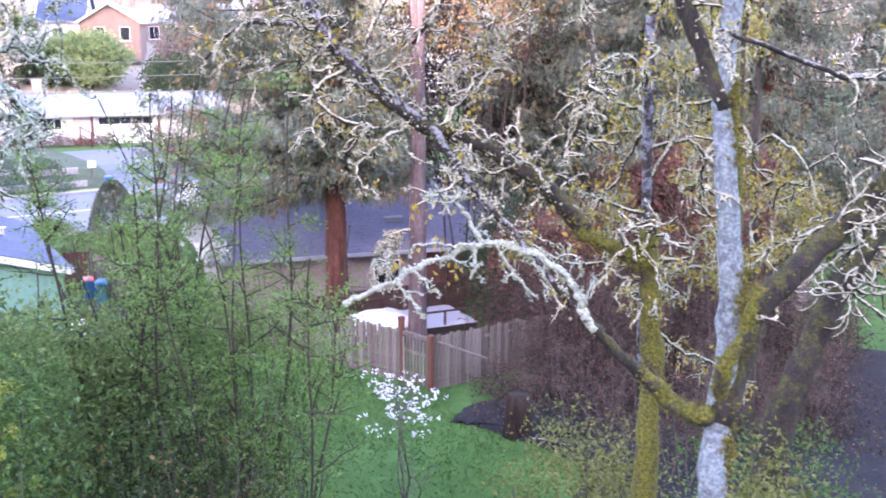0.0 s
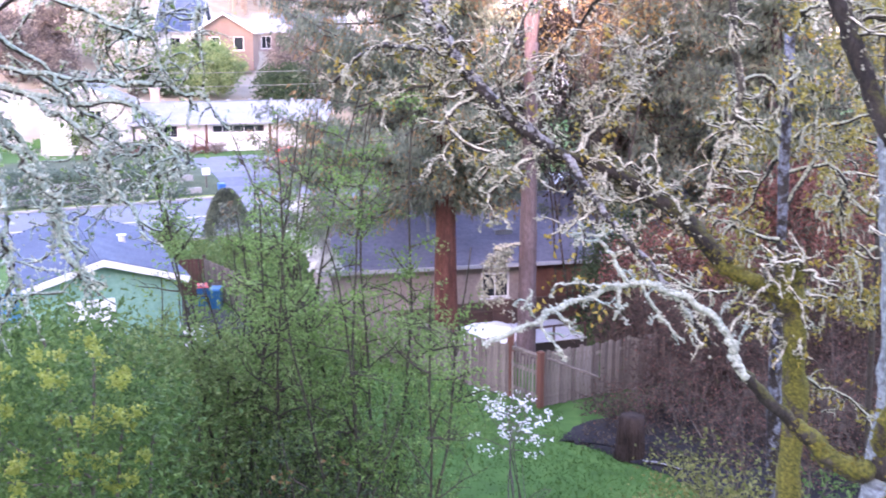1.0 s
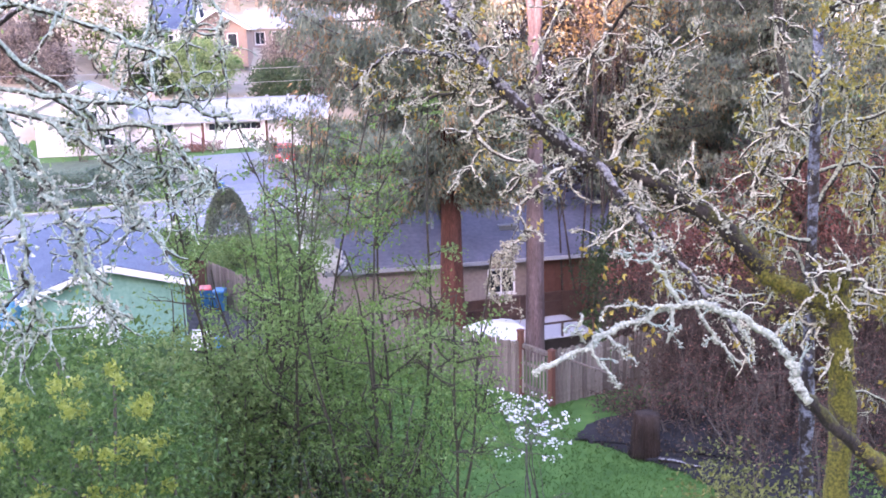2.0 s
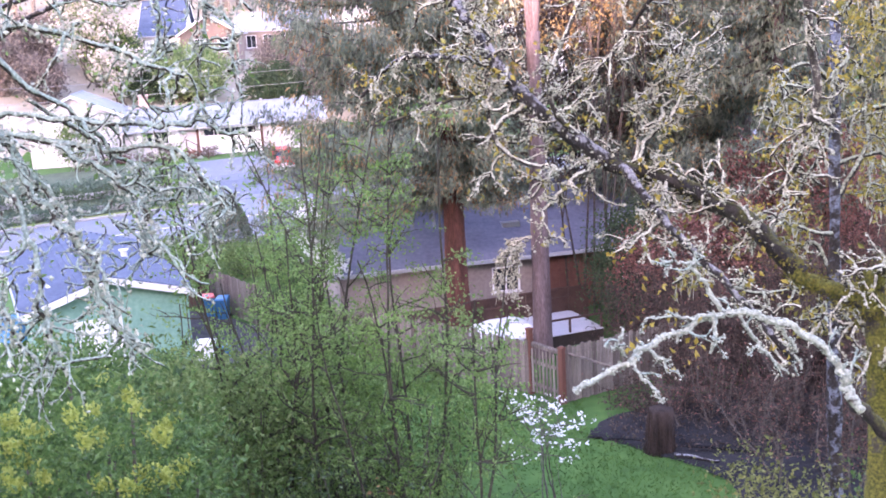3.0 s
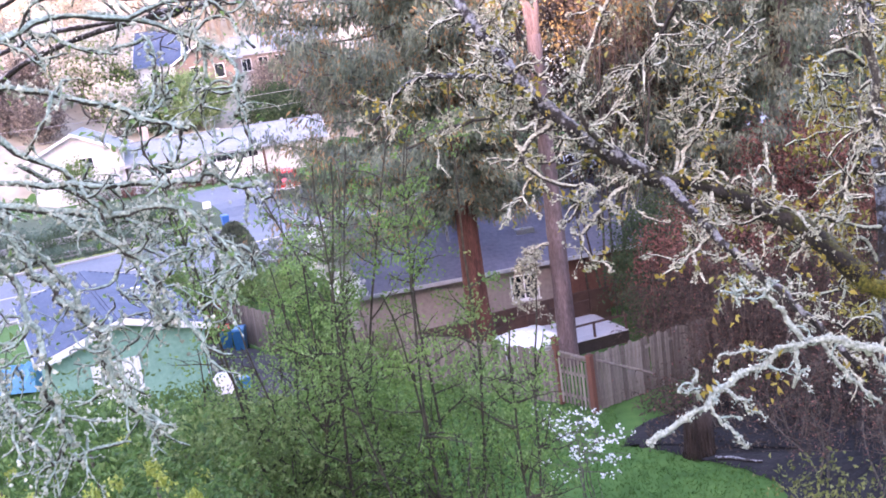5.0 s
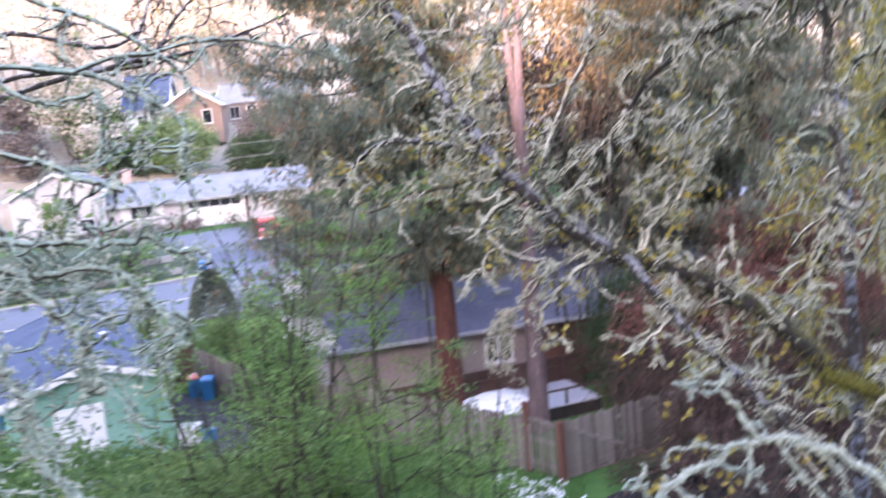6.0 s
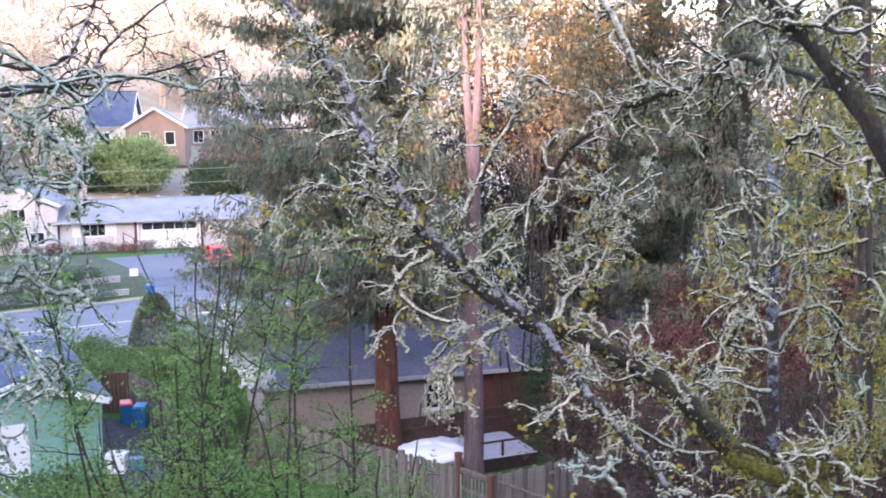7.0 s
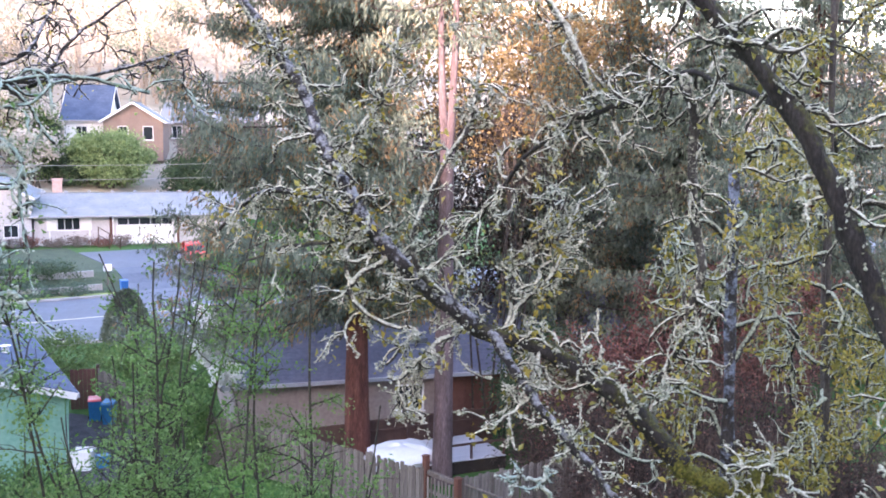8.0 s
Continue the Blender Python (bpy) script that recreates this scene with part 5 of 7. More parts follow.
def lichen_oak(seed, base, top, radius, bark, label, z0, z1, branches, reach, twigs, leaves=400, lean=(0, 0, 0), moss=False, leafmat="leaf_bud"):
    """A slimmer oak with many drooping lichen branches between two heights."""
    rng = np.random.default_rng(seed)
    t = thing("oak_tree", pose(*base), label, "tree")
    b0, b1 = np.array(base, float), np.array(top, float)
    line = limb(t, rng, [b0, b0 + (b1 - b0) * 0.3, b0 + (b1 - b0) * 0.6 + rng.normal(size=3) * 0.05, b1], radius, radius * 0.45, bark, name="trunk", sides=12, per=10, lump=0.15)
    tw, tips = Buf(), []
    for k in range(branches):
        z = z0 + (z1 - z0) * (k + rng.uniform(0, 1)) / branches
        i = int(np.argmin(np.abs(line[:, 2] - z)))
        a = rng.uniform(0, 2 * np.pi)
        d = np.array([np.cos(a), np.sin(a), rng.uniform(0.0, 0.7)]) + np.array(lean)
        ln = reach * rng.uniform(0.5, 1.2)
        br = grow(rng, line[i], d, ln, 16, 0.33, (0, 0, -0.06))
        tw.tube(br, np.linspace(0.032, 0.014, len(br)) * rng.uniform(0.8, 1.3, len(br)), 6, cap=False)
        tips.append(br[4:])
        twigs_from(rng, br, int(twigs * 1.4), ln * 0.19, 0.0145, 0.5, (0, 0, -0.13), tw, tips, 2, (0.2, 1.0))
    plant(t, "branch_work", tw, "lichen_green", "drooping branches crusted with lichen", True, "stuff")
    b = Buf()
    b.tufts(sample(rng, tips, branches * 75, 0.013), 0.013, rng)
    fringe(b, rng, tips, branches * 85, 0.015, 0.03)
    hung = sample(rng, tips, branches * 40, 0.01)
    b.slivers(hung, rng.normal(size=hung.shape) * 0.25 + (0, 0, -1), 0.12, 0.011, rng)
    plant(t, "lichen", b, "lichen_tuft", kind="stuff")
    if leaves:
        lv = Buf()
        c = sample(rng, tips, leaves // 5, 0.05)
        lv.leaves(np.repeat(c, 5, 0) + rng.normal(size=(len(c) * 5, 3)) * 0.06, 0.085, rng, 0.5)
        plant(t, "young_leaves", lv, leafmat, kind="stuff")
        dl, c = Buf(), sample(rng, tips, leaves // 12, 0.08)
        dl.leaves(np.repeat(c, 5, 0) + rng.normal(size=(len(c) * 5, 3)) * 0.06, 0.085, rng, 0.7)
        plant(t, "dry_leaf_mass", dl, "leaf_amber", kind="stuff")
    return t


def left_oak():
    rng = np.random.default_rng(23)
    t = thing("oak_tree", pose(-7.6, 6.8, 0), "oak whose drooping branches carry long pale lichen", "tree")
    trunk = limb(t, rng, [(-7.6, 6.8, 0), (-7.5, 6.8, 4.0), (-7.3, 6.9, 8.0), (-7.2, 7.0, 11.0), (-7.3, 7.0, 14.0)], 0.26, 0.1, "bark_grey", name="trunk", sides=14)
    arms = [
        ([(-7.25, 6.95, 9.9), (-6.2, 7.1, 10.7), (-5.2, 7.3, 10.75), (-4.54, 7.4, 10.43), (-4.23, 7.5, 9.97), (-4.09, 7.55, 9.64), (-3.99, 7.6, 9.27), (-3.86, 7.6, 8.9)], 0.055, 0.018, "lichen_full"),
        ([(-7.2, 7.0, 10.6), (-6.0, 7.2, 11.2), (-5.0, 7.3, 11.1), (-4.44, 7.4, 10.88), (-4.12, 7.6, 10.57), (-3.92, 7.8, 10.26), (-3.79, 8.0, 9.62), (-3.53, 8.0, 9.26)], 0.04, 0.013, "lichen_twig"),
        ([(-7.25, 7.0, 11.2), (-5.8, 6.9, 11.5), (-4.7, 6.9, 11.35), (-4.13, 7.0, 11.3), (-3.8, 7.4, 11.42), (-3.3, 7.9, 11.45), (-2.75, 8.1, 11.5), (-2.3, 8.3, 11.42)], 0.038, 0.012, "lichen_twig"),
        ([(-7.25, 7.0, 11.8), (-6.0, 7.3, 12.2), (-4.9, 7.6, 12.1), (-4.0, 7.9, 11.9), (-3.3, 8.2, 11.6), (-2.9, 8.4, 11.1)], 0.034, 0.012, "lichen_full"),
        ([(-4.8, 7.3, 10.9), (-4.3, 7.0, 10.95), (-3.8, 6.9, 11.05), (-3.3, 6.95, 10.85), (-3.0, 7.0, 10.7)], 0.035, 0.013, "lichen_full"),
        ([(-5.2, 7.3, 10.6), (-4.7, 7.2, 10.55), (-4.39, 7.2, 10.43), (-4.27, 7.2, 10.3), (-4.2, 7.2, 10.1), (-4.05, 7.2, 9.86), (-3.95, 7.2, 9.73), (-3.83, 7.2, 9.58), (-3.84, 7.2, 9.35), (-3.71, 7.2, 9.09), (-3.56, 7.2, 8.9)], 0.034, 0.022, "lichen_full"),
        ([(-4.5, 7.2, 10.4), (-4.25, 7.1, 10.0), (-4.08, 7.0, 9.6), (-4.11, 7.0, 9.28), (-4.1, 7.0, 9.08), (-4.01, 7.0, 8.86)], 0.026, 0.018, "lichen_full"),
        ([(-4.3, 7.6, 10.6), (-3.85, 8.0, 10.08), (-3.68, 8.0, 9.99), (-3.57, 8.0, 9.79), (-3.36, 8.0, 9.88), (-3.2, 8.0, 9.7)], 0.022, 0.014, "lichen_full"),
        ([(-5.4, 8.4, 11.5), (-4.89, 8.5, 11.41), (-4.5, 8.5, 11.43), (-4.07, 8.5, 11.25), (-3.68, 8.5, 11.27), (-3.69, 8.5, 10.93), (-3.58, 8.5, 10.84)], 0.03, 0.014, "lichen_full"),
        ([(-3.8, 7.9, 11.45), (-3.3, 8.0, 11.3), (-3.08, 8.0, 11.16), (-2.95, 8.0, 10.96), (-3.02, 8.0, 10.7)], 0.024, 0.016, "lichen_full"),
        ([(-5.2, 7.3, 10.6), (-4.3, 7.35, 10.5), (-3.64, 7.4, 10.43), (-3.26, 7.4, 10.4), (-2.98, 7.4, 10.34), (-2.76, 7.4, 10.27)], 0.03, 0.016, "lichen_full"),
        ([(-4.6, 7.3, 10.45), (-4.0, 7.35, 10.3), (-3.66, 7.4, 10.24), (-3.34, 7.4, 10.25), (-3.15, 7.4, 10.12), (-3.03, 7.4, 9.93), (-3.0, 7.4, 9.75)], 0.03, 0.018, "lichen_full"),
        ([(-4.0, 7.3, 10.3), (-3.7, 7.3, 10.12), (-3.5, 7.3, 9.95), (-3.42, 7.3, 9.75), (-3.46, 7.3, 9.55)], 0.028, 0.016, "lichen_full"),
        ([(-5.0, 7.3, 10.75), (-4.6, 7.0, 10.3), (-4.35, 6.9, 9.8), (-4.3, 6.9, 9.3), (-4.15, 6.9, 8.9)], 0.035, 0.013, "lichen_full"),
    ]
    tw, tips, lines = Buf(), [], []
    for pts, r0, r1, mat in arms:
        ln = limb(t, rng, pts, r0 * 0.7, r1 * 0.85, "lichen_mint", "drooping lichen limb" if mat == "lichen_full" else "", sides=9, lump=0.35, wander=0.025)
        lines.append(ln)
        twigs_from(rng, ln, 13, 0.42, 0.0095, 0.46, (0, 0, -0.12), tw, tips, 2, (0.3, 1.0))
    plant(t, "twig_work", tw, "lichen_mint", "hanging twigs crusted with pale lichen", True, "stuff")
    b = lichen_on(rng, [lines[0][12:]] + lines[4:], 1100, 0.03, 0.018)
    b.tufts(sample(rng, tips, 900, 0.015), 0.015, rng)
    fringe(b, rng, tips, 3000, 0.012, 0.024)
    plant(t, "lichen", b, "mint_tuft", "pale hanging lichen", kind="stuff")
    lv = Buf()
    lv.leaves(sample(rng, tips, 500, 0.1), 0.045, rng, 0.4)
    plant(t, "young_leaves", lv, "leaf_sapling", kind="stuff")


def dark_stub():
    rng = np.random.default_rng(24)
    t = thing("leaning_tree", pose(2.35, 8.2, 0), "leaning dark tree covered in moss", "tree")
    line = limb(t, rng, [(2.35, 8.2, 0), (2.45, 8.25, 2.5), (2.65, 8.35, 5.0), (2.85, 8.45, 6.3), (3.06, 8.6, 7.19), (3.34, 8.8, 7.75), (3.63, 9.0, 8.28), (4.11, 9.3, 8.8), (4.9, 9.7, 9.5), (5.6, 10, 10.6)], 0.17, 0.08, "bark_dark_moss", name="trunk", sides=14, lump=0.15)
    tw, tips = Buf(), []
    twigs_from(rng, line, 62, 0.77, 0.0153, 0.33, (0, 0, -0.02), tw, tips, 3, (0.62, 1.0))
    plant(t, "twig_work", tw, "lichen_twig", kind="stuff", smooth=True)
    m = lichen_on(rng, [line[14:36]], 700, 0.075, 0.012)
    plant(t, "moss", m, "moss_deep", "dark green moss", kind="stuff")


def conifer(seed, x, y, h, z0, reach, r0, bark, label, boughs=150, sprays=170, thin=1.0, fork=None, dry=0.08, lean=(0, 0), clear=None, front=None, fine=8):
    """A cedar or fir: tapered trunk, boughs that sag and lift at the tips, hanging sprays."""
    rng = np.random.default_rng(seed)
    t = thing("conifer_tree", pose(x, y, 0), label, "tree")
    tops = [np.array([x + lean[0], y + lean[1], h])]
    b = Buf()
    base = np.array([x, y, -0.1])
    if fork:
        mid = np.array([x + 0.05, y, fork])
        b.tube(curve_through([base, base + (mid - base) * 0.04, base + (mid - base) * 0.5, mid], 6), np.concatenate([[r0 * 1.35], np.linspace(r0 * 1.05, r0 * 0.6, 18)]), 16, lump=0.06, rng=rng)
        for s in (-1, 1):
            b.tube(curve_through([mid - [0, 0, 0.3], mid + [0.14 * s, 0, 1.2], mid + [0.24 * s, 0, 5], [x + 0.35 * s, y, h]], 5), np.linspace(r0 * 0.45, 0.05, 16), 12, lump=0.06, rng=rng)
    else:
        b.tube(curve_through([base, base + [0, 0, 0.5], [x, y, h * 0.4], [x + lean[0], y + lean[1], h]], 8), np.concatenate([[r0 * 1.35, r0 * 1.15], np.linspace(r0, 0.06, 23)]), 18, lump=0.07, rng=rng)
    plant(t, "trunk", b, bark, "", True)
    wood, green, brown = Buf(), Buf(), Buf()
    for k in range(boughs):
        f = (k + rng.uniform(0, 1)) / boughs
        z = z0 + (h - z0) * f ** 1.25
        g = (z - z0) / (h - z0)
        ln = reach * (1 - g) ** 0.75 * rng.uniform(0.65, 1.1) * (0.92 + 0.08 * min(1, g * 6)) + 0.4
        a = rng.uniform(0, 2 * np.pi)
        if clear is not None:
            ln *= 1 - 0.68 * max(0.0, math.cos(a - math.radians(clear)))
        if front is not None and z < z0 + 1.8 and math.cos(a - math.radians(front)) > 0.8:
            ln *= 0.2
        elif k % 3 == 0:
            ln *= 0.42
        d = np.array([np.cos(a), np.sin(a), 0.15])
        ctr = np.array([x + lean[0] * g, y + lean[1] * g, z])
        n = 9
        s = np.linspace(0, 1, n)
        br = ctr + d * (s * ln)[:, None] + np.outer(-np.sin(s * np.pi * 0.85) * ln * 0.16 - s * ln * 0.12, (0, 0, 1)) + rng.normal(size=(n, 3)) * 0.04
        wood.tube(br, np.linspace(0.05, 0.012, n), 5, cap=False)
        m = int(sprays / 9 * (ln / reach) * thin) + 3
        fs = rng.uniform(0.06, 1.0, m) * (n - 1)
        i = np.minimum(fs.astype(int), n - 2)
        p = br[i] + (br[i + 1] - br[i]) * (fs - i)[:, None]
        p = p + rng.normal(size=(m, 3)) * (0.26, 0.26, 0.12)
        ax = d * 0.35 + rng.normal(size=(m, 3)) * 0.4 + (0, 0, -0.9)
        dead = np.repeat(rng.uniform(size=m) < dry, fine)
        m *= fine
        p = np.repeat(p, fine, 0) + rng.normal(size=(m, 3)) * (0.12, 0.12, 0.14)
        ax = np.repeat(ax, fine, 0) + rng.normal(size=(m, 3)) * 0.45
        green.slivers(p[~dead], ax[~dead], 0.17 if fine > 10 else 0.21, 0.028 if fine > 10 else 0.035, rng)
        brown.slivers(p[dead], ax[dead], 0.17, 0.028, rng)
    plant(t, "bough_work", wood, "twig_dark", kind="stuff")
    plant(t, "crown", green, "conifer", "dark drooping evergreen sprays", kind="stuff")
    plant(t, "dry_sprays", brown, "conifer_dry", "orange-brown dry sprays", kind="stuff")
    return t


def clumps(rng, centre, radii, count, per, spread):
    """Leaf places gathered in uneven clumps within a rough dome."""
    c = rng.normal(size=(count, 3))
    c /= np.linalg.norm(c, axis=1)[:, None]
    c *= (rng.uniform(0.25, 1, count) ** 0.5)[:, None]
    c = np.array(centre) + c * np.array(radii)
    w = rng.integers(int(per * 0.4), int(per * 1.6) + 1, count)
    return c, np.repeat(c, w, 0) + rng.normal(size=(int(w.sum()), 3)) * spread * np.array([1, 1, 0.7])


def shrub(seed, x, y, z0, radii, material, label, name="shrub", category="shrub", count=80, per=60, leaf=0.09, spread=0.28, stems=9, stem_mat="stem", stem_r=0.025, droop=0.2, extra=None, crown_z=None):
    """A many-stemmed bush: stems fan out from the foot to the clumps of leaves."""
    rng = np.random.default_rng(seed)
    t = thing(name, pose(x, y, z0), label, category)
    cz = z0 + radii[2] if crown_z is None else crown_z
    centre = (x, y, cz)
    cl, pts = clumps(rng, centre, radii, count, per, spread)
    pts = pts[pts[:, 2] > z0 + 0.03]
    for k in range(stems):
        st = Buf()
        goal = cl[rng.integers(len(cl))]
        foot = np.array([x, y, z0]) + np.append(rng.normal(size=2) * radii[0] * 0.12, -0.05)
        mid = (foot + goal) / 2 + rng.normal(size=3) * 0.1 * radii[0]
        line = curve_through([foot, mid, goal], 6)
        st.tube(line, np.linspace(stem_r, stem_r * 0.35, len(line)), 6, cap=False)
        for _ in range(3):
            j = rng.integers(4, len(line) - 1)
            g2 = cl[rng.integers(len(cl))]
            g2 = line[j] + (g2 - line[j]) * 0.6
            st.tube(knobbly(rng, curve_through([line[j], (line[j] + g2) / 2, g2], 4), 0.04), np.linspace(stem_r * 0.5, stem_r * 0.2, 9), 5, cap=False)
        plant(t, "stem", st, stem_mat, "", True)
    lv = Buf()
    lv.leaves(pts, leaf, rng, droop)
    plant(t, "crown", lv, material, kind="stuff")
    if extra:
        e = Buf()
        high = cl[np.argsort(-cl[:, 2] + 0.8 * cl[:, 1])[:max(4, len(cl) * 2 // 3)]]
        sel = high[rng.permutation(len(high))[:extra[1]]] + (0, -0.05, 0.12)
        q = np.repeat(sel, extra[2], 0) + rng.normal(size=(len(sel) * extra[2], 3)) * extra[4]
        if extra[0].startswith("blossom"):
            e.tufts(q, extra[3], rng)
        else:
            e.leaves(q, extra[3], rng, 0.2, 0.7)
        plant(t, extra[5], e, extra[0], kind="stuff")
    return t


def sapling(seed, x, y, z0, top, stems, spread, leaf_mat, label, leaves=1400, leaf=0.07, leaf_from=0.3, r=0.036):
    """Thin upright stems with fine side twigs and small spring leaves."""
    rng = np.random.default_rng(seed)
    t = thing("sapling", pose(x, y, z0), label, "tree")
    tw, tips = Buf(), []
    for k in range(stems):
        st = Buf()
        h = (top - z0) * rng.uniform(0.86, 1.1)
        line = grow(rng, (x + rng.normal() * 0.12, y + rng.normal() * 0.12, z0 - 0.05), (rng.normal() * 0.12 * spread, rng.normal() * 0.10 * spread, 1), h, 26, 0.05, (0, 0, 0.035))
        st.tube(line, np.linspace(r, 0.009, len(line)), 7, cap=False)
        plant(t, "stem", st, "sapling_stem", "", True)
        tips.append(line[14:])
        for q in range(28):
            i = rng.integers(int(26 * leaf_from), 25)
            d = np.array([rng.normal(), rng.normal(), rng.uniform(0.2, 1.4)])
            ln = rng.uniform(0.5, 1.7) * (1.15 - i / 30)
            b = grow(rng, line[i], d, ln, 8, 0.12, (0, 0, 0.02))
            tw.tube(b, np.linspace(r * 0.4, 0.004, len(b)), 4, cap=False)
            tips.append(b[2:])
            for _ in range(3):
                j = rng.integers(2, 7)
                b2 = grow(rng, b[j], b[j] - b[j - 1] + rng.normal(size=3) * 0.1, ln * 0.5, 5, 0.15, (0, 0, -0.01))
                tw.tube(b2, np.linspace(r * 0.22, 0.003, len(b2)), 3, cap=False)
                tips.append(b2[1:])
    plant(t, "twig_work", tw, "sapling_stem", kind="stuff")
    lv = Buf()
    c = sample(rng, tips, leaves, 0.06)
    lv.leaves(np.repeat(c, 7, 0) + rng.normal(size=(len(c) * 7, 3)) * (0.08, 0.08, 0.03), leaf, rng, 0.1)
    plant(t, "crown", lv, leaf_mat, kind="stuff")
    return t


near_oak()
mossy_oak()
left_oak()
dark_stub()


def far_left_oak():
    rng = np.random.default_rng(25)
    t = thing("oak_tree", pose(-8.6, 12.4, 0), "bare oak with thin spreading twigs", "tree")
    limb(t, rng, [(-8.6, 12.4, 0), (-8.5, 12.4, 5), (-8.2, 12.4, 9.5), (-7.6, 12.3, 11.2)], 0.2, 0.1, "bark_moss_dark", name="trunk", sides=12)
    tw, tips = Buf(), []
    for pts, r0 in (([(-7.9, 12.35, 10.4), (-6.4, 12.1, 11.3), (-4.88, 12.0, 11.61), (-4.38, 12.6, 11.69), (-3.8, 13.2, 11.91), (-3.4, 13.4, 12.05)], 0.06),
                    ([(-7.6, 12.3, 11.2), (-6.0, 12.2, 11.6), (-4.7, 12.2, 11.6), (-4.41, 12.4, 11.97), (-4.25, 12.6, 12.2), (-3.84, 12.8, 12.55)], 0.05),
                    ([(-7.6, 12.3, 11.2), (-6.2, 12.0, 12.0), (-4.87, 12.0, 11.8), (-4.65, 12.6, 12.3), (-4.5, 12.8, 12.8)], 0.05)):
        ln = limb(t, rng, pts, r0 * 0.6, 0.012, "bark_limb", sides=8)
        twigs_from(rng, ln, 16, 0.6, 0.009, 0.36, (0, 0, -0.03), tw, tips, 3, (0.35, 1.0))
    plant(t, "twig_work", tw, "bark_limb", "thin spreading twigs", True, "stuff")
    lv = Buf()
    lv.leaves(sample(rng, tips, 300, 0.05), 0.04, rng, 0.3)
    plant(t, "young_leaves", lv, "leaf_bud", kind="stuff")


far_left_oak()
lichen_oak(31, (2.9, 13.3, 0), (2.7, 13.55, 10.75), 0.13, "bark_blue", "slim oak with a blue-grey lichen trunk", 6.5, 10.7, 14, 2.0, 8, 1000)
lichen_oak(32, (7.4, 12.6, 0), (6.6, 12.8, 13.0), 0.1, "bark_moss_dark", "oak with pale drooping lichen twigs", 6.5, 12.8, 18, 2.4, 9, 1000, lean=(-0.4, 0, 0))
lichen_oak(33, (4.7, 15.2, 0), (4.4, 15.6, 13.5), 0.06, "bark_moss_dark", "slim oak with lichen branches and ochre young leaves", 6.0, 13.0, 12, 2.7, 8, 2200, lean=(-0.7, 0, 0))
lichen_oak(34, (9.5, 17.0, 0), (9.3, 17.3, 14.0), 0.14, "bark_moss_dark", "mossy oak with lichen branches", 4.5, 13.5, 13, 3.0, 8, 2200, lean=(-0.4, 0, 0))
lichen_oak(35, (6.6, 20.5, 0), (6.3, 20.8, 14.5), 0.1, "bark_moss_dark", "slim oak with ochre young leaves", 5.5, 14.0, 13, 3.3, 8, 3600, lean=(-0.7, 0, 0))

conifer(41, -3.73, 34.85, 26.0, 5.4, 8.3, 0.6, "bark_cedar", "tall red-barked cedar with drooping dark boughs", boughs=250, sprays=1050, clear=-10, front=-80, fine=14, dry=0.17)
fir = conifer(42, -0.86, 33.35, 27.0, 14.0, 2.8, 0.36, "bark_fir", "tall fir with a bare pinkish-grey forked trunk", boughs=34, sprays=300, fork=10.6)


def drooping_bough(tree):
    """A dead lichen-hung bough that droops before the bungalow's window."""
    rng = np.random.default_rng(49)
    wood, tips = Buf(), []
    for goal in ((-1.9, 33.0, 2.1), (-2.35, 32.95, 1.9), (-2.5, 33.05, 2.5), (-1.6, 32.95, 1.7)):
        line = knobbly(rng, curve_through([(-0.95, 33.3, 4.1), (-1.5, 33.1, 4.05), ((goal[0] - 1.6) / 2, 33.05, 3.6), goal], 5), 0.04)
        wood.tube(line, np.linspace(0.04, 0.012, len(line)), 6, cap=False)
        twigs_from(rng, line, 16, 0.5, 0.02, 0.3, (0, 0, -0.2), wood, tips, 2, (0.3, 1.0))
    plant(tree, "dead_bough", wood, "lichen_twig", "drooping dead bough hung with pale lichen", True)
    b = Buf()
    b.tufts(sample(rng, tips, 900, 0.03), 0.035, rng)
    plant(tree, "lichen", b, "lichen_tuft", kind="stuff")


drooping_bough(fir)
conifer(43, 8.0, 39.2, 25.0, 4.5, 4.4, 0.4, "bark_fir", "dark drooping conifer beside the bungalow", boughs=170, sprays=620, dry=0.12)
conifer(44, 13.0, 41.0, 26.0, 3.5, 5.4, 0.4, "bark_cedar", "dark drooping conifer behind the fence", boughs=150, sprays=560, dry=0.12)
conifer(45, -4.5, 50.0, 28.0, 3.0, 5.2, 0.4, "bark_fir", "dark conifer behind the bungalow", boughs=150, sprays=500, dry=0.2)
conifer(47, 3.4, 43.2, 15.5, 2.5, 4.3, 0.3, "bark_fir", "dark conifer behind the bungalow roof", boughs=130, sprays=560, dry=0.12)
conifer(48, 6.6, 45.5, 19.0, 2.5, 4.3, 0.3, "bark_fir", "dark conifer among the golden trees", boughs=130, sprays=520, dry=0.14)
conifer(46, 20.0, 46.0, 27.0, 2.5, 6.0, 0.4, "bark_fir", "dark conifer at the end of the gardens", boughs=140, sprays=480, dry=0.12)

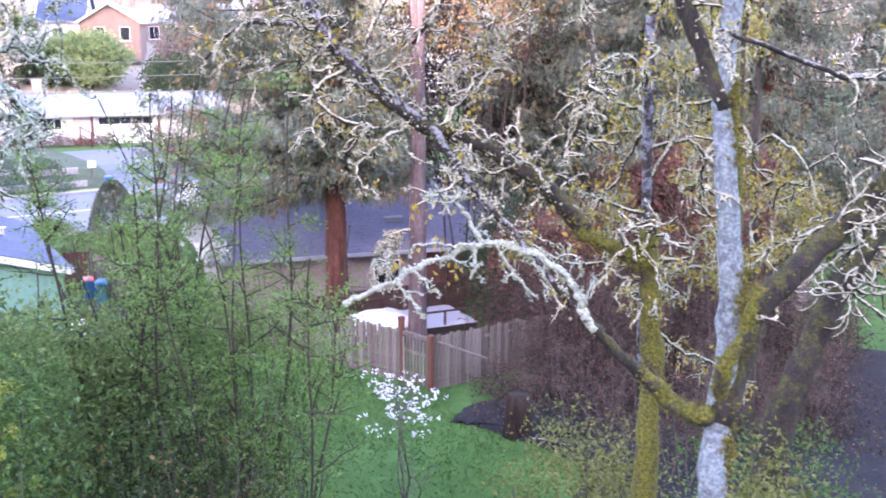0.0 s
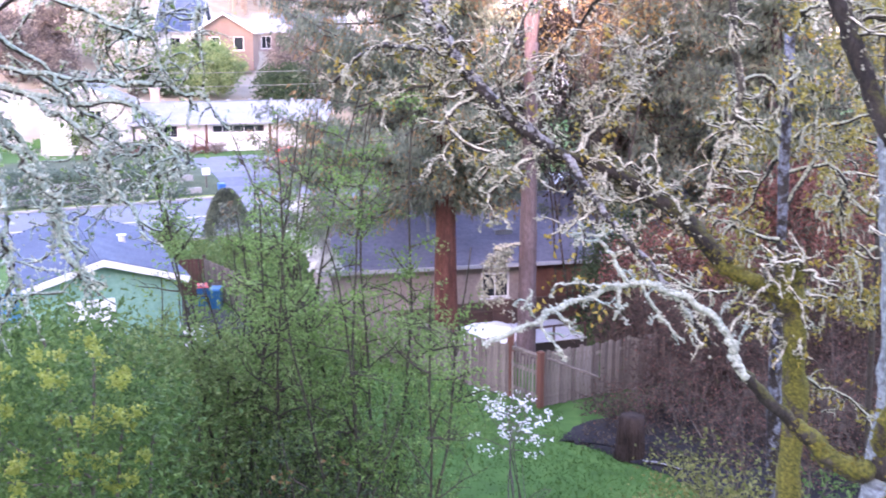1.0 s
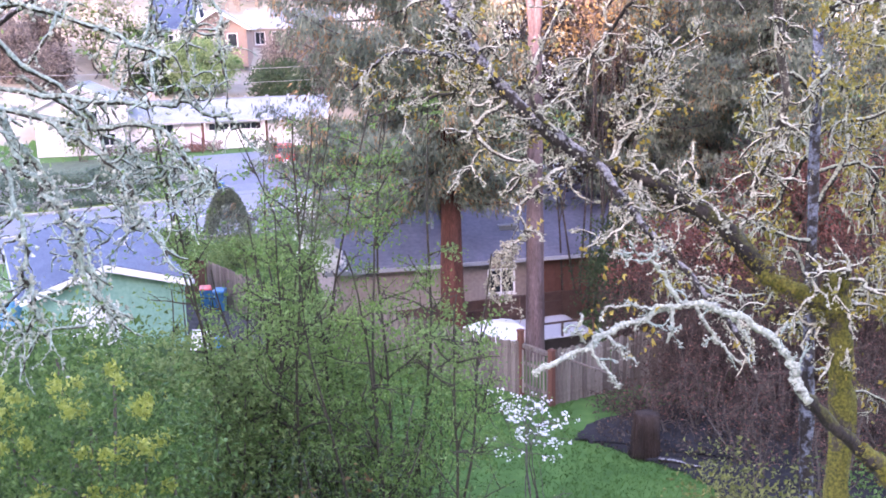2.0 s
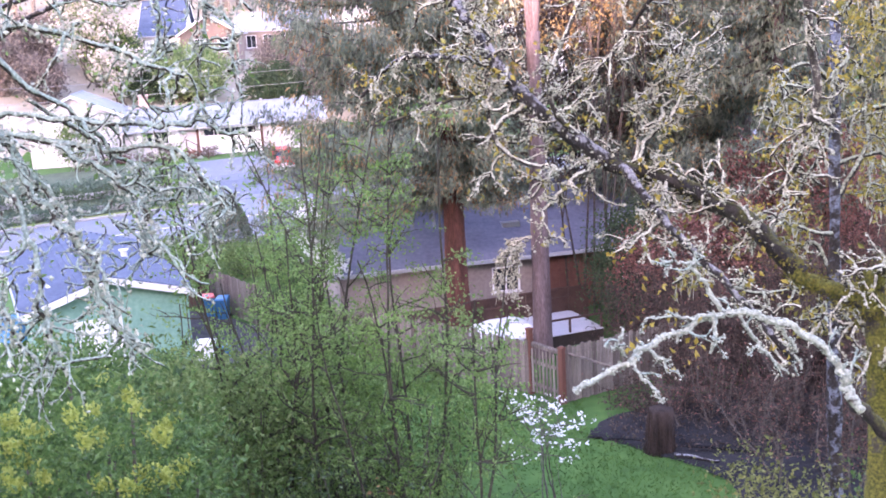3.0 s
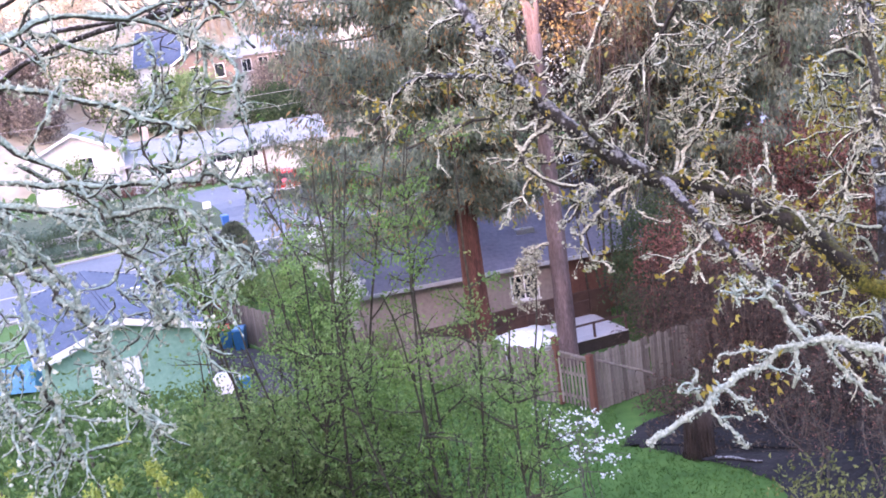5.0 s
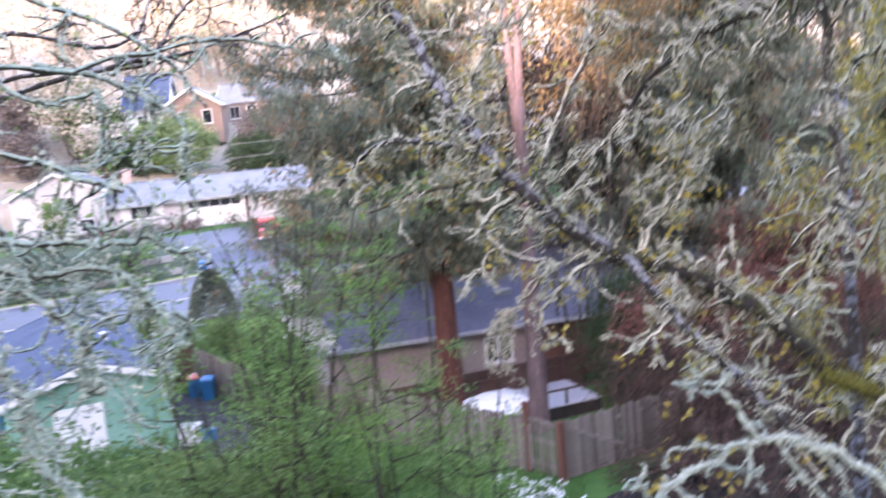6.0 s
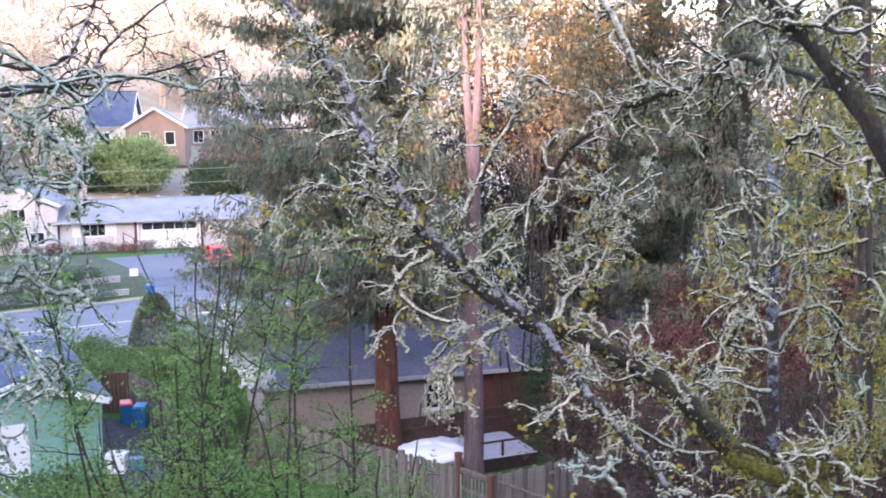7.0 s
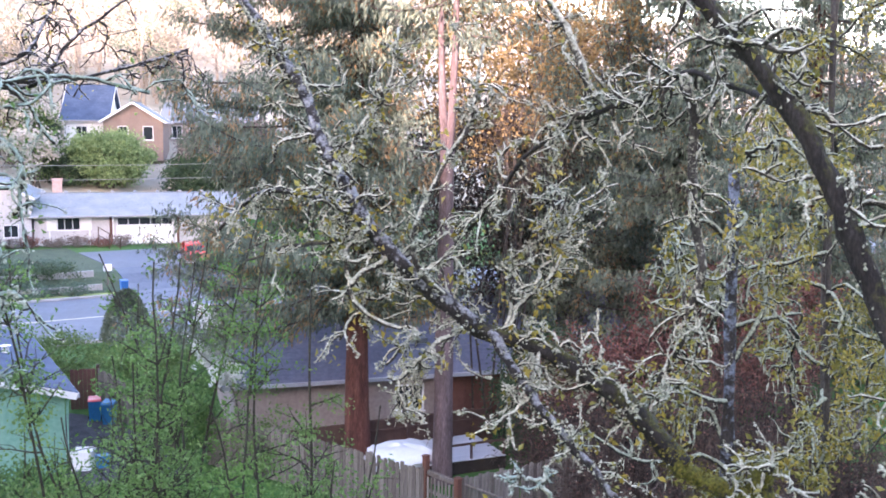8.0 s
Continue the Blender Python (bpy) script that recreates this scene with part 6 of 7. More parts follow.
# golden and red trees
shrub(51, 3.4, 46.0, 0, (5.6, 3.0, 5.4), "leaf_gold", "golden-leaved tree catching low sun", "golden_tree", "tree", 120, 60, 0.24, 0.6, 7, "twig_dark", 0.06, crown_z=16.6)
shrub(56, 0.6, 43.5, 0, (3.6, 2.0, 5.2), "brush", "brown budding tree behind the bungalow", "budding_tree", "tree", 200, 80, 0.19, 0.6, 6, "twig_dark", 0.04, crown_z=8.0)
shrub(52, 1.0, 38.5, 0, (3.4, 2.4, 3.8), "leaf_gold", "golden-leaved tree beside the conifers", "golden_tree", "tree", 90, 46, 0.17, 0.55, 8, "twig_dark", 0.05, crown_z=13.2)
shrub(53, 4.4, 33.4, 0, (2.8, 1.6, 2.0), "leaf_red", "wine-red ornamental maple behind the fence", "red_maple", "tree", 110, 80, 0.12, 0.3, 10, "vine", 0.04, crown_z=3.1)
shrub(54, 8.8, 35.6, 0, (3.4, 2.0, 2.8), "leaf_red", "wine-red ornamental maple behind the fence", "red_maple", "tree", 170, 80, 0.13, 0.4, 12, "vine", 0.05, crown_z=4.8)
shrub(55, 2.35, 36.0, 0, (1.35, 0.9, 2.3), "leaf_deep", "dark evergreen bush beside the deck", "evergreen_bush", "shrub", 150, 80, 0.11, 0.4, 8, "stem", 0.03)

for k, (sx, sy, rx, rz, mat) in enumerate([(11.5, 43.0, 3.0, 2.2, "leaf_red"), (16.8, 47.5, 3.6, 2.4, "brush"), (21.5, 53.0, 4.2, 2.6, "brush"), (6.5, 40.5, 2.4, 2.0, "brush")]):
    shrub(56 + 4 * k + 200, sx, sy, 0, (rx, rx * 0.7, rz), mat, "brown leafless shrub behind the fence" if mat == "brush" else "wine-red shrub behind the fence", "garden_shrub", "shrub", 130, 70, 0.14, 0.35, 12, "brush", 0.03)


def thicket(seed, x, y, rx, ry, h, count, label, mat="brush", leafy=14):
    """A loose heap of dry arching stems, uneven in height."""
    rng = np.random.default_rng(seed)
    t = thing("vine_thicket", pose(x, y, 0.05), label, "shrub")
    b, lv = Buf(), []
    lobes = rng.uniform(0.35, 1.15, 9)
    for _ in range(count):
        a, f = rng.uniform(0, 2 * np.pi), rng.uniform(0, 1) ** 0.5
        p = np.array([x + rx * f * np.cos(a), y + ry * f * np.sin(a), 0.05])
        hh = h * lobes[int((f * np.cos(a) + 1) * 4.49)] * rng.uniform(0.3, 1.3)
        out = np.array([np.cos(a), np.sin(a), 0]) * rng.uniform(-0.2, 1.0) + rng.normal(size=3) * 0.4
        q = p + out * 0.5 + (0, 0, hh)
        e = q + out * rng.uniform(0.2, 0.8) + (0, 0, -hh * rng.uniform(-0.3, 0.6))
        e[2] = max(e[2], 0.1)
        line = knobbly(rng, curve_through([p, (p + q) / 2 + rng.normal(size=3) * 0.15, q, e], 4), 0.03)
        b.tube(line, np.linspace(0.014, 0.004, len(line)), 3, cap=False)
        lv.append(line[4:])
    plant(t, "stem_work", b, mat, "dry grey-brown stems", kind="stuff")
    l = Buf()
    l.leaves(sample(rng, lv, count * 4, 0.16), 0.08, rng, 0.5)
    plant(t, "leaves", l, "leaf_red", kind="stuff")
    g = Buf()
    g.slivers(sample(rng, lv, count * leafy, 0.2), rng.normal(size=(count * leafy, 3)) + (0, 0, 0.3), 0.17, 0.012, rng)
    plant(t, "dry_leaves", g, mat, kind="stuff")


thicket(61, 5.4, 29.6, 2.6, 1.0, 2.9, 420, "tangled dry reddish-brown vines against the fence", "vine", 24)
thicket(65, 2.6, 28.4, 1.2, 0.8, 1.0, 110, "low dry brush before the fence")
thicket(66, 5.6, 26.6, 2.0, 0.7, 1.2, 120, "low dry brush along the lawn")
thicket(67, 8.4, 25.2, 2.2, 0.8, 1.5, 160, "low dry brush along the lawn")
thicket(68, 3.6, 32.4, 1.9, 1.0, 2.6, 380, "dry brush behind the fence", "vine", 30)
thicket(62, 8.2, 30.4, 2.6, 1.3, 3.4, 520, "tangled dry vines over the fence", "vine", 26)
thicket(63, 11.0, 31.2, 2.2, 1.4, 2.6, 320, "tangled dry vines over dark earth", "vine", 20)
thicket(64, 9.4, 27.4, 2.0, 1.4, 1.8, 200, "heap of dry grey-brown brush on the bed")


def bare_shrub(seed, x, y, h, stems, label):
    """Upright leafless stems that fork into fine twigs."""
    rng = np.random.default_rng(seed)
    t = thing("bare_shrub", pose(x, y, 0.08), label, "shrub")
    tw, tips = Buf(), []
    for _ in range(stems):
        st = Buf()
        line = grow(rng, (x + rng.normal() * 0.15, y + rng.normal() * 0.15, 0.02), (rng.normal() * 0.22, rng.normal() * 0.2, 1), h * rng.uniform(0.7, 1.1), 14, 0.09, (0, 0, 0.02))
        st.tube(line, np.linspace(0.028, 0.007, len(line)), 6, cap=False)
        plant(t, "stem", st, "stem", "", True)
        for _ in range(14):
            i = rng.integers(3, 14)
            b = grow(rng, line[i], (rng.normal(), rng.normal(), rng.uniform(-0.1, 1.3)), h * rng.uniform(0.14, 0.4), 7, 0.16, (0, 0, 0.01))
            tw.tube(b, np.linspace(0.011, 0.004, len(b)), 4, cap=False)
            tips.append(b[2:])
            for _ in range(3):
                b2 = grow(rng, b[rng.integers(2, 7)], rng.normal(size=3) + (0, 0, 0.5), h * rng.uniform(0.08, 0.2), 5, 0.18)
                tw.tube(b2, np.linspace(0.006, 0.003, len(b2)), 3, cap=False)
                tips.append(b2)
    plant(t, "twig_work", tw, "brush", "fine dry twigs", kind="stuff")
    lv = Buf()
    lv.leaves(sample(rng, tips, stems * 60, 0.05), 0.06, rng, 0.4)
    plant(t, "dry_leaves", lv, "leaf_red", kind="stuff")


for k, (sx, sy, sh, n) in enumerate([(3.5, 27.4, 2.2, 4), (4.6, 25.9, 2.6, 5), (5.9, 27.8, 3.2, 5), (6.6, 25.2, 2.7, 5), (7.6, 27.0, 3.3, 5), (4.4, 23.6, 2.3, 4), (5.6, 22.4, 2.7, 5), (7.6, 23.4, 3.0, 5), (9.4, 25.0, 3.2, 5), (2.6, 27.0, 1.5, 3)]):
    bare_shrub(171 + k, sx, sy, sh, n, "leafless grey-brown shrub on the dark bed")

# saplings and shrubs below the camera
for k, (sx, sy, top, n, lf) in enumerate([(-5.0, 14.2, 8.4, 4, 2600), (-4.2, 13.8, 9.8, 4, 3000), (-3.1, 14.0, 9.9, 4, 3000), (-2.6, 13.0, 9.4, 3, 2200), (-2.1, 12.4, 8.6, 2, 1200), (-6.0, 15.2, 7.2, 5, 2600), (-3.7, 15.4, 9.6, 4, 2800), (-7.2, 16.2, 6.6, 4, 2600)]):
    sapling(71 + k, sx, sy, 0, top, n, 1.0, "leaf_fresh" if k % 3 == 0 else "leaf_sapling", "thin many-stemmed sapling in fresh spring leaf", int(lf * 0.29), 0.06)

for k, (sx, sy, rx, rz, mat, cnt) in enumerate([(-6.5, 18.5, 2.2, 2.4, "leaf_green", 150), (-9.5, 19.5, 2.6, 2.5, "leaf_green", 170), (-12.8, 21.0, 2.8, 2.3, "leaf_green", 160), (-4.4, 17.0, 1.5, 1.9, "leaf_deep", 100), (-8.0, 24.0, 2.4, 1.6, "leaf_spring", 120), (-11.5, 26.5, 2.6, 1.3, "leaf_green", 120), (-15.5, 25.5, 2.8, 1.6, "leaf_green", 120)]):
    shrub(81 + k, sx, sy, 0, (rx, rx * 0.8, rz), mat, "dense green garden shrub in spring leaf", "shrub", "shrub", cnt, 75, 0.12, 0.33, 10, "stem", 0.03)
shrub(97, -5.4, 13.0, 0, (1.5, 1.0, 1.5), "leaf_spring", "young tree in fresh green leaf", "young_tree", "tree", 110, 55, 0.085, 0.26, 9, "stem", 0.03, crown_z=5.6)
shrub(98, -3.3, 13.4, 0, (1.9, 1.0, 1.7), "leaf_green", "young tree in mid-green leaf", "young_tree", "tree", 80, 40, 0.07, 0.34, 16, "stem", 0.03, crown_z=4.7)
shrub(90, -4.2, 14.6, 0, (2.6, 1.0, 1.5), "leaf_sapling", "young tree in fresh green leaf", "young_tree", "tree", 90, 46, 0.075, 0.34, 14, "sapling_stem", 0.022, crown_z=5.2)
shrub(191, -3.5, 14.9, 0, (1.0, 0.7, 0.9), "leaf_fresh", "young tree in loose fresh green leaf", "young_tree", "tree", 60, 36, 0.075, 0.3, 7, "sapling_stem", 0.02, crown_z=6.0)
shrub(192, -2.3, 15.2, 0, (0.9, 0.7, 0.7), "leaf_sapling", "young tree in loose fresh green leaf", "young_tree", "tree", 44, 32, 0.07, 0.3, 6, "sapling_stem", 0.02, crown_z=5.9)
shrub(99, -7.6, 14.0, 0, (1.6, 1.2, 1.6), "leaf_green", "young tree in fresh green leaf", "young_tree", "tree", 110, 55, 0.09, 0.28, 9, "stem", 0.03, crown_z=5.6)
shrub(91, -3.6, 12.4, 0, (1.7, 1.0, 2.3), "leaf_deep", "dark evergreen shrub with some rusty leaves", "evergreen_shrub", "shrub", 48, 60, 0.075, 0.3, 16, "stem", 0.03, crown_z=3.4, extra=("leaf_gold", 16, 8, 0.08, 0.1, "rusty_leaves"))
shrub(92, -5.1, 8.9, 0, (1.4, 1.0, 1.0), "leaf_green", "maple crown with yellow-green flower clusters", "maple_tree", "tree", 110, 70, 0.06, 0.26, 8, "stem", 0.04, crown_z=6.95, extra=("leaf_yellow", 70, 80, 0.045, 0.036, "flower_mass"))
shrub(93, -6.2, 11.2, 0, (1.8, 1.4, 2.0), "leaf_green", "green leafy maple crown", "maple_tree", "tree", 130, 60, 0.11, 0.3, 8, "stem", 0.05, crown_z=5.6, extra=("leaf_yellow", 24, 60, 0.05, 0.042, "flower_mass"))
shrub(94, 1.75, 12.0, 0, (1.0, 0.8, 1.3), "leaf_olive", "loose olive-green young tree below the oaks", "young_tree", "tree", 90, 60, 0.068, 0.22, 10, "stem", 0.025, crown_z=4.6)
shrub(95, 2.7, 7.9, 0, (0.55, 0.5, 1.3), "leaf_olive", "leafy young tree between the oaks", "young_tree", "tree", 70, 44, 0.058, 0.16, 7, "stem", 0.02, crown_z=5.95)
shrub(96, 6.0, 17.5, 0, (1.8, 1.4, 1.8), "leaf_green", "leafy understorey shrub between the oaks", "shrub", "shrub", 70, 40, 0.1, 0.3, 9, "stem", 0.025)


def blossom_tree(seed, x, y, h, wide, label):
    rng = np.random.default_rng(seed)
    t = thing("blossom_tree", pose(x, y, 0), label, "tree")
    tips = []
    for k in range(6):
        st = Buf()
        line = grow(rng, (x, y, -0.05), (rng.normal() * 0.3 * wide, rng.normal() * 0.3, 1), h * rng.uniform(0.75, 1.0), 12, 0.1, (0.01, 0, 0.0))
        st.tube(line, np.linspace(0.022, 0.006, len(line)), 6, cap=False)
        tips.append(line[10:])
        for _ in range(7):
            i = rng.integers(9, 12)
            b = grow(rng, line[i], (rng.normal(), rng.normal(), 0.45), h * rng.uniform(0.12, 0.28), 6, 0.15, (0, 0, -0.01))
            st.tube(b, np.linspace(0.01, 0.004, len(b)), 4, cap=False)
            tips.append(b[2:])
        plant(t, "stem", st, "stem", "", True)
    e = Buf()
    c = sample(rng, tips, 170, 0.08)
    c = c[c[:, 2] > h * 0.58]
    e.tufts(np.repeat(c, 4, 0) + rng.normal(size=(len(c) * 4, 3)) * 0.03, 0.026, rng)
    plant(t, "blossom", e, "blossom", "white blossom", kind="stuff")
    l = Buf()
    l.leaves(sample(rng, tips, 160, 0.1), 0.07, rng)
    plant(t, "leaves", l, "leaf_spring", kind="stuff")


blossom_tree(101, -0.85, 21.3, 3.9, 0.55, "small tree with scattered white blossom on the lawn")
def leaning_blossom():
    """A slender leaning tree wrapped in white blossom."""
    rng = np.random.default_rng(102)
    t = thing("blossom_tree", pose(-7.6, 35.0, 0), "slender leaning tree covered in white blossom", "tree")
    line = limb(t, rng, [(-7.6, 35.0, 0), (-7.7, 35.05, 1.4), (-7.95, 35.1, 2.6), (-8.45, 35.15, 3.8), (-8.95, 35.2, 5.0)], 0.05, 0.015, "stem", name="trunk", sides=7)
    tips = [line[12:]]
    for k in range(16):
        st = Buf()
        b = grow(rng, line[rng.integers(11, len(line) - 1)], (rng.normal(), rng.normal(), 0.6), rng.uniform(0.25, 0.45), 6, 0.15)
        st.tube(b, np.linspace(0.014, 0.005, len(b)), 5, cap=False)
        plant(t, "branch", st, "stem", "", True)
        tips.append(b[2:])
    e, l = Buf(), Buf()
    c = sample(rng, tips, 2400, 0.17)
    e.tufts(np.repeat(c, 5, 0) + rng.normal(size=(len(c) * 5, 3)) * 0.045, 0.055, rng)
    plant(t, "blossom", e, "blossom", "white blossom", kind="stuff")
    l.leaves(sample(rng, tips, 90, 0.16), 0.08, rng)
    plant(t, "leaf_mass", l, "leaf_spring", kind="stuff")


leaning_blossom()
shrub(106, -9.6, 34.6, 0, (1.3, 1.0, 1.6), "leaf_green", "green leafy shrub at the corner of the bungalow", "shrub", "shrub", 90, 60, 0.12, 0.28)
shrub(107, -6.6, 33.9, 0, (1.2, 0.8, 0.9), "leaf_spring", "low yellow-green shrub by the bungalow wall", "shrub", "shrub", 60, 50, 0.1, 0.25)
shrub(103, -10.9, 44.5, 0, (1.2, 1.0, 1.2), "leaf_green", "green garden shrub by the bungalow", "shrub", "shrub", 60, 50, 0.12, 0.3)
shrub(104, -14.5, 46.5, 0, (2.4, 1.4, 0.8), "leaf_spring", "low clipped green hedge", "hedge", "hedge", 90, 60, 0.13, 0.3)
shrub(105, -18.5, 47.0, 0, (2.2, 1.4, 0.9), "leaf_spring", "low yellow-green shrub by the street", "shrub", "shrub", 80, 60, 0.13, 0.3)


def cone_shrub(x, y, h, r):
    rng = np.random.default_rng(111)
    t = thing("conical_evergreen", pose(x, y, 0), "clipped conical dark evergreen beside the street", "shrub")
    b = Buf()
    b.tube([(x, y, -0.05), (x, y, h * 0.8)], [0.06, 0.02], 6)
    plant(t, "trunk", b, "stem")
    n = 9000
    f = rng.uniform(0, 1, n) ** 0.8
    a = rng.uniform(0, 2 * np.pi, n)
    rad = r * (1 - f) ** 0.45 * np.minimum(1, 0.65 + f * 3) * rng.uniform(0.75, 1.03, n)
    l = Buf()
    p = np.column_stack([x + rad * np.cos(a), y + rad * np.sin(a), 0.05 + f * h])
    l.slivers(p, np.column_stack([np.cos(a) * 0.5, np.sin(a) * 0.5, np.full(n, 0.9)]) + rng.normal(size=(n, 3)) * 0.25, 0.16, 0.035, rng)
    plant(t, "crown", l, "conifer", kind="stuff")


cone_shrub(-17.4, 53.0, 2.8, 1.4)

# across the street and up the hill
for k in range(33):
    p = STREET + ALONG * (-29 + 2.9 * (k // 3)) + ACROSS * (8.6 + 2.3 * (k % 3) + 0.3 * (k % 2))
    shrub(121 + k, p.x, p.y, float(height(p.x, p.y)) - 0.05, (1.8, 1.2, 0.42 + 0.1 * (k % 2)), "leaf_deep" if k % 3 == 1 else "leaf_bank", "low blue-green shrub on the bank", "hedge_shrub", "hedge", 40, 26, 0.16, 0.26, 4)
for seed, x, y, radii, mat, lab, nm, cnt, per, leaf, spread, lift, extra in (
        (131, -35.6, 103.0, (4.1, 3.3, 2.5), "leaf_round", "rounded bright green tree behind the white house", "round_tree", 220, 70, 0.34, 0.55, 3.0, None),
        (132, -45.5, 104.0, (4.2, 3.0, 3.6), "leaf_spring", "tree in white blossom behind the white house", "blossom_tree", 120, 20, 0.32, 0.7, 6.0, ("blossom_cream", 170, 26, 0.15, 0.4, "blossom")),
        (136, -41.5, 99.5, (2.4, 2.0, 2.6), "leaf_spring", "small tree in cream blossom behind the white house", "blossom_tree", 70, 18, 0.28, 0.6, 3.4, ("blossom_cream", 90, 22, 0.14, 0.36, "blossom")),
        (134, -27.0, 104.0, (3.2, 2.4, 2.4), "leaf_deep", "dark evergreen behind the white house", "evergreen_tree", 130, 60, 0.3, 0.5, 2.6, None),
        (135, -45.0, 108.0, (2.6, 2.0, 2.6), "leaf_deep", "dark evergreen on the hill", "evergreen_tree", 110, 60, 0.3, 0.5, 2.6, None),
        (137, -39.5, 101.5, (2.2, 1.6, 1.6), "leaf_deep", "dark evergreen shrub behind the white house", "evergreen_shrub", 80, 50, 0.26, 0.45, 1.6, None)):
    g = float(height(x, y))
    shrub(seed, x, y, g, radii, mat, lab, nm, "shrub" if nm.endswith("shrub") else "tree", cnt, per, leaf, spread, 10, "stem", 0.1, crown_z=g + lift, extra=extra)
for k in range(6):
    x, y = -37.5 + 1.7 * k, 84.4 + 0.55 * k
    shrub(181 + k, x, y, float(height(x, y)), (1.1, 0.5, 0.35 + 0.1 * (k % 2)), "leaf_red" if k % 3 == 1 else "brush_far", "low brown shrub at the foot of the white house", "low_shrub", "shrub", 30, 30, 0.14, 0.2, 5, "brush_far", 0.02)
shrub(133, -38.0, 80.5, 1.0, (1.3, 1.0, 1.7), "leaf_spring", "young yellow-green tree before the white house", "young_tree", "tree", 60, 30, 0.2, 0.35, 7, "stem", 0.04, crown_z=3.6)
for k, (x, y, w, h) in enumerate([(-27.5, 109.0, 2.4, 4.5), (-23.5, 106.0, 2.8, 5.0), (-20.0, 110.0, 3.0, 5.5), (-16.5, 104.0, 3.0, 5.0), (-24.0, 114.0, 2.8, 5.0), (-12.0, 108.0, 3.2, 5.5), (-49.0, 112.0, 2.6, 4.5), (-52.5, 106.0, 3.0, 5.0), (-53.0, 98.5, 2.6, 4.2), (-48.5, 97.5, 2.2, 3.6), (-56.0, 101.5, 2.8, 4.6)]):
    g = float(height(x, y))
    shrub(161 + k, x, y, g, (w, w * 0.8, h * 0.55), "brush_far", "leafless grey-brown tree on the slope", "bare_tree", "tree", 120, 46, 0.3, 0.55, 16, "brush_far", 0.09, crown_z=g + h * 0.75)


def hill_woods():
    """Far bare and budding woods on the hillside, past counting."""
    rng = np.random.default_rng(141)
    wood, tan_leaf, green_leaf = Buf(), [], []
    for k in range(190):
        s, u = (rng.uniform(124, 300), rng.uniform(-150, 230)) if k < 95 else (rng.uniform(128, 200), rng.uniform(0, 90))
        x, y = u * ALONG.x + s * ACROSS.x, u * ALONG.y + s * ACROSS.y
        z = float(height(x, y))
        h = rng.uniform(8, 15)
        wood.tube([(x, y, z - 0.5), (x + rng.normal() * 0.4, y, z + h * 0.5), (x + rng.normal() * 0.6, y, z + h)], [0.3, 0.2, 0.05], 5, cap=False)
        for _ in range(7):
            b = grow(rng, (x, y, z + h * rng.uniform(0.3, 0.8)), (rng.normal(), rng.normal(), 0.9), h * 0.35, 4, 0.15)
            wood.tube(b, np.linspace(0.11, 0.03, 5), 3, cap=False)
        cl, pts = clumps(rng, (x, y, z + h * 0.68), (h * 0.3, h * 0.3, h * 0.36), 26, 24, 0.8)
        (green_leaf if rng.uniform() < 0.2 else tan_leaf).append(pts)
    t = thing("hill_woods", pose(0, 0, 0), "budding woods on the hillside in low warm sun", "woods", kind="stuff")
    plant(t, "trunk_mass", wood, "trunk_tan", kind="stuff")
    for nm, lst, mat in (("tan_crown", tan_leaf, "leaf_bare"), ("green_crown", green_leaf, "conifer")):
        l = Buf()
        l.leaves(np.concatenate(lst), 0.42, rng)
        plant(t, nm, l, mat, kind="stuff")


def garden_woods():
    """The close woods behind the gardens, past counting."""
    rng = np.random.default_rng(142)
    t = thing("garden_woods", pose(0, 0, 0), "brown budding woods behind the gardens", "woods", kind="stuff")
    wood, brown, green, gold = Buf(), [], [], []
    for k in range(85):
        x, y = rng.uniform(4, 60), rng.uniform(50, 80)
        h = rng.uniform(12, 22)
        wood.tube([(x, y, -0.3), (x + rng.normal() * 0.3, y, h * 0.5), (x + rng.normal() * 0.5, y, h)], [0.25, 0.16, 0.05], 6, cap=False)
        for _ in range(12):
            b = grow(rng, (x, y, h * rng.uniform(0.2, 0.85)), (rng.normal(), rng.normal(), 0.7), h * 0.3, 5, 0.18)
            wood.tube(b, np.linspace(0.09, 0.02, 6), 4, cap=False)
        cl, pts = clumps(rng, (x, y, h * 0.55), (h * 0.28, h * 0.28, h * 0.48), 56, 16, 0.5)
        (gold if k % 7 == 0 else green if k % 7 in (1, 3, 5) else brown).append(pts[pts[:, 2] > 0])
    plant(t, "trunk_mass", wood, "stem", kind="stuff")
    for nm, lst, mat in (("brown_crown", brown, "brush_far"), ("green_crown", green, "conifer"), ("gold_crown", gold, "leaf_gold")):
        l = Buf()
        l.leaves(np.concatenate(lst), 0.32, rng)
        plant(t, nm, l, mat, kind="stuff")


garden_woods()
# Crown tones kept close to the hillside's, painting in the flattening of haze.
M["leaf_bare"] = ramp_mat("hazed_budding_crowns", [(0.29, 0.25, 0.19), (0.36, 0.315, 0.245), (0.43, 0.38, 0.305)], scale=0.05, rough=0.9, island=0.12, transmit=0.2)
hill_woods()


def fallen_branch():
    b = Buf()
    rng = np.random.default_rng(7)
    b.tube(knobbly(rng, curve_through([(2.3, 25.05, 0.1), (2.8, 24.8, 0.14), (3.3, 24.55, 0.12)], 5), 0.015), np.linspace(0.05, 0.03, 11), 7)
    tagged(put("fallen_branch", b, "bark_limb", smooth=True), "pale fallen branch on the lawn's edge", "branch")


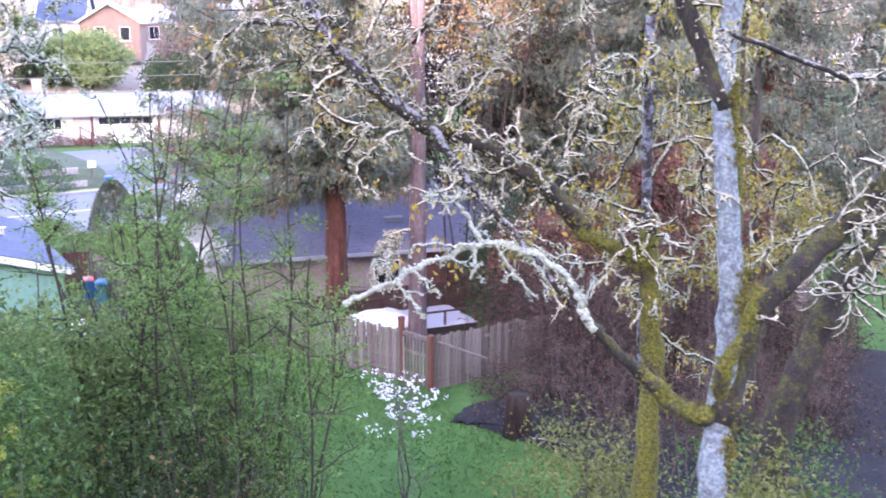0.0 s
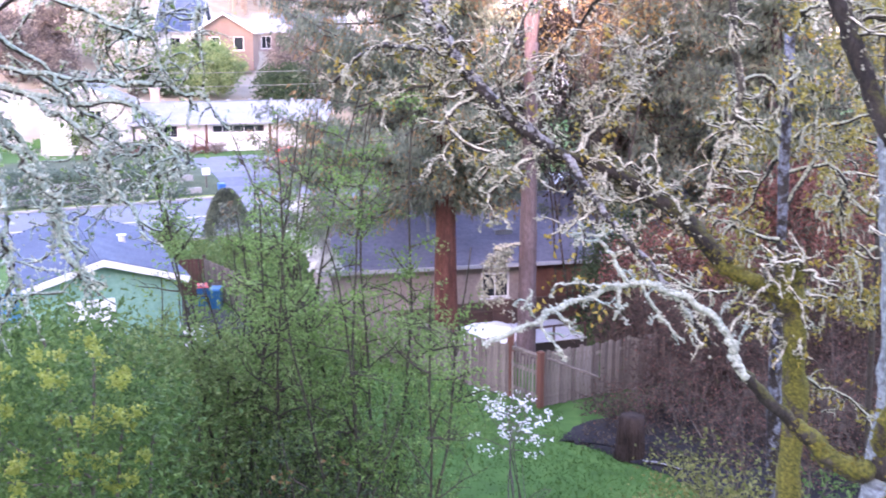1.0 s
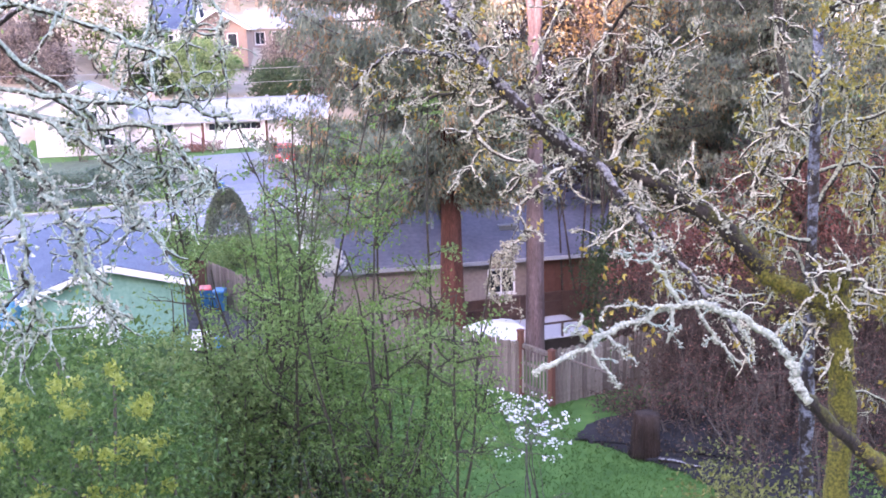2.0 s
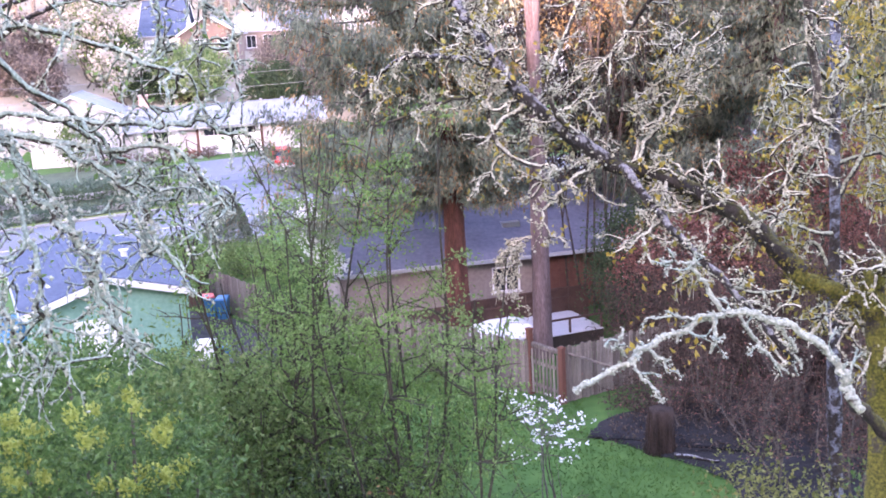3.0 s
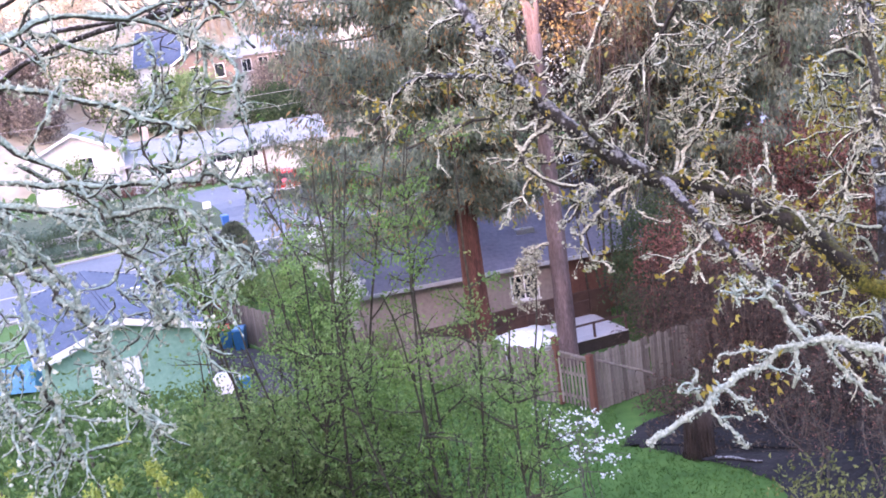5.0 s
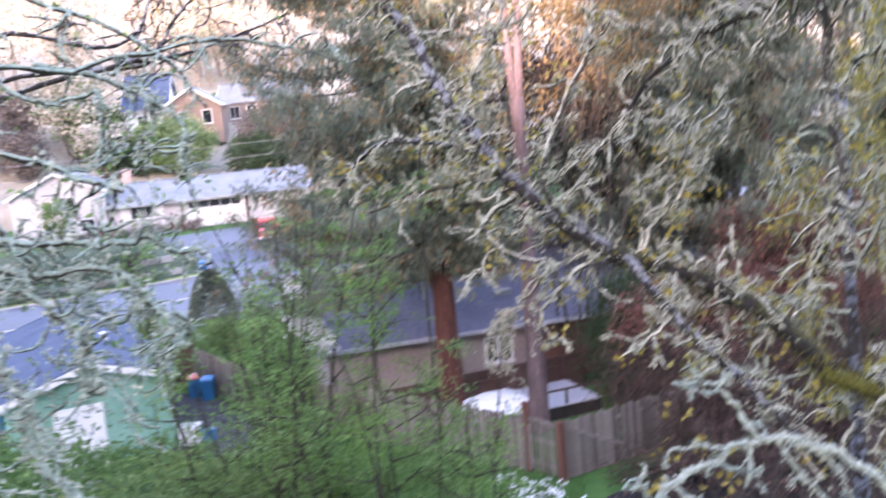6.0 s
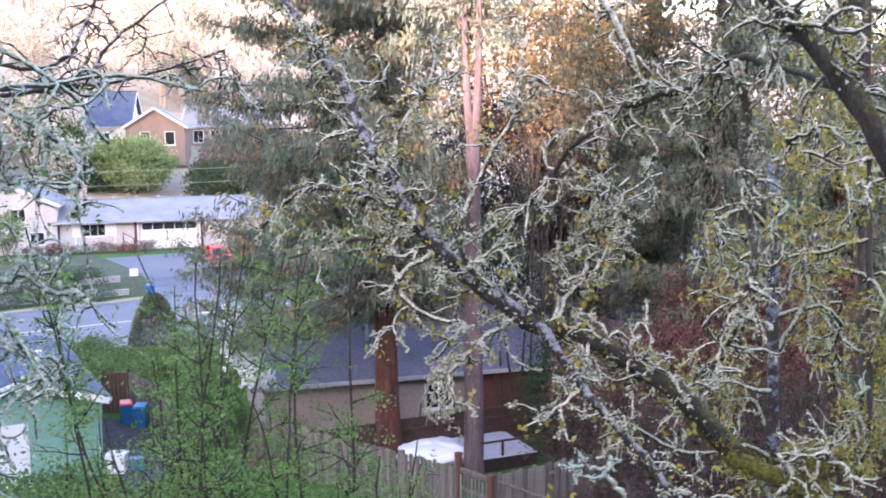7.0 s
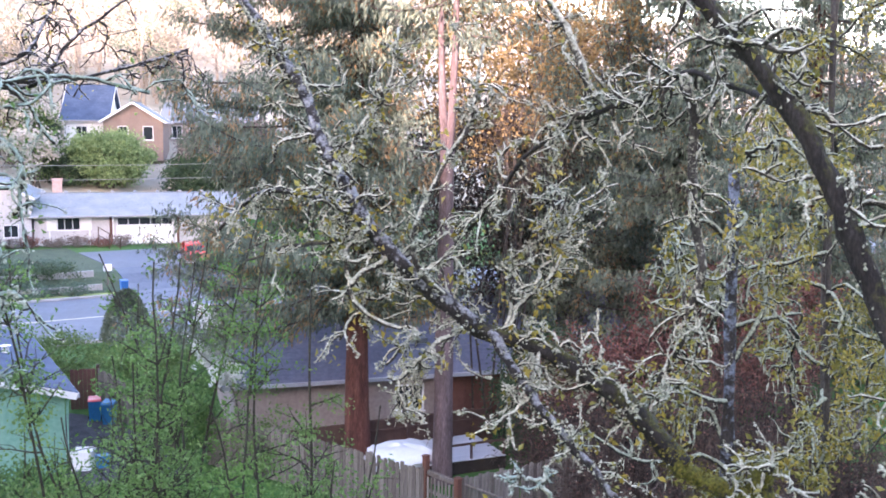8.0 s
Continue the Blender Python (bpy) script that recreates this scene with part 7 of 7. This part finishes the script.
def stump(x, y, r, h, label):
    rng = np.random.default_rng(8)
    b = Buf()
    b.tube([(x, y, -0.05), (x, y, 0.1), (x + 0.02, y, h * 0.6), (x + 0.03, y, h)], [r * 1.3, r * 1.05, r, r * 0.95], 14, lump=0.08, rng=rng)
    for a in np.linspace(0, 2 * np.pi, 26, endpoint=False):
        d = np.array([np.cos(a), np.sin(a), 0]) * r * rng.uniform(0.9, 1.0)
        top = h * rng.uniform(0.85, 1.12)
        c = np.array([x, y, 0])
        b.tube([c + d * 1.25 + (0, 0, -0.03), c + d * 1.04 + (0, 0, 0.2), c + d * rng.uniform(0.95, 1.04) + (0, 0, h * 0.6), c + d * 0.9 + (0, 0, top)], np.array([1.0, 0.9, 0.8, 0.3]) * r * rng.uniform(0.1, 0.18), 6)
    tagged(put("tree_stump", b, "stump", smooth=True), label, "stump")


fallen_branch()
stump(2.0, 25.6, 0.34, 1.1, "dark weathered tree stump in the earth bed")


def leaf_litter():
    """Dead leaves strewn over the dark bed."""
    rng = np.random.default_rng(151)
    b = Buf()
    n = 5000
    x = rng.uniform(0.8, 16, n)
    y = 25.4 - 0.18 * x + rng.uniform(0.3, 6.5, n)
    b.leaves(np.column_stack([x, y, 0.13 + rng.uniform(0, 0.05, n)]), 0.1, rng)
    tagged(put("leaf_litter", b, "brush"), "brown dead leaves over the bare bed", "leaf litter", kind="stuff")


def grass():
    """Blades over the lawn's visible stretch."""
    rng = np.random.default_rng(152)
    n = 42000
    p = np.column_stack([rng.uniform(-9, 6, n), rng.uniform(18, 32, n), np.full(n, -0.03)])
    p = p[(p[:, 1] < 27.2 - 0.16 * p[:, 0] + 2.6 * (p[:, 0] < 0.2) - 0.65 * np.maximum(0, p[:, 0] - 0.5)) & ((p[:, 0] < 2.7) | (p[:, 1] > 23))]
    b = Buf()
    b.slivers(p, rng.normal(size=(len(p), 3)) * 0.45 + (0, 0, 1), 0.13, 0.012, rng)
    tagged(put("lawn_grass", b, "grass_blades"), "green lawn grass of uneven height", "grass", kind="stuff")


leaf_litter()
grass()
